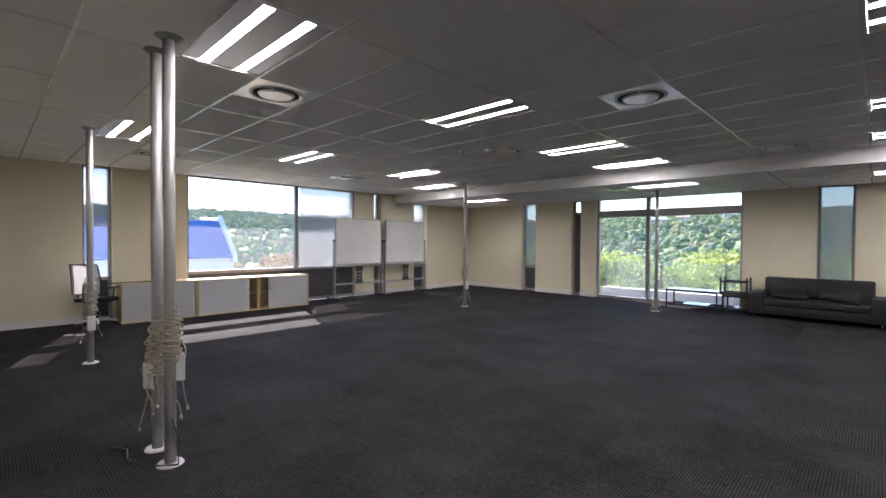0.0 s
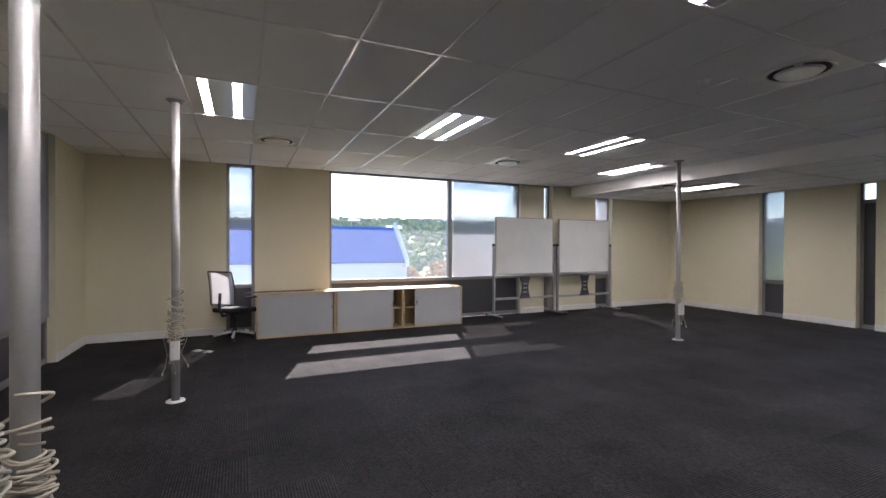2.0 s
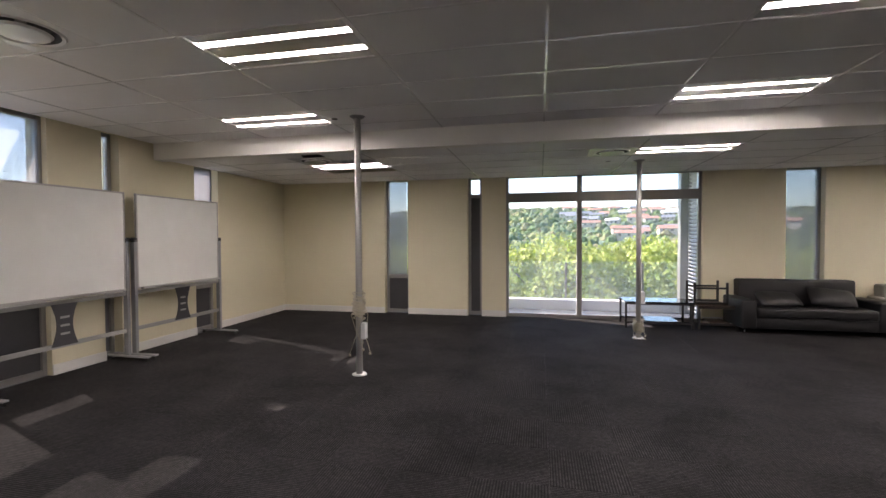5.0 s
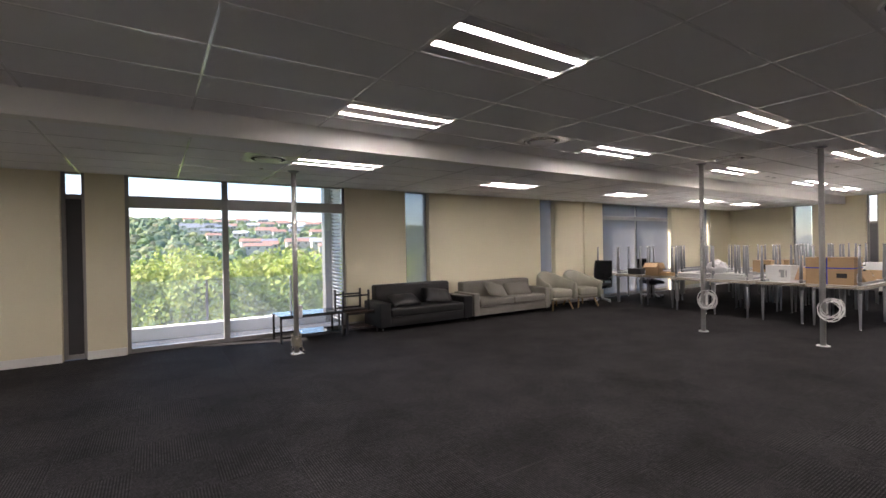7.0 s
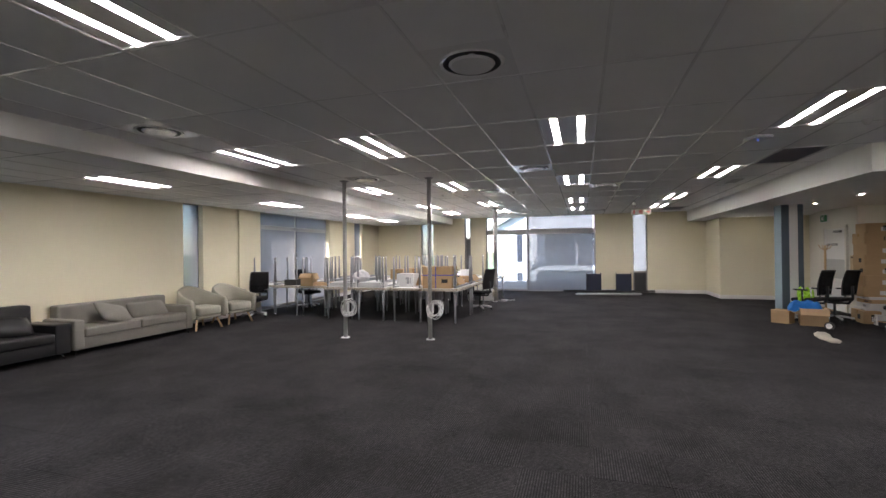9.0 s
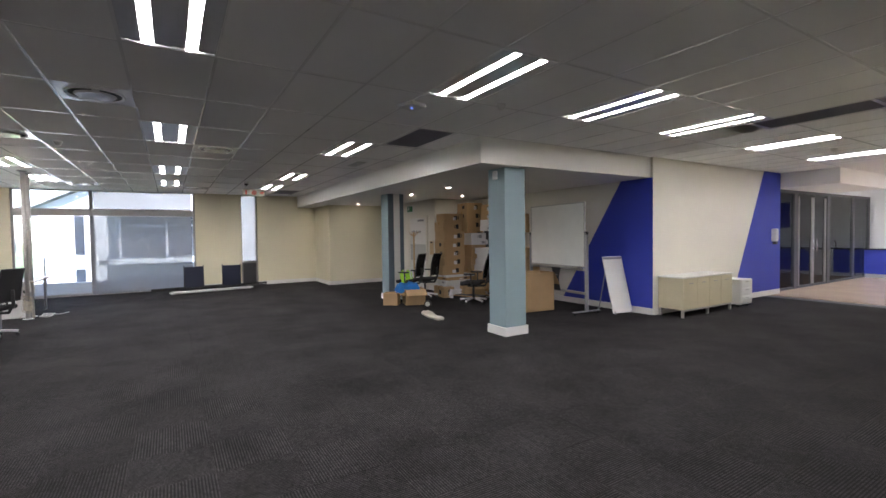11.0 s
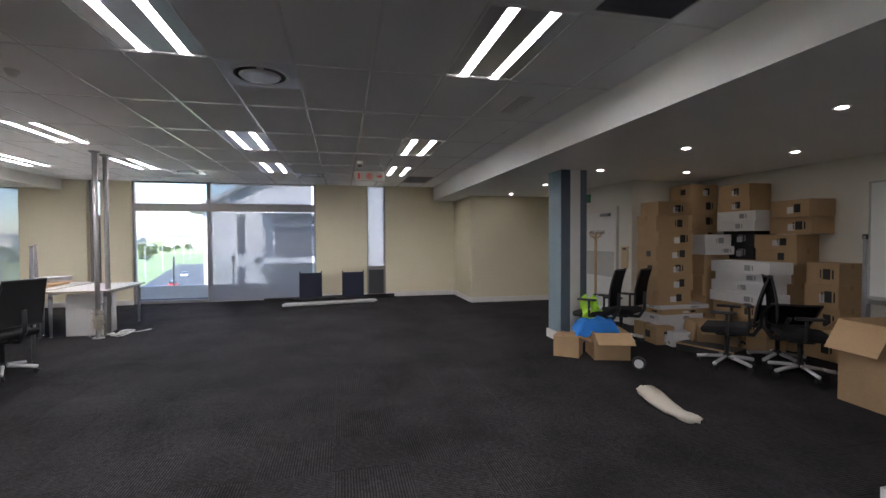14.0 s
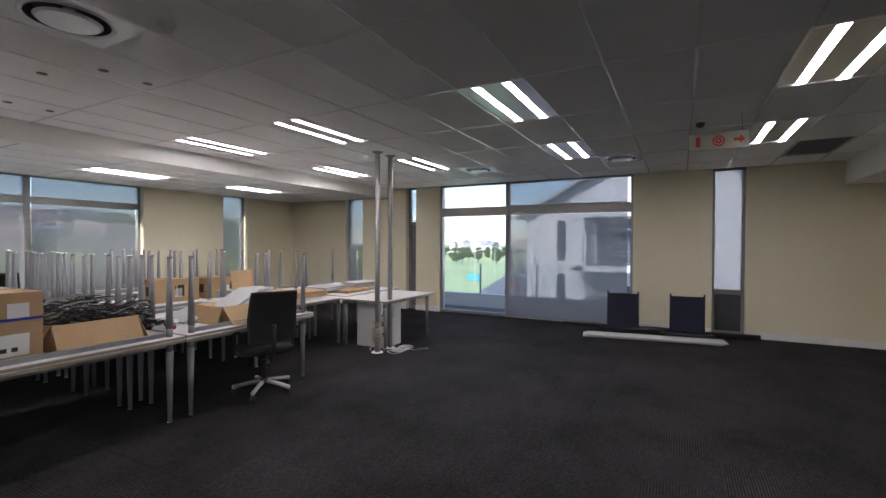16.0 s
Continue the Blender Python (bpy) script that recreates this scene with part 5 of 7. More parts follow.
def panel_stack(x, y, z, n, rz, lean, label, w=0.6, d=0.34, material=None):
    for k in range(n):
        m = pose(x + (0.045 * k if lean else rng.uniform(-0.02, 0.02)), y + rng.uniform(-0.02, 0.02), z + (0.0 if lean else 0.0165 * k) + 0.001, 0, 0, rz + rng.uniform(-4, 4)) @ pose(0, 0, 0, 0, -lean, 0)
        bm = cubes((0 if lean else -w / 2, -d / 2, 0, w if lean else w / 2, d / 2, 0.015), bevel=0.002, seg=1)
        solid("board_panel", bm, material or M_PAPER, label, "panel", m, "loose grey panels")


panel_stack(7.42, 7.72, ZD + 0.12, 5, 4, 24, "grey board panel leaning in a carton", 0.42)
panel_stack(6.98, 7.92, ZD + 0.01, 4, 12, 14, "grey board panel tipped on the desk", 0.46)
panel_stack(5.35, 9.35, ZD, 7, -88, 0, "grey board panel in a loose stack")
panel_stack(5.4, 10.1, ZD, 6, -86, 0, "grey board panel in a loose stack", 0.7)
panel_stack(8.9, 9.3, ZD, 7, 8, 0, "grey board panel in a loose stack", 0.62, 0.4)
panel_stack(9.3, 8.6, ZD, 5, -6, 0, "brown board panel in a loose stack", 0.8, 0.5, M_CARDIN)
panel_stack(8.1, 8.5, ZD, 6, 14, 0, "grey board panel in a loose stack", 0.62, 0.36)
panel_stack(10.6, 8.6, 0.731, 3, 4, 0, "brown board panel lying on a desk", 0.9, 0.5, M_CARDIN)
panel_stack(11.0, 8.7, 0.731 + 0.052, 5, -6, 0, "grey board panel in a loose stack", 0.6, 0.4)
panel_stack(10.1, 8.75, 0.731 + 0.052, 4, 10, 0, "grey board panel in a loose stack", 0.62, 0.4)
panel_stack(5.62, 10.86, ZD, 5, -80, 0, "brown board panel in a loose stack", 0.6, 0.3, M_CARDIN)


def sack(x, y, z, r, h, seed, label, material):
    bm = bmesh.new()
    bmesh.ops.create_icosphere(bm, subdivisions=4, radius=1)
    for v in bm.verts:
        f = 1 + 0.22 * noise.noise(v.co * 2.2 + Vector((seed, 0, 0))) + 0.08 * noise.noise(v.co * 7 + Vector((0, seed, 0)))
        zz = v.co.z
        v.co = Vector((v.co.x * r * f * (1 - 0.35 * max(0, zz)), v.co.y * r * 0.8 * f * (1 - 0.35 * max(0, zz)), max(0, (zz * 0.5 + 0.45) * h * f)))
    return solid("plastic_bag", bm, material, label, "bag", pose(x, y, z), smooth=True)


sack(5.45, 9.7, ZD + 0.10, 0.24, 0.30, 3.0, "crumpled white plastic bag on the panels", M_WHITEBOX)
sack(6.15, 8.1, ZD, 0.2, 0.34, 8.0, "crumpled cream paper bag on the desk", M_CABLE)

# carpet-side: table frames turned over on their white tops by the east wall
for k, (yy, zz) in enumerate(((3.86, 0.0), (3.80, 0.026))):
    bm = cubes((-0.30, -1.05, 0, 0.02, 1.05, 0.025), bevel=0.003, seg=1)
    solid("table_top", bm, M_DESK, "white table top lying flat on the carpet", "table top", pose(12.62 - 0.03 * k, yy, zz, 0, 0, 8.5), "loose table tops")


def flip_stand(y, rz):
    c = thing("folded_table_leg", "folded black steel table leg with dark modesty panel", "table leg", pose(12.78, y, 0.052, 0, 0, rz), "folded table legs")
    part("panel", cubes((-0.012, -0.24, 0.06, 0.012, 0.24, 0.66)), M_NAVY, c, "dark navy panel")
    for s in (-1, 1):
        bm = bmesh.new()
        cyl(bm, 0, s * 0.25, 0.0, 0.70, 0.014, n=12)
        part("upright", bm, M_BLACKSTEEL, c, smooth=True)
    bm = bmesh.new()
    tube(bm, [(-0.1, -0.40, 0.035), (-0.08, 0.40, 0.035)], 0.025, 8)
    tube(bm, [(0.10, -1.05, 0.05), (0.12, 1.05, 0.05)], 0.03, 8)
    part("foot_bar", bm, M_BLACKSTEEL, c, smooth=True)
    for s in (-1, 1):
        bm = bmesh.new()
        tube(bm, [(-0.1, s * 0.38, 0.03), (0.16, s * 0.36, 0.028)], 0.016, 8)
        part("foot_bar", bm, M_BLACKSTEEL, c, smooth=True)
    return c


M_NAVY = mat("dark_navy_panel", (0.012, 0.016, 0.035), 0.4, grain=40, vary=0.1, bump=0.02)
flip_stand(4.28, 8)
flip_stand(3.28, 6)
bm = bmesh.new()
tube(bm, [(13.27, 5.35, 0.02), (13.24, 3.7, 0.02), (13.22, 2.2, 0.02)], 0.02, 8)
solid("steel_bar", bm, M_BLACKSTEEL, "long black steel bar lying along the wall", "steel bar", smooth=True)
bm = bmesh.new()
pts = [(9.62 + 0.12 * math.cos(q * 0.7) + 0.01 * q, 7.02 + 0.10 * math.sin(q * 0.7), 0.012 + 0.004 * (q % 5)) for q in range(40)] + [(9.9, 6.85, 0.012), (10.1, 6.72, 0.012)]
tube(bm, pts, 0.006)
solid("cable_coil", bm, M_WHITEPL, "loose white cable coiled on the carpet at the pole", "cable", smooth=True)


# ---- alcove ----
def box_stack(x, y, rz, sizes, z0, label, material, seed, jitter=0.03):
    r, z = random.Random(seed), z0
    for i, (w, d, h) in enumerate(sizes):
        carton(pose(x + r.uniform(-jitter, jitter), y + r.uniform(-jitter, jitter), z, 0, 0, rz + r.uniform(-3, 3)), w, d, h, label, (), material, True, seed * 10 + i, "stacked cartons in the alcove")
        z += h + 0.006
    return z


BROWN = "closed brown carton with dark print in a tall stack"
WHITE = "flat white carton in a stack"
# tall front stack, standing on flat white and brown cartons
box_stack(7.46, -1.34, -90, [(0.80, 0.46, 0.09), (0.76, 0.44, 0.11), (0.78, 0.48, 0.08), (0.74, 0.44, 0.10)], 0.0, WHITE, M_WHITEBOX, 1, 0.03)
box_stack(7.44, -1.36, -88, [(0.78, 0.47, 0.07)], 0.404, "flat brown carton under the tall stack", M_CARD, 21, 0.01)
box_stack(7.44, -1.36, -89, [(0.82, 0.50, 0.05)], 0.480, WHITE, M_WHITEBOX, 22, 0.01)
box_stack(7.45, -1.21, -90, [(0.62, 0.46, 0.21), (0.62, 0.46, 0.22), (0.60, 0.45, 0.20), (0.60, 0.45, 0.21), (0.59, 0.45, 0.22), (0.56, 0.43, 0.22), (0.54, 0.42, 0.20)], 0.537, BROWN, M_CARD, 2, 0.022)
carton(pose(7.37, -0.97, 0, 0, 0, -96), 0.28, 0.58, 0.25, "long brown carton lying before the stack", seed=30, group="stacked cartons in the alcove")
# cartons along the store wall
box_stack(8.08, -1.74, -90, [(0.44, 0.48, 0.24), (0.44, 0.48, 0.22), (0.44, 0.46, 0.22), (0.44, 0.48, 0.22), (0.44, 0.46, 0.22)], 0.0, BROWN, M_CARD, 4, 0.015)
box_stack(8.06, -2.26, -90, [(0.50, 0.50, 0.28), (0.50, 0.50, 0.28), (0.50, 0.50, 0.28), (0.50, 0.50, 0.28), (0.50, 0.50, 0.26), (0.50, 0.50, 0.26), (0.50, 0.50, 0.24), (0.51, 0.50, 0.24), (0.50, 0.51, 0.22)], 0.0, BROWN, M_CARD, 5, 0.014)
# cartons between them and the back wall
box_stack(7.52, -1.98, -90, [(0.46, 0.50, 0.32), (0.46, 0.50, 0.32), (0.46, 0.50, 0.30), (0.46, 0.50, 0.30)], 0.0, BROWN, M_CARD, 6, 0.02)
box_stack(7.48, -1.96, -93, [(0.50, 0.54, 0.12), (0.44, 0.50, 0.17)], 1.27, WHITE, M_WHITEBOX, 7, 0.03)
box_stack(7.30, -2.50, 180, [(0.54, 0.38, 0.40), (0.54, 0.38, 0.40), (0.54, 0.38, 0.38)], 0.0, BROWN, M_CARD, 8, 0.012)
box_stack(7.20, -2.50, 180, [(0.52, 0.40, 0.21), (0.54, 0.40, 0.20)], 1.20, "closed black carton in the stack", M_BLACKPL, 9, 0.012)
box_stack(7.12, -2.42, 174, [(0.72, 0.50, 0.14), (0.70, 0.48, 0.14)], 1.622, WHITE, M_WHITEBOX, 10, 0.03)
box_stack(7.30, -2.50, 180, [(0.54, 0.40, 0.20), (0.54, 0.40, 0.20)], 1.915, BROWN, M_CARD, 11, 0.02)
# long white cartons in front of the back row
box_stack(6.74, -1.99, 180, [(0.86, 0.32, 0.22), (0.86, 0.32, 0.20), (0.84, 0.32, 0.18)], 0.0, BROWN, M_CARD, 12, 0.02)
box_stack(6.74, -1.98, 182, [(0.90, 0.36, 0.14), (0.86, 0.36, 0.14), (0.84, 0.34, 0.12), (0.92, 0.38, 0.15)], 0.622, WHITE, M_WHITEBOX, 13, 0.05)
# back row by the wall
box_stack(6.64, -2.50, 180, [(0.58, 0.40, 0.30), (0.58, 0.40, 0.30), (0.58, 0.40, 0.28), (0.58, 0.40, 0.26), (0.58, 0.40, 0.20), (0.60, 0.40, 0.19)], 0.0, BROWN, M_CARD, 14, 0.02)
box_stack(6.41, -2.50, 180, [(0.56, 0.40, 0.22), (0.56, 0.40, 0.22)], 1.572, BROWN, M_CARD, 15, 0.02)
box_stack(5.98, -2.48, 180, [(0.42, 0.40, 0.34), (0.42, 0.40, 0.30), (0.42, 0.40, 0.28), (0.40, 0.40, 0.26)], 0.0, BROWN, M_CARD, 16)
carton(pose(6.86, -1.50, 0, 0, 0, -112), 0.52, 0.42, 0.36, "open brown carton with raised flaps", (-35, -120, -80, -70), marks=False, seed=31)
box_stack(7.02, -1.16, -100, [(0.40, 0.22, 0.10), (0.38, 0.20, 0.09)], 0.0, "flat white carton behind the open box", M_WHITEBOX, 17, 0.02)
fl = thing("flat_carton", "flat black carton with pale edges lying on the carpet", "box", pose(6.56, -1.20, 0, 0, 0, 22))
part("tray", cubes((-0.36, -0.18, 0, 0.36, 0.18, 0.10), bevel=0.004, seg=1), M_BLACKPL, fl)
for q in (-0.183, 0.177):
    part("edge_strip", cubes((-0.36, q, 0.085, 0.36, q + 0.006, 0.105)), M_CARDIN, fl, "pale cardboard edge")
# open carton with blue cloth, small carton, chairs with hi-vis vest
carton(pose(6.76, 0.20, 0, 0, 0, -107), 0.44, 0.46, 0.34, "open brown carton with a blue cloth over it", (-28, -30, -125, -130), marks=False, seed=32)
carton(pose(6.93, 0.66, 0, 0, 0, -130), 0.32, 0.28, 0.27, "small open brown carton by the column", (-120, -100, -150, -20), marks=False, seed=33)


def cloth(name, label, category, m, w, d, drop, material, seed, amp=0.05):
    bm = bmesh.new()
    n = 22
    g = []
    for j in range(n + 1):
        row = []
        for i in range(n + 1):
            u, v = -1 + 2 * i / n, -1 + 2 * j / n
            r = max(abs(u), abs(v))
            z = amp * noise.noise(Vector((u * 2.2 + seed, v * 2.2, seed))) + 0.4 * amp * noise.noise(Vector((u * 6, v * 6, seed))) - drop * max(0, r - 0.62) ** 1.4 * 2.2
            row.append(bm.verts.new((u * w / 2 * (1 - 0.12 * max(0, r - 0.6)), v * d / 2, z)))
        g.append(row)
    for j in range(n):
        for i in range(n):
            bm.faces.new((g[j][i], g[j][i + 1], g[j + 1][i + 1], g[j + 1][i]))
    ex = bmesh.ops.extrude_face_region(bm, geom=bm.faces[:])
    for e in ex["geom"]:
        if isinstance(e, bmesh.types.BMVert):
            e.co.z -= 0.006
    bmesh.ops.recalc_face_normals(bm, faces=bm.faces)
    return solid(name, bm, material, label, category, m, smooth=True)


cloth("blue_cloth", "bright blue crumpled cloth draped over a carton", "cloth", pose(6.86, 0.28, 0.44, 5, 3, -107), 0.60, 0.38, 0.30, M_BLUECLOTH, 4.0, 0.075)
office_chair(7.36, 0.0, -52, "black mesh office chair holding a hi-vis vest", 10)
office_chair(7.42, -0.46, -55, "black mesh office chair beside the cartons", 10)
vest = cloth("safety_vest", "lime hi-vis safety vest draped on a chair", "vest", pose(7.22, 0.12, 0.62, 48, 0, -105), 0.30, 0.32, 0.26, M_VEST, 7.0, 0.12)
for q in (-0.09, 0.09):
    bm = cubes((q * 0.8 - 0.014, -0.12, -0.025, q * 0.8 + 0.014, 0.12, 0.03), bevel=0.006)
    part("reflective_band", bm, M_REFL, vest, "silver reflective band")
office_chair(6.02, -0.92, -50, tilt=14)
office_chair(5.50, -1.36, 142, tilt=6)
office_chair(5.98, -1.62, 232, "black mesh office chair with its back tipped far down", tilt=58)
# large carton and mobile whiteboard
carton(pose(4.60, -1.36, 0, 0, 0, -96), 0.74, 0.46, 0.76, "large open brown carton under the whiteboard", (-150, -40, -60, -60), marks=False, seed=40)
mobile_whiteboard(pose(4.45, -1.90, 0, 0, 0, 85), 1.62, 0.88, 2.12, "mobile whiteboard on a steel stand in the alcove", True)
# flip chart easel leaning by the blue wall
ez = thing("flip_chart_easel", "white flip chart easel board leaning on a thin leg", "easel", pose(3.22, -2.38, 0, 0, 0, -10))
LEAN = Matrix.Rotation(radians(16), 4, 'Y')
bm = cubes((0.0, -0.23, 0.03, 0.028, 0.23, 1.12), bevel=0.008, seg=2)
bm.transform(LEAN)
part("board", bm, M_WHITEPL, ez, "white board")
bm = cubes((-0.012, -0.22, 1.06, 0.0, 0.22, 1.10), bevel=0.003, seg=1)
bm.transform(LEAN)
part("clamp_bar", bm, M_SILVER, ez, "grey clamp bar")
for s in (-1, 1):
    bm = bmesh.new()
    tube(bm, [(0.02, s * 0.19, 0.06), (0.0, s * 0.19, 0.0)], 0.014, 8)
    part("foot", bm, M_SILVER, ez, smooth=True)
bm = bmesh.new()
tube(bm, [(0.31, 0.12, 0.98), (0.38, 0.16, 0.5), (0.46, 0.20, 0.0)], 0.011, 8)
part("rear_leg", bm, M_SILVER, ez, smooth=True)
# bottle-shaped white cable cover on the carpet
bm = bmesh.new()
n = 14
rings = []
prof = [(-0.44, 0.05, 0.03), (-0.41, 0.11, 0.04), (-0.30, 0.14, 0.02), (-0.12, 0.135, 0.0), (0.06, 0.125, -0.02), (0.20, 0.10, -0.02), (0.30, 0.085, 0.0), (0.36, 0.11, 0.03), (0.42, 0.09, 0.06), (0.44, 0.03, 0.07)]
for x, r, oy in prof:
    rings.append([bm.verts.new((x + 0.012 * math.sin(3 * k + 9 * x), oy + r * (1 + 0.12 * math.sin(2.3 * k + 17 * x)) * math.cos(math.tau * k / n),
                  0.05 + 0.05 * min(1, r / 0.09) * (1 + 0.25 * math.sin(2 * k + 21 * x)) * math.sin(math.tau * k / n))) for k in range(n)])
for u, v in zip(rings, rings[1:]):
    for k in range(n):
        bm.faces.new((u[k], u[(k + 1) % n], v[(k + 1) % n], v[k]))
bm.faces.new(rings[0][::-1]), bm.faces.new(rings[-1])
for v in bm.verts:
    v.co.z = max(v.co.z, 0.0)
solid("foam_offcut", bm, M_FOAM, "cream crumpled foam wrapping lying on the carpet", "foam piece", pose(5.08, 0.72, 0.001, 0, 0, 170) @ Matrix.Diagonal((0.92, 0.82, 0.7, 1)), smooth=True)
# black and white castor on the floor
cw = thing("loose_castor", "loose black wheel with white hub on the carpet", "wheel", pose(6.12, 0.20, 0.075, 90, 0, -130))
bm = bmesh.new()
cyl(bm, 0, 0, -0.03, 0.03, 0.075, n=24)
part("tyre", bm, M_BLACKPL, cw)
bm = bmesh.new()
cyl(bm, 0, 0, 0.03, 0.036, 0.05, n=24)
part("hub", bm, M_WHITEPL, cw)
# coat stand
cs = thing("coat_stand", "pale wooden coat stand with hooks", "coat stand", pose(8.85, -0.92, 0))
bm = bmesh.new()
cyl(bm, 0, 0, 0.05, 1.62, 0.022, n=14)
part("post", bm, M_WOODLEG, cs, smooth=True)
for k in range(4):
    a = math.tau * k / 4
    bm = bmesh.new()
    tube(bm, [(0, 0, 1.5), (0.10 * math.cos(a), 0.10 * math.sin(a), 1.56), (0.13 * math.cos(a), 0.13 * math.sin(a), 1.63)], 0.010)
    part("hook", bm, M_WOODLEG, cs, smooth=True)
    bm = bmesh.new()
    tube(bm, [(0, 0, 0.12), (0.2 * math.cos(a), 0.2 * math.sin(a), 0.015)], 0.014)
    part("foot", bm, M_WOODLEG, cs, smooth=True)
# exit door
ed = thing("door_3", "white fire escape door with a grey lower panel and closer", "door", kind="structure")
part("leaf", cubes((8.89, -1.368, 0.005, 9.85, -1.335, 2.03), bevel=0.003, seg=1), M_WHITEPL, ed)
part("frame", cubes((8.82, -1.369, 0, 8.885, -1.32, 2.10), (9.855, -1.369, 0, 9.92, -1.32, 2.10), (8.885, -1.369, 2.035, 9.855, -1.32, 2.10)), M_WHITEWALL, ed, "off-white steel door frame")
part("kick_panel", cubes((8.90, -1.334, 0.80, 9.84, -1.329, 1.27)), M_PAPER, ed, "grey panel on the door")
part("closer", cubes((9.02, -1.334, 1.93, 9.30, -1.28, 1.985), bevel=0.006), M_SILVER, ed, "grey door closer")
fe = bpy.data.curves.new("lettering", 'FONT')
fe.body, fe.size, fe.extrude, fe.align_x = "FIRE ESCAPE", 0.095, 0.001, 'CENTER'
fo = bpy.data.objects.new("lettering", fe)
letters = bpy.data.meshes.new_from_object(fo)
bpy.data.objects.remove(fo)
letters.materials.clear()
letters.materials.append(M_INK)
lo = new("lettering", letters)
lo.matrix_basis = pose(9.46, -1.330, 1.60, 90, 0, 180)
lo.parent = ed
tagged(lo, "black capital lettering on the door")
xs = thing("running_man_sign", "green and white exit sign over the door", "sign", pose(9.88, -1.365, 2.32))
part("board", cubes((-0.19, 0.0, -0.11, 0.19, 0.02, 0.11), bevel=0.004, seg=1), M_WHITEPL, xs)
part("symbol", cubes((-0.165, 0.0202, -0.085, -0.01, 0.022, 0.085)), M_GREEN, xs, "green door symbol")
part("symbol", cubes((0.01, 0.0202, -0.085, 0.165, 0.022, 0.085)), M_GREEN, xs, "green figure symbol")
bm = bmesh.new()
poly(bm, [(0.05, 0.0222, -0.06), (0.075, 0.0222, -0.06), (0.085, 0.0222, -0.01), (0.12, 0.0222, -0.03), (0.13, 0.0222, -0.01), (0.10, 0.0222, 0.02), (0.11, 0.0222, 0.06), (0.08, 0.0222, 0.06), (0.05, 0.0222, 0.02)], (0, 0.001, 0))
part("symbol", bm, M_WHITEPL, xs, "white pictogram")
bd = thing("key_board", "narrow brown wooden board hung on the wall", "board", pose(8.63, -1.368, 1.18))
part("panel", cubes((-0.10, 0.0, -0.19, 0.10, 0.015, 0.19), bevel=0.003, seg=1), M_BEECH, bd)
part("strip", cubes((-0.05, 0.0152, 0.13, 0.05, 0.02, 0.165)), M_INK, bd, "dark label strip")
ds = thing("motion_sensor", "small white motion sensor on the column", "sensor", pose(3.20, 0.625, 2.42))
part("body", cubes((-0.04, 0.0, -0.07, 0.04, 0.05, 0.06), bevel=0.014, seg=3), M_WHITEPL, ds)

# credenza and white pedestal by the corridor wall
cr = thing("credenza", "cream credenza with four drawers on a steel frame", "credenza", pose(2.585, -3.66, 0))
part("body", cubes((-0.23, -0.82, 0.14, 0.24, 0.82, 0.70), bevel=0.003, seg=1), M_CREDENZA, cr)
part("top", cubes((-0.26, -0.84, 0.70, 0.25, 0.84, 0.725), bevel=0.003, seg=1), M_WHITEPL, cr, "pale top")
for k in range(4):
    a = -0.81 + k * 0.405
    d = part("drawer", cubes((-0.248, a + 0.003, 0.15, -0.2305, a + 0.402, 0.69), bevel=0.002, seg=1), M_CREDENZA, cr)
    part("handle", cubes((-0.262, a + 0.14, 0.60, -0.2485, a + 0.26, 0.615), bevel=0.003, seg=1), M_STEEL, d, "slim metal handle")
for sy in (-0.8, 0.0, 0.8):
    part("leg", cubes((-0.23, sy - 0.02, 0, -0.19, sy + 0.02, 0.14), (0.19, sy - 0.02, 0, 0.23, sy + 0.02, 0.14)), M_STEEL, cr, "square steel leg")
part("frame_rail", cubes((-0.23, -0.8, 0.11, -0.19, 0.8, 0.139), (0.19, -0.8, 0.11, 0.23, 0.8, 0.139)), M_STEEL, cr)
wp = thing("drawer_pedestal", "white mobile drawer pedestal on castors", "pedestal", pose(2.56, -4.98, 0))
part("body", cubes((-0.24, -0.22, 0.06, 0.26, 0.22, 0.56), bevel=0.004, seg=1), M_WHITEPL, wp)
for k in range(3):
    d = part("drawer", cubes((-0.256, -0.21, 0.08 + 0.16 * k, -0.2405, 0.21, 0.232 + 0.16 * k), bevel=0.003, seg=1), M_WHITEPL, wp)
    part("handle", cubes((-0.268, -0.06, 0.19 + 0.16 * k, -0.2565, 0.06, 0.2 + 0.16 * k)), M_STEEL, d)
for sx in (-0.18, 0.2):
    for sy in (-0.17, 0.17):
        bm = bmesh.new()
        cyl(bm, 0, 0, -0.012, 0.012, 0.029, n=12, m=Matrix.Translation((sx, sy, 0.03)) @ Matrix.Rotation(radians(90), 4, 'X'))
        part("castor", bm, M_BLACKPL, wp)
so = thing("soap_dispenser", "white sanitiser dispenser with black nozzle on the blue wall", "dispenser", pose(2.842, -7.35, 1.25))
part("body", cubes((-0.11, -0.06, 0.02, 0.0, 0.06, 0.32), bevel=0.02, seg=3), M_WHITEPL, so)
part("nozzle", cubes((-0.10, -0.04, -0.05, -0.02, 0.04, 0.019), bevel=0.008), M_BLACKPL, so, "black nozzle")

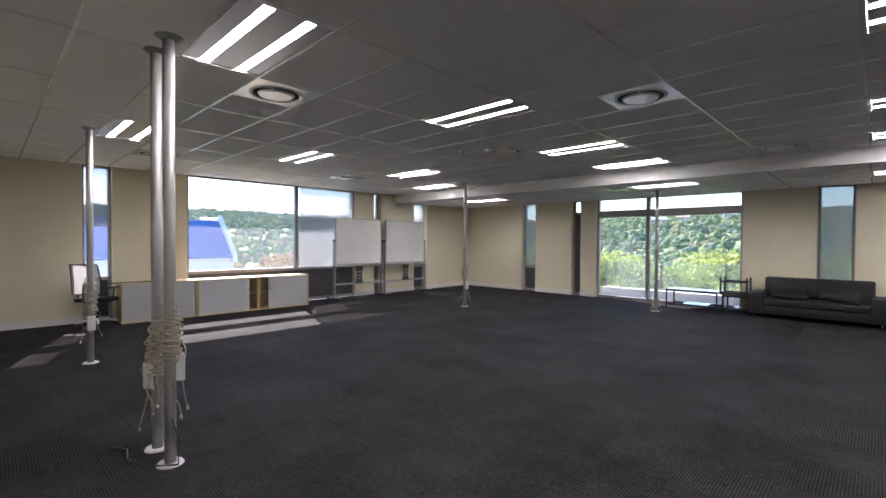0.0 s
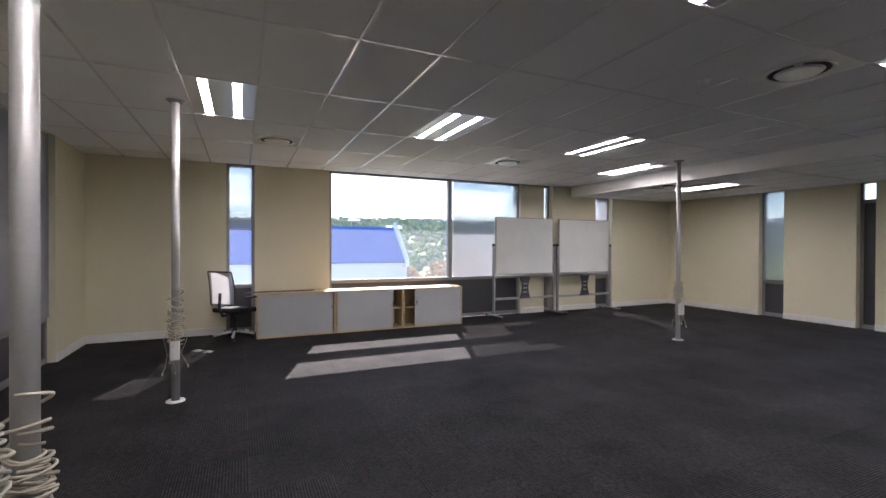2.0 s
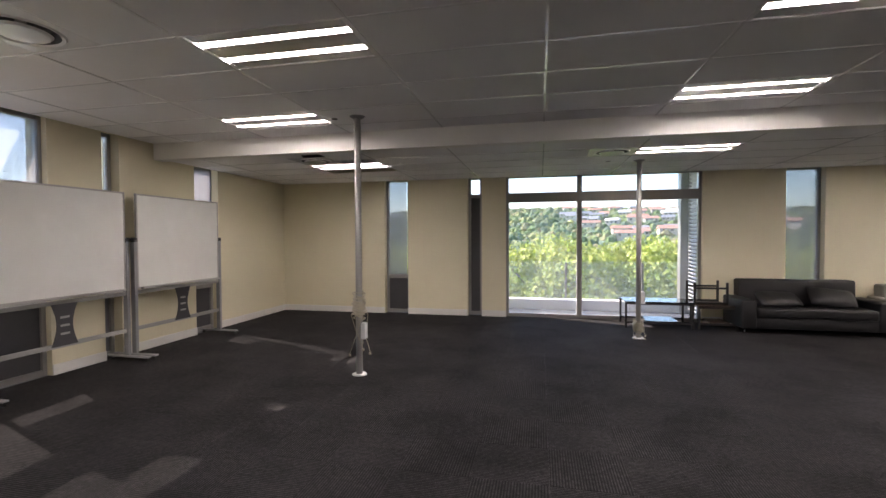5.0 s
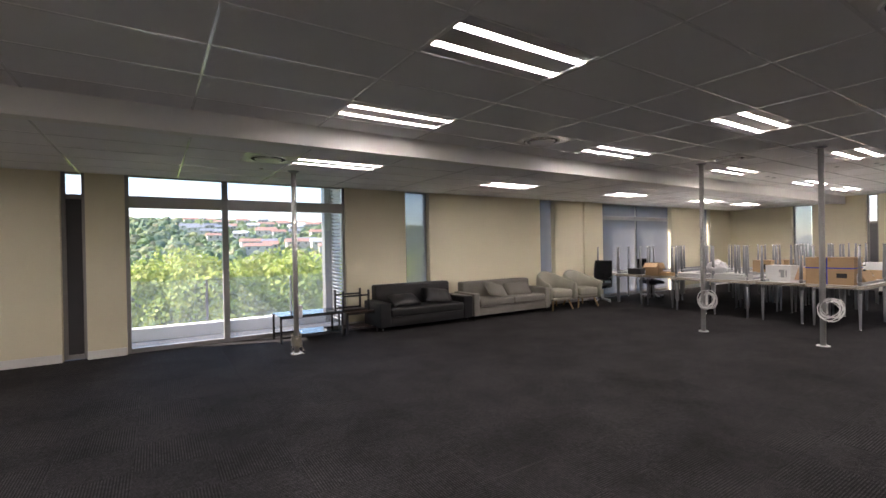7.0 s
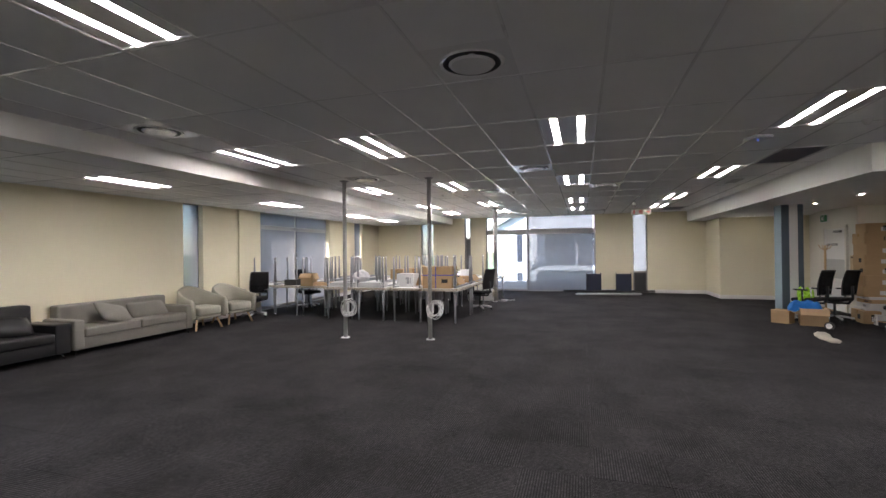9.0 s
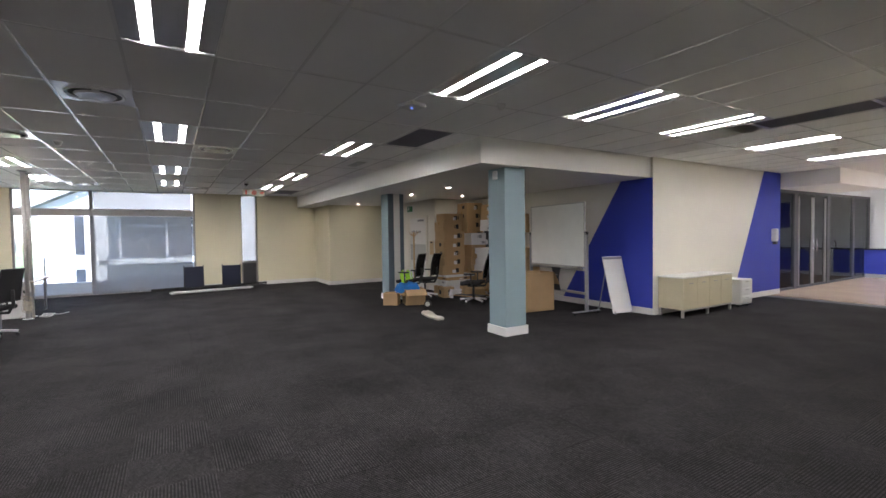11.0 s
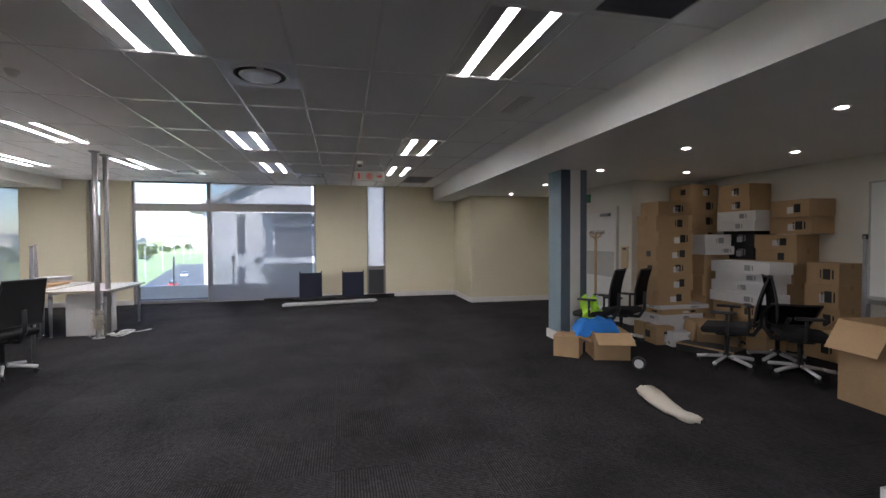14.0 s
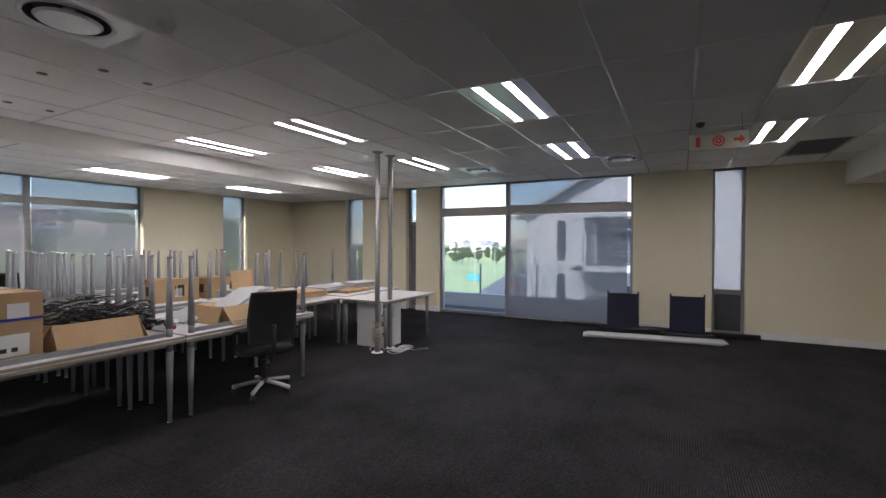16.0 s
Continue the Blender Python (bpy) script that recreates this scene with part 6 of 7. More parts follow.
# ---- kitchen beyond the corridor ----
KY = -14.45
wall("wall_kitchen_back", "x", KY - 0.02, -0.2, -3.2, 6.5, 3.1, [], M_KITWALL, "white kitchen back wall")
wall("wall_kitchen_west", "y", -3.2, -0.2, -14.8, -7.25, 3.1, [], M_KITWALL, "white kitchen side wall")
wall("wall_meeting_east", "y", 6.5, 0.2, -14.8, -2.9, 3.1, [], M_KITWALL, "white room wall behind the glass partition")
wall("wall_lobby_north", "x", -7.25, -0.2, -3.2, -1.2, 3.1, [], M_KITWALL, "white kitchen wall")
solid("ceiling_kitchen", cubes((-3.2, -14.8, ZC, 6.5, -7.3, ZC + 0.03)), M_PLASTER, "plain white kitchen ceiling", "ceiling", kind="structure")
solid("bulkhead_kitchen", cubes((1.72, -11.0, 2.55, 3.10, -7.76, ZC - 0.002)), M_PLASTER, "white boxed bulkhead over the glass doors", "bulkhead", kind="structure")
solid("ceiling_meeting", cubes((3.03, -7.75, ZC, 6.5, -2.9, ZC + 0.03)), M_PLASTER, "plain white ceiling", "ceiling", kind="structure")
solid("floor_meeting", cubes((3.03, -7.3, -0.011, 6.5, -2.9, 0.0)), M_WOODFLOOR, "pale laminate floor behind the glass partition", "floor", kind="structure")
gp = thing("glass_partition", "dark framed glass partition with a double door", "partition", kind="structure")
for y, half in ((-7.80, 0.03), (-9.05, 0.10), (-11.15, 0.10), (-13.05, 0.06), (-14.40, 0.03)):
    part("post", cubes((3.00, y - half, 0, 3.08, y + half, 2.53)), M_PANEL, gp, "charcoal post")
part("head_rail", cubes((3.00, -14.43, 2.47, 3.08, -7.77, 2.549)), M_PANEL, gp)
part("floor_rail", cubes((3.01, -14.43, 0, 3.07, -7.77, 0.06)), M_PANEL, gp)
for a, b in ((-8.945, -7.835), (-11.045, -9.155), (-12.985, -11.255), (-14.365, -13.115)):
    g = part("pane", cubes((3.035, a, 0.061, 3.045, b, 2.469)), M_PARTGLASS, gp, "clear glass pane")
    g.visible_shadow = False
for y in (-9.25, -10.08, -10.16, -10.95):
    part("door_stile", cubes((3.005, y - 0.035, 0.062, 3.034, y + 0.035, 2.40)), M_ALU, gp, "grey aluminium door stile")
for y in (-10.02, -10.22):
    bm = bmesh.new()
    tube(bm, [(3.0, y, 0.95), (2.95, y, 0.97), (2.95, y, 1.25), (3.0, y, 1.27)], 0.013, 8)
    part("pull_handle", bm, M_CHROME, gp, "chrome pull handle", True)
kc = thing("kitchen_units", "royal blue kitchen base units with drawers", "kitchen unit")
part("plinth", cubes((-0.6, KY + 0.04, 0, 2.98, KY + 0.50, 0.12)), M_WHITEPL, kc)
for a, b, n in ((2.32, 2.98, 1), (0.92, 1.68, 3), (0.24, 0.91, 1), (-0.6, 0.23, 1)):
    part("carcass", cubes((a, KY, 0.12, b, KY + 0.56, 0.868)), M_BLUE, kc)
    for k in range(n):
        h = 0.742 / n
        part("door" if n == 1 else "drawer_front", cubes((a + 0.004, KY + 0.5605, 0.123 + k * h, b - 0.004, KY + 0.58, 0.119 + (k + 1) * h), bevel=0.002, seg=1), M_BLUE, kc)
solid("worktop", cubes((-0.6, KY, 0.87, 2.98, KY + 0.62, 0.905), bevel=0.003, seg=1), M_COUNTER, "black stone kitchen worktop", "worktop")
dw = thing("dishwasher", "white freestanding dishwasher under the worktop", "dishwasher", pose(2.0, KY + 0.36, 0))
part("body", cubes((-0.3, -0.3, 0.0, 0.3, 0.28, 0.862), bevel=0.005, seg=1), M_WHITEPL, dw)
part("door", cubes((-0.295, 0.2805, 0.10, 0.295, 0.31, 0.74), bevel=0.004, seg=1), M_WHITEPL, dw)
part("control_panel", cubes((-0.295, 0.2805, 0.745, 0.295, 0.31, 0.855), bevel=0.004, seg=1), M_WHITEPL, dw)
part("handle", cubes((-0.05, 0.3105, 0.77, 0.08, 0.316, 0.79)), M_SILVER, dw)
part("display", cubes((0.2, 0.3105, 0.80, 0.26, 0.313, 0.825)), M_BLACKPL, dw)
bm = bmesh.new()
tube(bm, [(2.25, KY + 0.14, 0.905), (2.25, KY + 0.14, 1.12), (2.25, KY + 0.18, 1.18), (2.25, KY + 0.27, 1.19), (2.25, KY + 0.30, 1.14)], 0.012, 8)
solid("kitchen_tap", bm, M_CHROME, "chrome swan-neck kitchen tap", "tap", smooth=True)
wc = thing("wall_cabinet", "royal blue kitchen wall cabinet", "cabinet", pose(0.55, KY + 0.17, 1.62))
part("body", cubes((-0.32, -0.18, 0, 0.32, 0.16, 0.9)), M_BLUE, wc)
part("door", cubes((-0.316, 0.1605, 0.004, 0.316, 0.18, 0.896), bevel=0.002, seg=1), M_BLUE, wc)
hn = thing("wall_notice", "white paper notices taped to the kitchen wall", "notice", pose(1.28, KY - 0.018, 1.35))
part("sheet", cubes((-0.11, 0, -0.14, 0.11, 0.002, 0.14)), M_WHITEPL, hn)
for k in range(5):
    part("text_line", cubes((-0.08, 0.0022, 0.08 - k * 0.045, 0.07, 0.003, 0.092 - k * 0.045)), M_SILVER, hn)
vt = thing("wall_vent", "white louvred air vent on the kitchen wall", "air vent", pose(1.75, KY - 0.02, 2.35))
part("frame", cubes((-0.3, 0, -0.12, 0.3, 0.02, 0.12), bevel=0.004, seg=1), M_WHITEPL, vt)
for k in range(5):
    part("slat", cubes((-0.27, 0.0205, -0.095 + k * 0.04, 0.27, 0.028, -0.075 + k * 0.04)), M_SILVER, vt)
# light panels added only to brighten the kitchen and the glazed room
kl = thing("kitchen_ceiling_light", "flat light panel added to brighten the rooms beyond the corridor", "ceiling light", pose(-0.7, -10.4, ZC))
part("frame", cubes((-0.6, -0.3, -0.03, 0.6, 0.3, -0.001)), M_TBAR, kl)
part("diffuser", cubes((-0.57, -0.27, -0.034, 0.57, 0.27, -0.0305)), M_KITFILL, kl, "glowing white panel")
copy_thing(kl, pose(4.7, -9.5, ZC))
copy_thing(kl, pose(4.7, -12.5, ZC))
copy_thing(kl, pose(-0.7, -13.0, ZC))
cs2 = thing("wall_cupboard_white", "white storage cupboard behind the glass partition", "cupboard", pose(5.2, -9.0, 0))
part("body", cubes((-0.4, -1.6, 0, 0.4, 1.6, 0.85), bevel=0.004, seg=1), M_WHITEPL, cs2)
for k in range(4):
    part("door", cubes((-0.42, -1.59 + 0.8 * k, 0.05, -0.4005, -0.81 + 0.8 * k, 0.83), bevel=0.003, seg=1), M_WHITEPL, cs2)


# ---- outside ----
GZ = -8.5
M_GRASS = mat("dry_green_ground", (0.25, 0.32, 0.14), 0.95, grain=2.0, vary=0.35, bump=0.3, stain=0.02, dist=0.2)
M_ROAD = mat("asphalt_road", (0.09, 0.09, 0.10), 0.9, grain=6, vary=0.12, bump=0.1, stain=0.1)
M_ROOF = mat("slate_blue_roof_sheet", (0.02, 0.11, 0.36), 0.85, grain=3, spec=0.1, vary=0.08, bump=0.05, stain=0.3)
M_PAINTW = mat("white_house_render", (0.60, 0.60, 0.63), 0.8, grain=10, vary=0.06, bump=0.1, stain=0.3)
M_CREAMHOUSE = mat("cream_house_render", (0.50, 0.47, 0.42), 0.85, grain=10, vary=0.08, bump=0.1, stain=0.3)
M_TERRA = mat("terracotta_roof_tiles", (0.40, 0.22, 0.17), 0.8, grain=4, vary=0.2, bump=0.2, stain=0.3)
M_BARK = mat("grey_brown_bark", (0.12, 0.09, 0.06), 0.9, grain=14, vary=0.3, bump=0.5, dist=0.03)
M_LEAF = leafy("lime_green_leaves", ((0.22, 0.31, 0.05), (0.38, 0.45, 0.09), (0.54, 0.54, 0.14), (0.30, 0.38, 0.08)))
M_LEAFDARK = leafy("dark_green_leaves", ((0.06, 0.10, 0.04), (0.11, 0.16, 0.06), (0.18, 0.21, 0.09)))
M_LEAFRUST = leafy("rusty_leaves", ((0.25, 0.14, 0.06), (0.34, 0.20, 0.08), (0.22, 0.20, 0.08)))
# woods greens are lightened, so the haze of distance sits in the colour
M_WOODS = leafy("hazed_distant_woods", ((0.13, 0.20, 0.11), (0.22, 0.30, 0.13), (0.34, 0.36, 0.17), (0.17, 0.25, 0.18), (0.38, 0.33, 0.18)), 0.95)
M_PLASTERGREY = mat("grey_concrete", (0.30, 0.31, 0.33), 0.85, grain=12, vary=0.15, bump=0.2, stain=0.6)
# the deep shade on the balcony floors is put into this colour
M_DECKSHADE = mat("shade_darkened_balcony_tiles", (0.07, 0.075, 0.09), 0.7, grain=12, vary=0.15, bump=0.1, stain=0.6)
M_DARKWIN = mat("dark_window_glass", (0.03, 0.035, 0.05), 0.1, grain=5, vary=0.1, bump=0)

bm = bmesh.new()
v = [bm.verts.new(p) for p in ((-3000, -3000, GZ), (3000, -3000, GZ), (3000, 3000, GZ), (-3000, 3000, GZ))]
bm.faces.new(v)
solid("ground", bm, M_GRASS, "green ground reaching to the horizon", "ground", kind="structure")
# lower storeys of the building itself
solid("building_base", cubes((WX - WT, -15.0, GZ, EX + WT, NY + WT, -0.31)), M_PAINTW, "white lower storeys of the office building", "building", kind="structure")

# balconies with kerb, post and louvre screens
solid("balcony_north", cubes((-5.6, NY + WT, -0.3, -0.9, 14.75, -0.06)), M_DECKSHADE, "tiled balcony slab outside the sliding door, colour darkened for shade", "balcony", kind="structure")
solid("balcony_kerb", cubes((-5.6, 14.45, -0.06, -0.9, 14.75, 0.16)), M_PAINTW, "white kerb along the balcony edge", "kerb", kind="structure")
bal = thing("balustrade", "glass balustrade with slim posts on the balcony", "balustrade", kind="structure")
for x in (-5.5, -3.9, -2.3, -1.0):
    part("post", cubes((x - 0.02, 14.62, 0.17, x + 0.02, 14.66, 0.98)), M_ALU, bal)
g = part("pane", cubes((-5.5, 14.635, 0.2, -1.0, 14.645, 1.0)), M_GLASS, bal)
g.visible_shadow = False


solid("balcony_east", cubes((EX + WT, 3.4, -0.3, 15.2, 9.4, -0.06)), M_DECKSHADE, "tiled balcony slab outside the glazed door, colour darkened for shade", "balcony", kind="structure")
solid("balcony_kerb_east", cubes((14.95, 3.4, -0.06, 15.2, 9.4, 0.27)), M_PAINTW, "white kerb along the balcony edge", "kerb", kind="structure")
bae = thing("balustrade_east", "frameless glass balustrade on the balcony", "balustrade", kind="structure")
for y in (3.5, 5.0, 6.5, 8.0, 9.3):
    part("post", cubes((15.05, y - 0.02, 0.27, 15.09, y + 0.02, 1.05)), M_ALU, bae)
g = part("pane", cubes((15.065, 3.5, 0.30, 15.075, 9.3, 1.12)), M_GLASS, bae)
g.visible_shadow = False


def louvre(x, y0, y1, z0, z1, label):
    s = thing("louvre_screen", label, "louvre screen", kind="structure")
    part("frame", cubes((x - 0.03, y0, z0, x + 0.03, y0 + 0.06, z1), (x - 0.03, y1 - 0.06, z0, x + 0.03, y1, z1)), M_ALU, s)
    n = int((z1 - z0) / 0.075)
    for k in range(n):
        bm = cubes((-0.04, y0 + 0.06, -0.006, 0.04, y1 - 0.06, 0.006))
        bm.transform(Matrix.Translation((x, 0, z0 + 0.04 + k * 0.075)) @ Matrix.Rotation(radians(35), 4, 'Y'))
        part("slat", bm, M_PAINTW, s)


louvre(-1.45, 13.45, 14.4, 0.0, 2.95, "white slatted louvre screen beside the balcony")
solid("balcony_post", cubes((-1.62, 14.4, -0.06, -1.30, 14.6, 3.1)), M_ALU, "grey balcony post", "post", kind="structure")
solid("balcony_roof", cubes((-5.9, NY + WT, 3.0, -0.6, 14.9, 3.2)), M_PAINTW, "white balcony roof slab", "roof", kind="structure")
# unseen beam added high outside the west window to split its sun patch
solid("sunshade_beam", cubes((-11.75, 1.0, 3.34, -11.70, 8.6, 3.70)), M_PAINTW, "unseen white beam added outside to shade a band of the sun patch", "sunshade", kind="structure")
solid("sunshade_arm", cubes((-11.70, 8.45, 3.5, WX - WT, 8.6, 3.7), (-11.70, 1.0, 3.5, WX - WT, 1.15, 3.7)), M_PAINTW, "unseen white arms added to carry the shade beam", "sunshade", kind="structure")


# trees: tapered trunk, limbs and a crown of many leaf clumps
def crown_mesh(seed, n, rx, rz, leaf, material, name="crown"):
    rng = np.random.default_rng(seed)
    blobs = [(rng.uniform(-0.55, 0.55) * rx, rng.uniform(-0.55, 0.55) * rx, rng.uniform(-0.5, 0.6) * rz, rng.uniform(0.32, 0.55)) for _ in range(14)]
    vs, fs = [], []
    for k in range(n):
        bx, by, bz, br = blobs[k % len(blobs)]
        d = rng.normal(size=3)
        d /= np.linalg.norm(d)
        r = br * (0.75 + 0.35 * rng.random())
        c = np.array((bx, by, bz)) + d * np.array((r * rx, r * rx, r * rz * 0.8))
        a = rng.normal(size=3)
        a /= np.linalg.norm(a)
        b = np.cross(a, d + 0.4 * rng.normal(size=3))
        b /= np.linalg.norm(b) + 1e-6
        s = leaf * (0.6 + 0.8 * rng.random())
        i = len(vs)
        vs += [tuple(c - a * s), tuple(c + b * s * 0.6), tuple(c + a * s), tuple(c - b * s * 0.6)]
        fs.append((i, i + 1, i + 2, i + 3))
    me = bpy.data.meshes.new(name)
    me.from_pydata(vs, [], fs)
    me.materials.append(material)
    return me


def trunk_mesh(seed, h, r, spread):
    rng = random.Random(seed)
    bm = bmesh.new()
    lean = [(0.3 * rng.uniform(-1, 1) * k, 0.3 * rng.uniform(-1, 1) * k) for k in range(5)]
    top = None
    for k in range(4):
        z0, z1 = h * k / 4, h * (k + 1) / 4
        tube(bm, [(lean[k][0], lean[k][1], z0), (lean[k + 1][0], lean[k + 1][1], z1)], r * (1 - 0.2 * k), 8)
    for k in range(6):
        a = rng.uniform(0, 6.28)
        z0 = h * rng.uniform(0.5, 0.95)
        tube(bm, [(lean[3][0] * z0 / h, lean[3][1] * z0 / h, z0), (spread * 0.5 * math.cos(a), spread * 0.5 * math.sin(a), z0 + spread * 0.4), (spread * math.cos(a), spread * math.sin(a), z0 + spread * 0.9)], r * 0.35, 6)
    return done("trunk", bm, M_BARK)


def tree_kind(seed, n, rx, rz, leaf, material, h):
    return crown_mesh(seed, n, rx, rz, leaf, material), trunk_mesh(seed, h, 0.22, rx * 0.6), h


KINDS = [tree_kind(1, 18000, 4.2, 4.6, 0.12, M_LEAF, 6.0), tree_kind(2, 18000, 4.0, 4.2, 0.12, M_LEAF, 6.0), tree_kind(3, 5500, 3.8, 4.0, 0.22, M_LEAFDARK, 5.5), tree_kind(4, 6000, 2.0, 2.0, 0.09, M_LEAFRUST, 2.4)]


def tree(x, y, kind, s, label, group):
    crown, trunk, h = KINDS[kind]
    t = thing("tree", label, "tree", pose(x, y, GZ, 0, 0, random.uniform(0, 360)) @ Matrix.Scale(s, 4), group)
    a = new("trunk", trunk)
    a.parent = t
    b = new("crown", crown)
    b.parent = t
    b.location = (0, 0, h)
    return t


rt = random.Random(5)
for k in range(26):
    x = -46 + k * 3.5 + rt.uniform(-1, 1)
    tree(x, 33 + rt.uniform(-3, 3) + 0.05 * abs(x), rt.choice((0, 1)), rt.uniform(0.92, 1.08), "lime-green leafy tree in a dense row below the window", "row of green trees")
for k in range(22):
    x = -60 + k * 6 + rt.uniform(-2, 2)
    tree(x, 48 + rt.uniform(-4, 4), rt.choice((0, 1, 2)), rt.uniform(0.85, 1.0), "green leafy tree behind the first row", "row of green trees")
tree(-1.2, 22, 3, 1.35, "small rust-coloured tree close to the balcony", "")
for x, y, s in ((-33, 16.5, 0.95), (-40, 22, 1.0), (-46, 19, 0.9), (-52, 30, 1.0)):
    tree(x, y, 3, s * 2.1, "autumn-tinted leafy tree behind the blue-roofed house", "trees by the house")

# wooded hills: terrain ring sector with clumps of trees, kind stuff
def hill_height(x, y):
    d = math.hypot(x, y)
    f = min(1, max(0, (d - 90) / 620))
    ang = math.atan2(y, x)
    if math.cos(ang) > 0.35 and ang < 0.9:
        f *= 0.12
    return GZ + f * f * (3 - 2 * f) * (41 + 6 * noise.noise((x * 0.003, y * 0.003, 0)) + 3 * math.sin(ang * 5))


bm = bmesh.new()
NA, ND = 90, 18
ring_v = []
for j in range(ND + 1):
    d = 85 + (900 - 85) * (j / ND) ** 1.3
    row = []
    for i in range(NA + 1):
        a = radians(-15 + 250 * i / NA)
        x, y = d * math.cos(a), d * math.sin(a)
        row.append(bm.verts.new((x, y, hill_height(x, y) - (0.02 if j else 0.4))))
    ring_v.append(row)
for u, w in zip(ring_v, ring_v[1:]):
    for i in range(NA):
        bm.faces.new((u[i], u[i + 1], w[i + 1], w[i]))
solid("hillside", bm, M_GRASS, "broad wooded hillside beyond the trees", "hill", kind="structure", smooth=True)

rng_np = np.random.default_rng(11)
vs, fs = [], []
for k in range(19000):
    a = radians(rng_np.uniform(33, 230))
    d = 150 + 590 * rng_np.random() ** 0.7
    x, y = d * math.cos(a), d * math.sin(a)
    z = hill_height(x, y) - 0.4
    r = rng_np.uniform(1.4, 3.0) * (0.7 + d / 750)
    h = r * rng_np.uniform(0.9, 1.7)
    i, m, turn = len(vs), 6, rng_np.random() * 6.28
    jit = rng_np.uniform(0.78, 1.2, (3, m))
    for lev, (rr, hh) in enumerate(((0.8, 0.05), (1.0, 0.5), (0.62, 0.88))):
        for q in range(m):
            t = math.tau * q / m + turn
            vs.append((x + r * rr * jit[lev, q] * math.cos(t), y + r * rr * jit[lev, q] * math.sin(t), z + h * hh * jit[2 - lev, q]))
    vs.append((x, y, z + h * 1.08))
    for lev in range(2):
        for q in range(m):
            u, w = i + lev * m + q, i + lev * m + (q + 1) % m
            fs.append((u, w, w + m, u + m))
    for q in range(m):
        fs.append((i + 2 * m + q, i + 2 * m + (q + 1) % m, i + 3 * m))
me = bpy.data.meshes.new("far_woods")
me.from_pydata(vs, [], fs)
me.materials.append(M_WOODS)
tagged(new("far_woods", me), "distant wooded hillside of mixed green trees, colours lightened for haze", "woods", kind="stuff")


def far_house(x, y, z, rz, w, d, h, roof, label="small far house among the trees"):
    c = thing("far_house", label, "house", pose(x, y, z, 0, 0, rz), "far houses")
    part("wall", cubes((-w / 2, -d / 2, -3, w / 2, d / 2, h)), M_CREAMHOUSE, c)
    bm = bmesh.new()
    o = 0.5
    e = [bm.verts.new(p) for p in ((-w / 2 - o, -d / 2 - o, h), (w / 2 + o, -d / 2 - o, h), (w / 2 + o, d / 2 + o, h), (-w / 2 - o, d / 2 + o, h), (-w / 2 - o, 0, h + d * 0.32), (w / 2 + o, 0, h + d * 0.32))]
    for f in ((0, 1, 5, 4), (2, 3, 4, 5), (0, 4, 3), (1, 2, 5), (3, 2, 1, 0)):
        bm.faces.new([e[q] for q in f])
    part("roof", bm, roof, c)
    for q in range(3):
        part("window", cubes((-w / 2 + w * (q + 0.5) / 3 - 0.6, -d / 2 - 0.06, h * 0.35, -w / 2 + w * (q + 0.5) / 3 + 0.6, -d / 2 - 0.01, h * 0.75)), M_DARKWIN, c)
    return c


for k in range(110):
    a = radians(rt.choice((rt.uniform(60, 215), rt.uniform(66, 88))))
    d = rt.uniform(240, 660)
    x, y = d * math.cos(a), d * math.sin(a)
    far_house(x, y, hill_height(x, y) + 2.5, math.degrees(a) - 90 + rt.uniform(-20, 20), rt.uniform(7, 15), rt.uniform(5, 7), rt.uniform(2.0, 3.2), rt.choice((M_TERRA, M_TERRA, M_PAINTW, M_SILVER)))

# near house to the west: blue roof, white wall, gable parapet
nh = thing("blue_roofed_house", "white house with a broad blue sheet roof", "house")
part("wall", cubes((-41.4, -22, GZ, -36, 14.9, 0.2)), M_PAINTW, nh, "white rendered wall")
bm = bmesh.new()
poly(bm, [(-35.6, -22, 0.15), (-35.6, 14.6, 0.15), (-38.7, 14.6, 3.0), (-38.7, -22, 3.0)], (0, 0, 0.12))
part("roof", bm, M_ROOF, nh, "blue profiled sheet roof slope")
bm = bmesh.new()
poly(bm, [(-41.8, -22, 0.15), (-38.7, -22, 3.0), (-38.7, 14.6, 3.0), (-41.8, 14.6, 0.15)], (0, 0, 0.12))
part("roof", bm, M_ROOF, nh)
bm = bmesh.new()
poly(bm, [(-35.4, 14.6, -0.2), (-35.4, 14.6, 0.45), (-38.7, 14.6, 3.55), (-42.0, 14.6, 0.45), (-42.0, 14.6, -0.2)], (0, 0.3, 0))
part("gable_parapet", bm, M_PAINTW, nh, "white gable parapet")
for k in range(63):
    y = -22 + k * 0.58
    bm = bmesh.new()
    tube(bm, [(-35.65, y, 0.30), (-38.65, y, 3.10)], 0.012, 4)
    part("roof_rib", bm, M_ROOF, nh)
for y in (-3, 2, 7.5):
    part("window", cubes((-36.0, y - 0.6, -3.4, -35.94, y + 0.6, -1.6)), M_DARKWIN, nh)

# east neighbour: white gabled block with a deep balcony
eb = thing("white_gabled_building", "white gabled office block with a recessed balcony", "building")
BX = 28.0
bm = bmesh.new()
poly(bm, [(BX, 10.8, GZ), (BX, 10.8, 3.1), (BX, 4.2, 6.6), (BX, -2.4, 3.1), (BX, -2.4, GZ)], (0.4, 0, 0))
part("gable_wall", bm, M_PAINTW, eb, "white gable wall")
part("body", cubes((BX + 0.4, -2.2, GZ, BX + 20, 10.2, 2.8)), M_PAINTW, eb)
bm = bmesh.new()
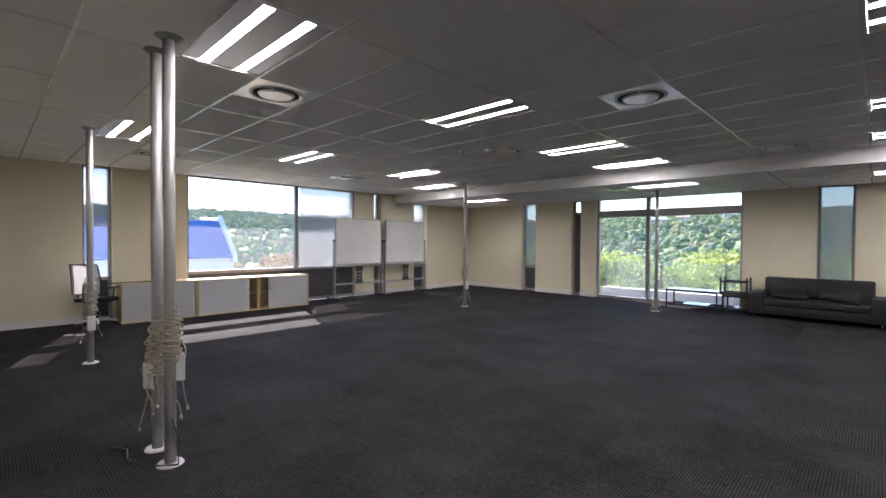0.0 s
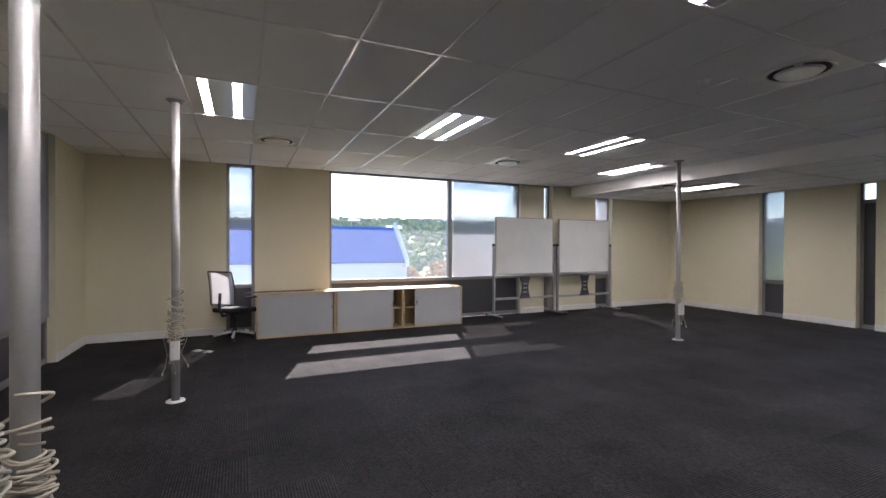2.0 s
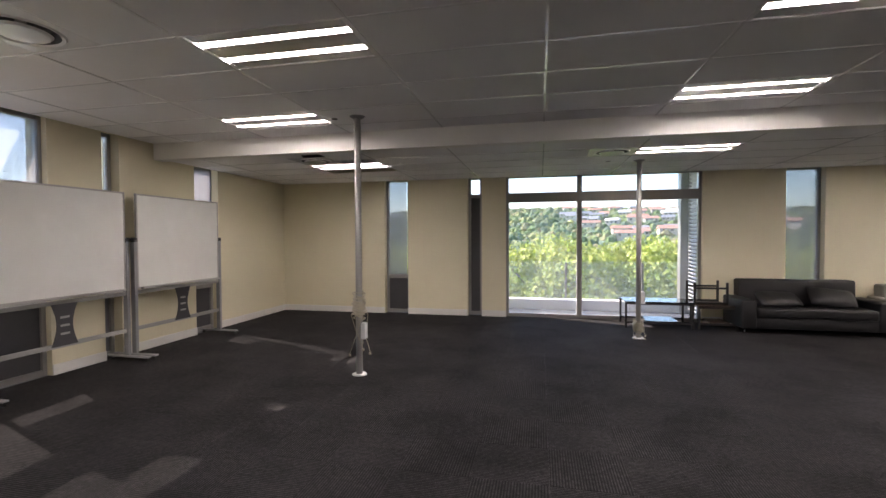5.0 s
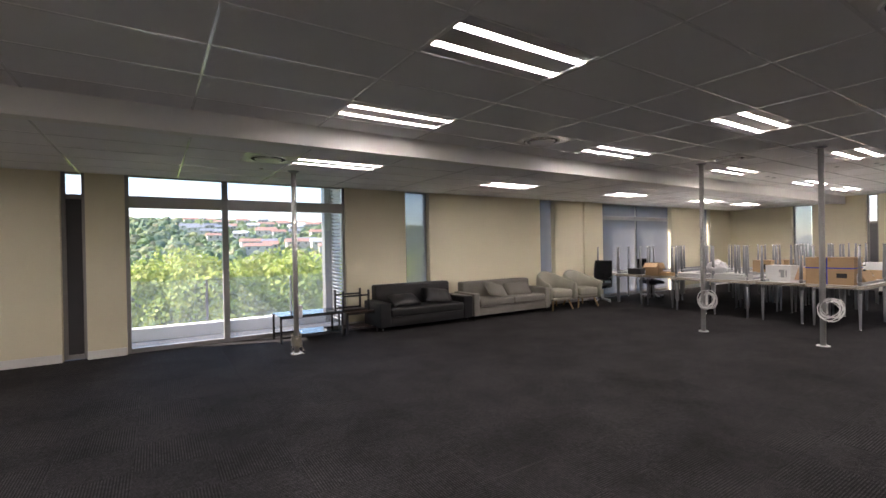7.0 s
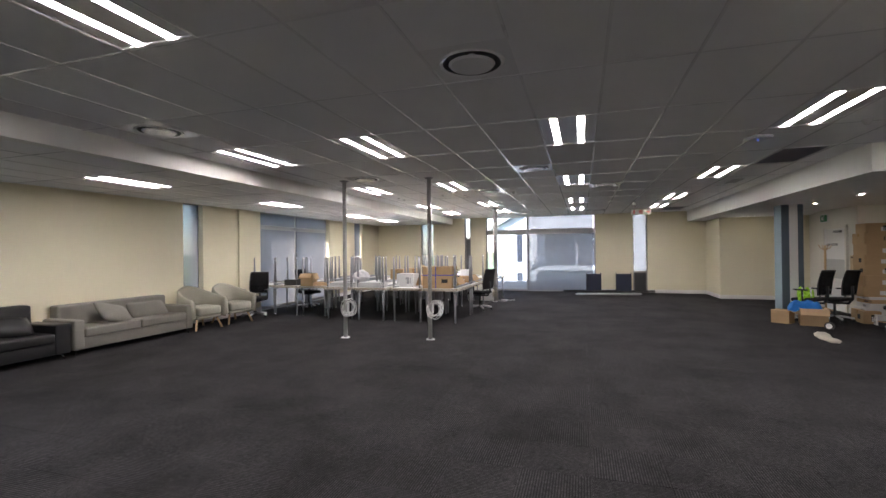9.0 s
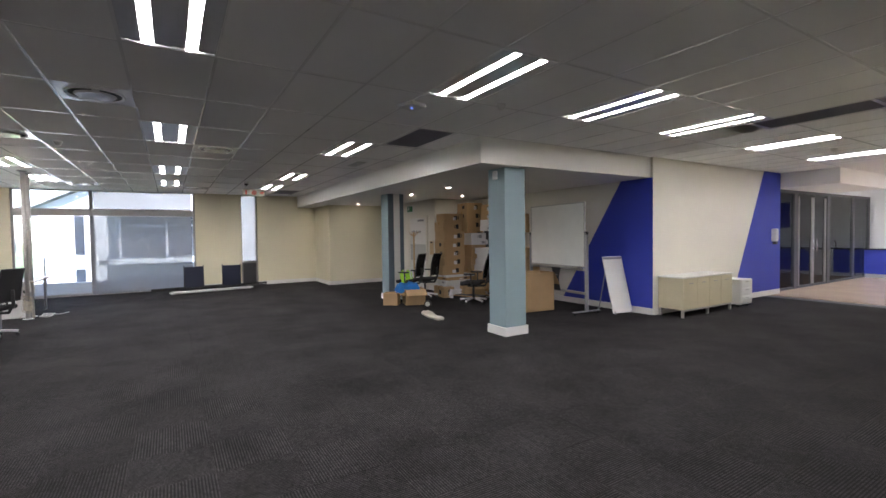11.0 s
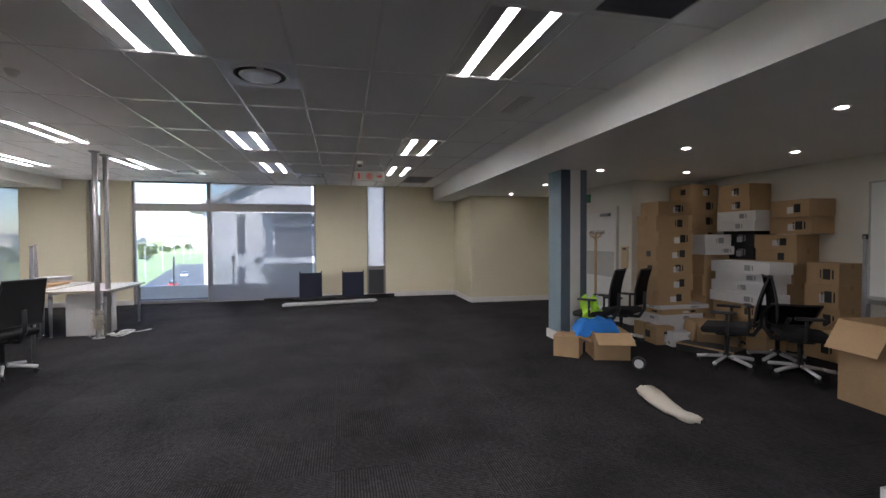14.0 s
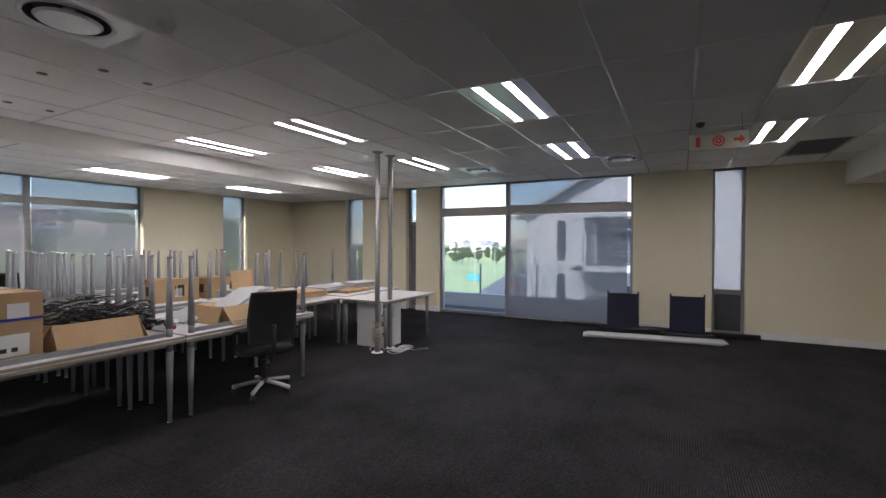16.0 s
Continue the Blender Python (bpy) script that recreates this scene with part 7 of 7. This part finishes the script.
poly(bm, [(BX - 0.5, 11.3, 2.9), (BX + 20, 11.3, 2.9), (BX + 20, 4.2, 6.7), (BX - 0.5, 4.2, 6.7)], (0, 0, 0.25))
part("roof", bm, M_SILVER, eb, "grey metal roof slope")
bm = bmesh.new()
poly(bm, [(BX - 0.5, -2.9, 2.9), (BX - 0.5, 4.2, 6.7), (BX + 20, 4.2, 6.7), (BX + 20, -2.9, 2.9)], (0, 0, 0.25))
part("roof", bm, M_SILVER, eb)
part("window", cubes((BX - 0.04, 8.72, 0.75, BX - 0.005, 9.12, 2.8)), M_DARKWIN, eb, "tall dark slit window")
part("window", cubes((BX - 0.04, 8.72, -2.6, BX - 0.005, 9.12, 0.0)), M_DARKWIN, eb, "tall dark slit window")
for z in (0.5, -2.8):
    b = part("balcony", cubes((BX - 1.2, 2.6, z - 0.28, BX - 0.005, 8.0, z)), M_PAINTW, eb, "white balcony slab")
    part("window", cubes((BX - 0.05, 2.8, z + 0.05, BX - 0.006, 7.2, z + 2.3)), M_DARKWIN, eb, "dark balcony glazing")
    for y in (2.8, 5.0, 7.2):
        part("window_bar", cubes((BX - 0.09, y - 0.05, z + 0.05, BX - 0.051, y + 0.05, z + 2.3)), M_PAINTW, eb)
    part("window_bar", cubes((BX - 0.09, 2.85, z + 1.75, BX - 0.051, 7.15, z + 1.85)), M_PAINTW, eb)
    for q in range(6):
        part("rail", cubes((BX - 1.18, 2.65, z + 0.18 * (q + 1), BX - 1.15, 7.55, z + 0.18 * (q + 1) + 0.025)), M_SILVER, eb)
part("pillar", cubes((BX - 1.2, 7.6, GZ, BX - 0.95, 8.0, 2.9), (BX - 1.2, 2.6, GZ, BX - 0.95, 3.0, 2.9)), M_PAINTW, eb)
part("lintel", cubes((BX - 1.2, 2.6, 2.9, BX - 0.005, 8.0, 3.1)), M_PAINTW, eb)

# road, cars, lamp posts and far town to the east
bm = bmesh.new()
poly(bm, [(60, 33, GZ + 0.02), (66, 25, GZ + 0.02), (700, 145, GZ + 0.02), (700, 190, GZ + 0.02)], (0, 0, 0.03))
solid("road", bm, M_ROAD, "grey dual carriageway across the fields", "road", kind="structure")


def car(x, y, paint, label):
    c = thing("car", label, "car", pose(x, y, GZ + 0.05, 0, 0, 14), "cars on the road")
    part("body", cubes((-2.1, -0.85, 0.3, 2.1, 0.85, 0.85), bevel=0.12), paint, c)
    part("cabin", cubes((-1.1, -0.75, 0.85, 1.2, 0.75, 1.42), bevel=0.18), M_DARKWIN, c, "dark glazed cabin")
    for sx in (-1.3, 1.3):
        for sy in (-0.8, 0.8):
            bm = bmesh.new()
            cyl(bm, 0, 0, -0.1, 0.1, 0.32, n=14, m=Matrix.Translation((sx, sy, 0.32)) @ Matrix.Rotation(radians(90), 4, 'X'))
            part("wheel", bm, M_BLACKPL, c)
    return c


car(104, 37.5, M_RED, "small red car on the road")
car(132, 44, M_WHITEPL, "small white car on the road")
car(92, 34, M_WHITEPL, "small white car on the road")
for k in range(9):
    x = 75 + k * 26
    p = thing("street_lamp", "tall grey street lamp along the road", "street lamp", pose(x, 41 + (x - 75) * 0.20, GZ), "street lamps")
    bm = bmesh.new()
    tube(bm, [(0, 0, 0), (0, 0, 8.2), (0, -1.6, 8.6)], 0.08, 6)
    part("mast", bm, M_PAINTW, p)
    part("lamp_head", cubes((-0.15, -2.3, 8.5, 0.15, -1.5, 8.65)), M_PAINTW, p)
solid("billboard", cubes((112, 49.6, GZ + 0.4, 112.3, 53.4, GZ + 2.0), (112, 50.4, GZ, 112.3, 50.6, GZ + 0.4), (112, 52.4, GZ, 112.3, 52.6, GZ + 0.4)), mat("turquoise_board", (0.03, 0.30, 0.38), 0.5, grain=5, vary=0.1, bump=0), "turquoise roadside board on posts", "billboard")
for k in range(150):
    x, y = rt.uniform(170, 420), rt.uniform(30, 230)
    if y < 38 + (x - 60) * 0.2 + 10:
        continue
    tree(x, y, 2, rt.uniform(0.5, 0.8), "dark green tree on the far field", "trees on the far field")
for k in range(34):
    a = radians(rt.uniform(-4, 40))
    d = rt.uniform(420, 800)
    far_house(d * math.cos(a), d * math.sin(a), GZ + 3, rt.uniform(0, 90), rt.uniform(14, 34), rt.uniform(8, 14), rt.uniform(4, 9), rt.choice((M_PAINTW, M_SILVER, M_PLASTERGREY)), "pale far building on the horizon")


# ---- carpet tiles, nearest ones as pieces of the floor ----
floor_ob = bpy.data.objects["floor"]


def tile_bm(bm, x, y, s=0.5, z=0.0):
    e, b = 0.0004, 0.0016
    lo = [bm.verts.new((x + a, y + c, z - 0.010)) for a, c in ((e, e), (s - e, e), (s - e, s - e), (e, s - e))]
    mid = [bm.verts.new((x + a, y + c, z - 0.0008)) for a, c in ((e, e), (s - e, e), (s - e, s - e), (e, s - e))]
    top = [bm.verts.new((x + a, y + c, z)) for a, c in ((b, b), (s - b, b), (s - b, s - b), (b, s - b))]
    for u, v in ((lo, mid), (mid, top)):
        for k in range(4):
            bm.faces.new((u[k], u[(k + 1) % 4], v[(k + 1) % 4], v[k]))
    bm.faces.new(top)


meshes = []
for m in (M_CARPET_A, M_CARPET_B):
    bm = bmesh.new()
    tile_bm(bm, -0.25, -0.25)
    meshes.append(done("carpet_tile", bm, m))
rest = bmesh.new()
flags = []
count = 0
for i in range(-20, 27):
    for j in range(-15, 27):
        x, y = i * 0.5 + 0.1, j * 0.5 + 0.12
        inside = (WX - 0.5 < x < EX and SY - 0.3 < y < NY) or (-1.7 < x < EX and -7.4 < y < NY and (x < 2.9 or y > -3.1))
        if not inside or y < -7.29:
            continue
        near = -7.5 <= x < -0.5 and 2.0 <= y < 6.0 or (-0.5 <= x < 6.5 and 2.5 <= y < 6.0)
        odd = (i + j) % 2
        z = 0.0006 * noise.noise((x * 1.7, y * 1.3, 0))
        if near and count < 300:
            t = new("carpet_tile", meshes[odd])
            t.parent = floor_ob
            t.location = (x + 0.25, y + 0.25, z)
            count += 1
        else:
            tile_bm(rest, x, y, 0.5, z)
            flags += [odd] * 9
me = done("carpet_rest", rest, [M_CARPET_A, M_CARPET_B])
me.polygons.foreach_set("material_index", flags)
ob = new("carpet_rest", me)
ob.parent = floor_ob
tagged(ob, "charcoal ribbed carpet tiles farther off", kind="stuff")
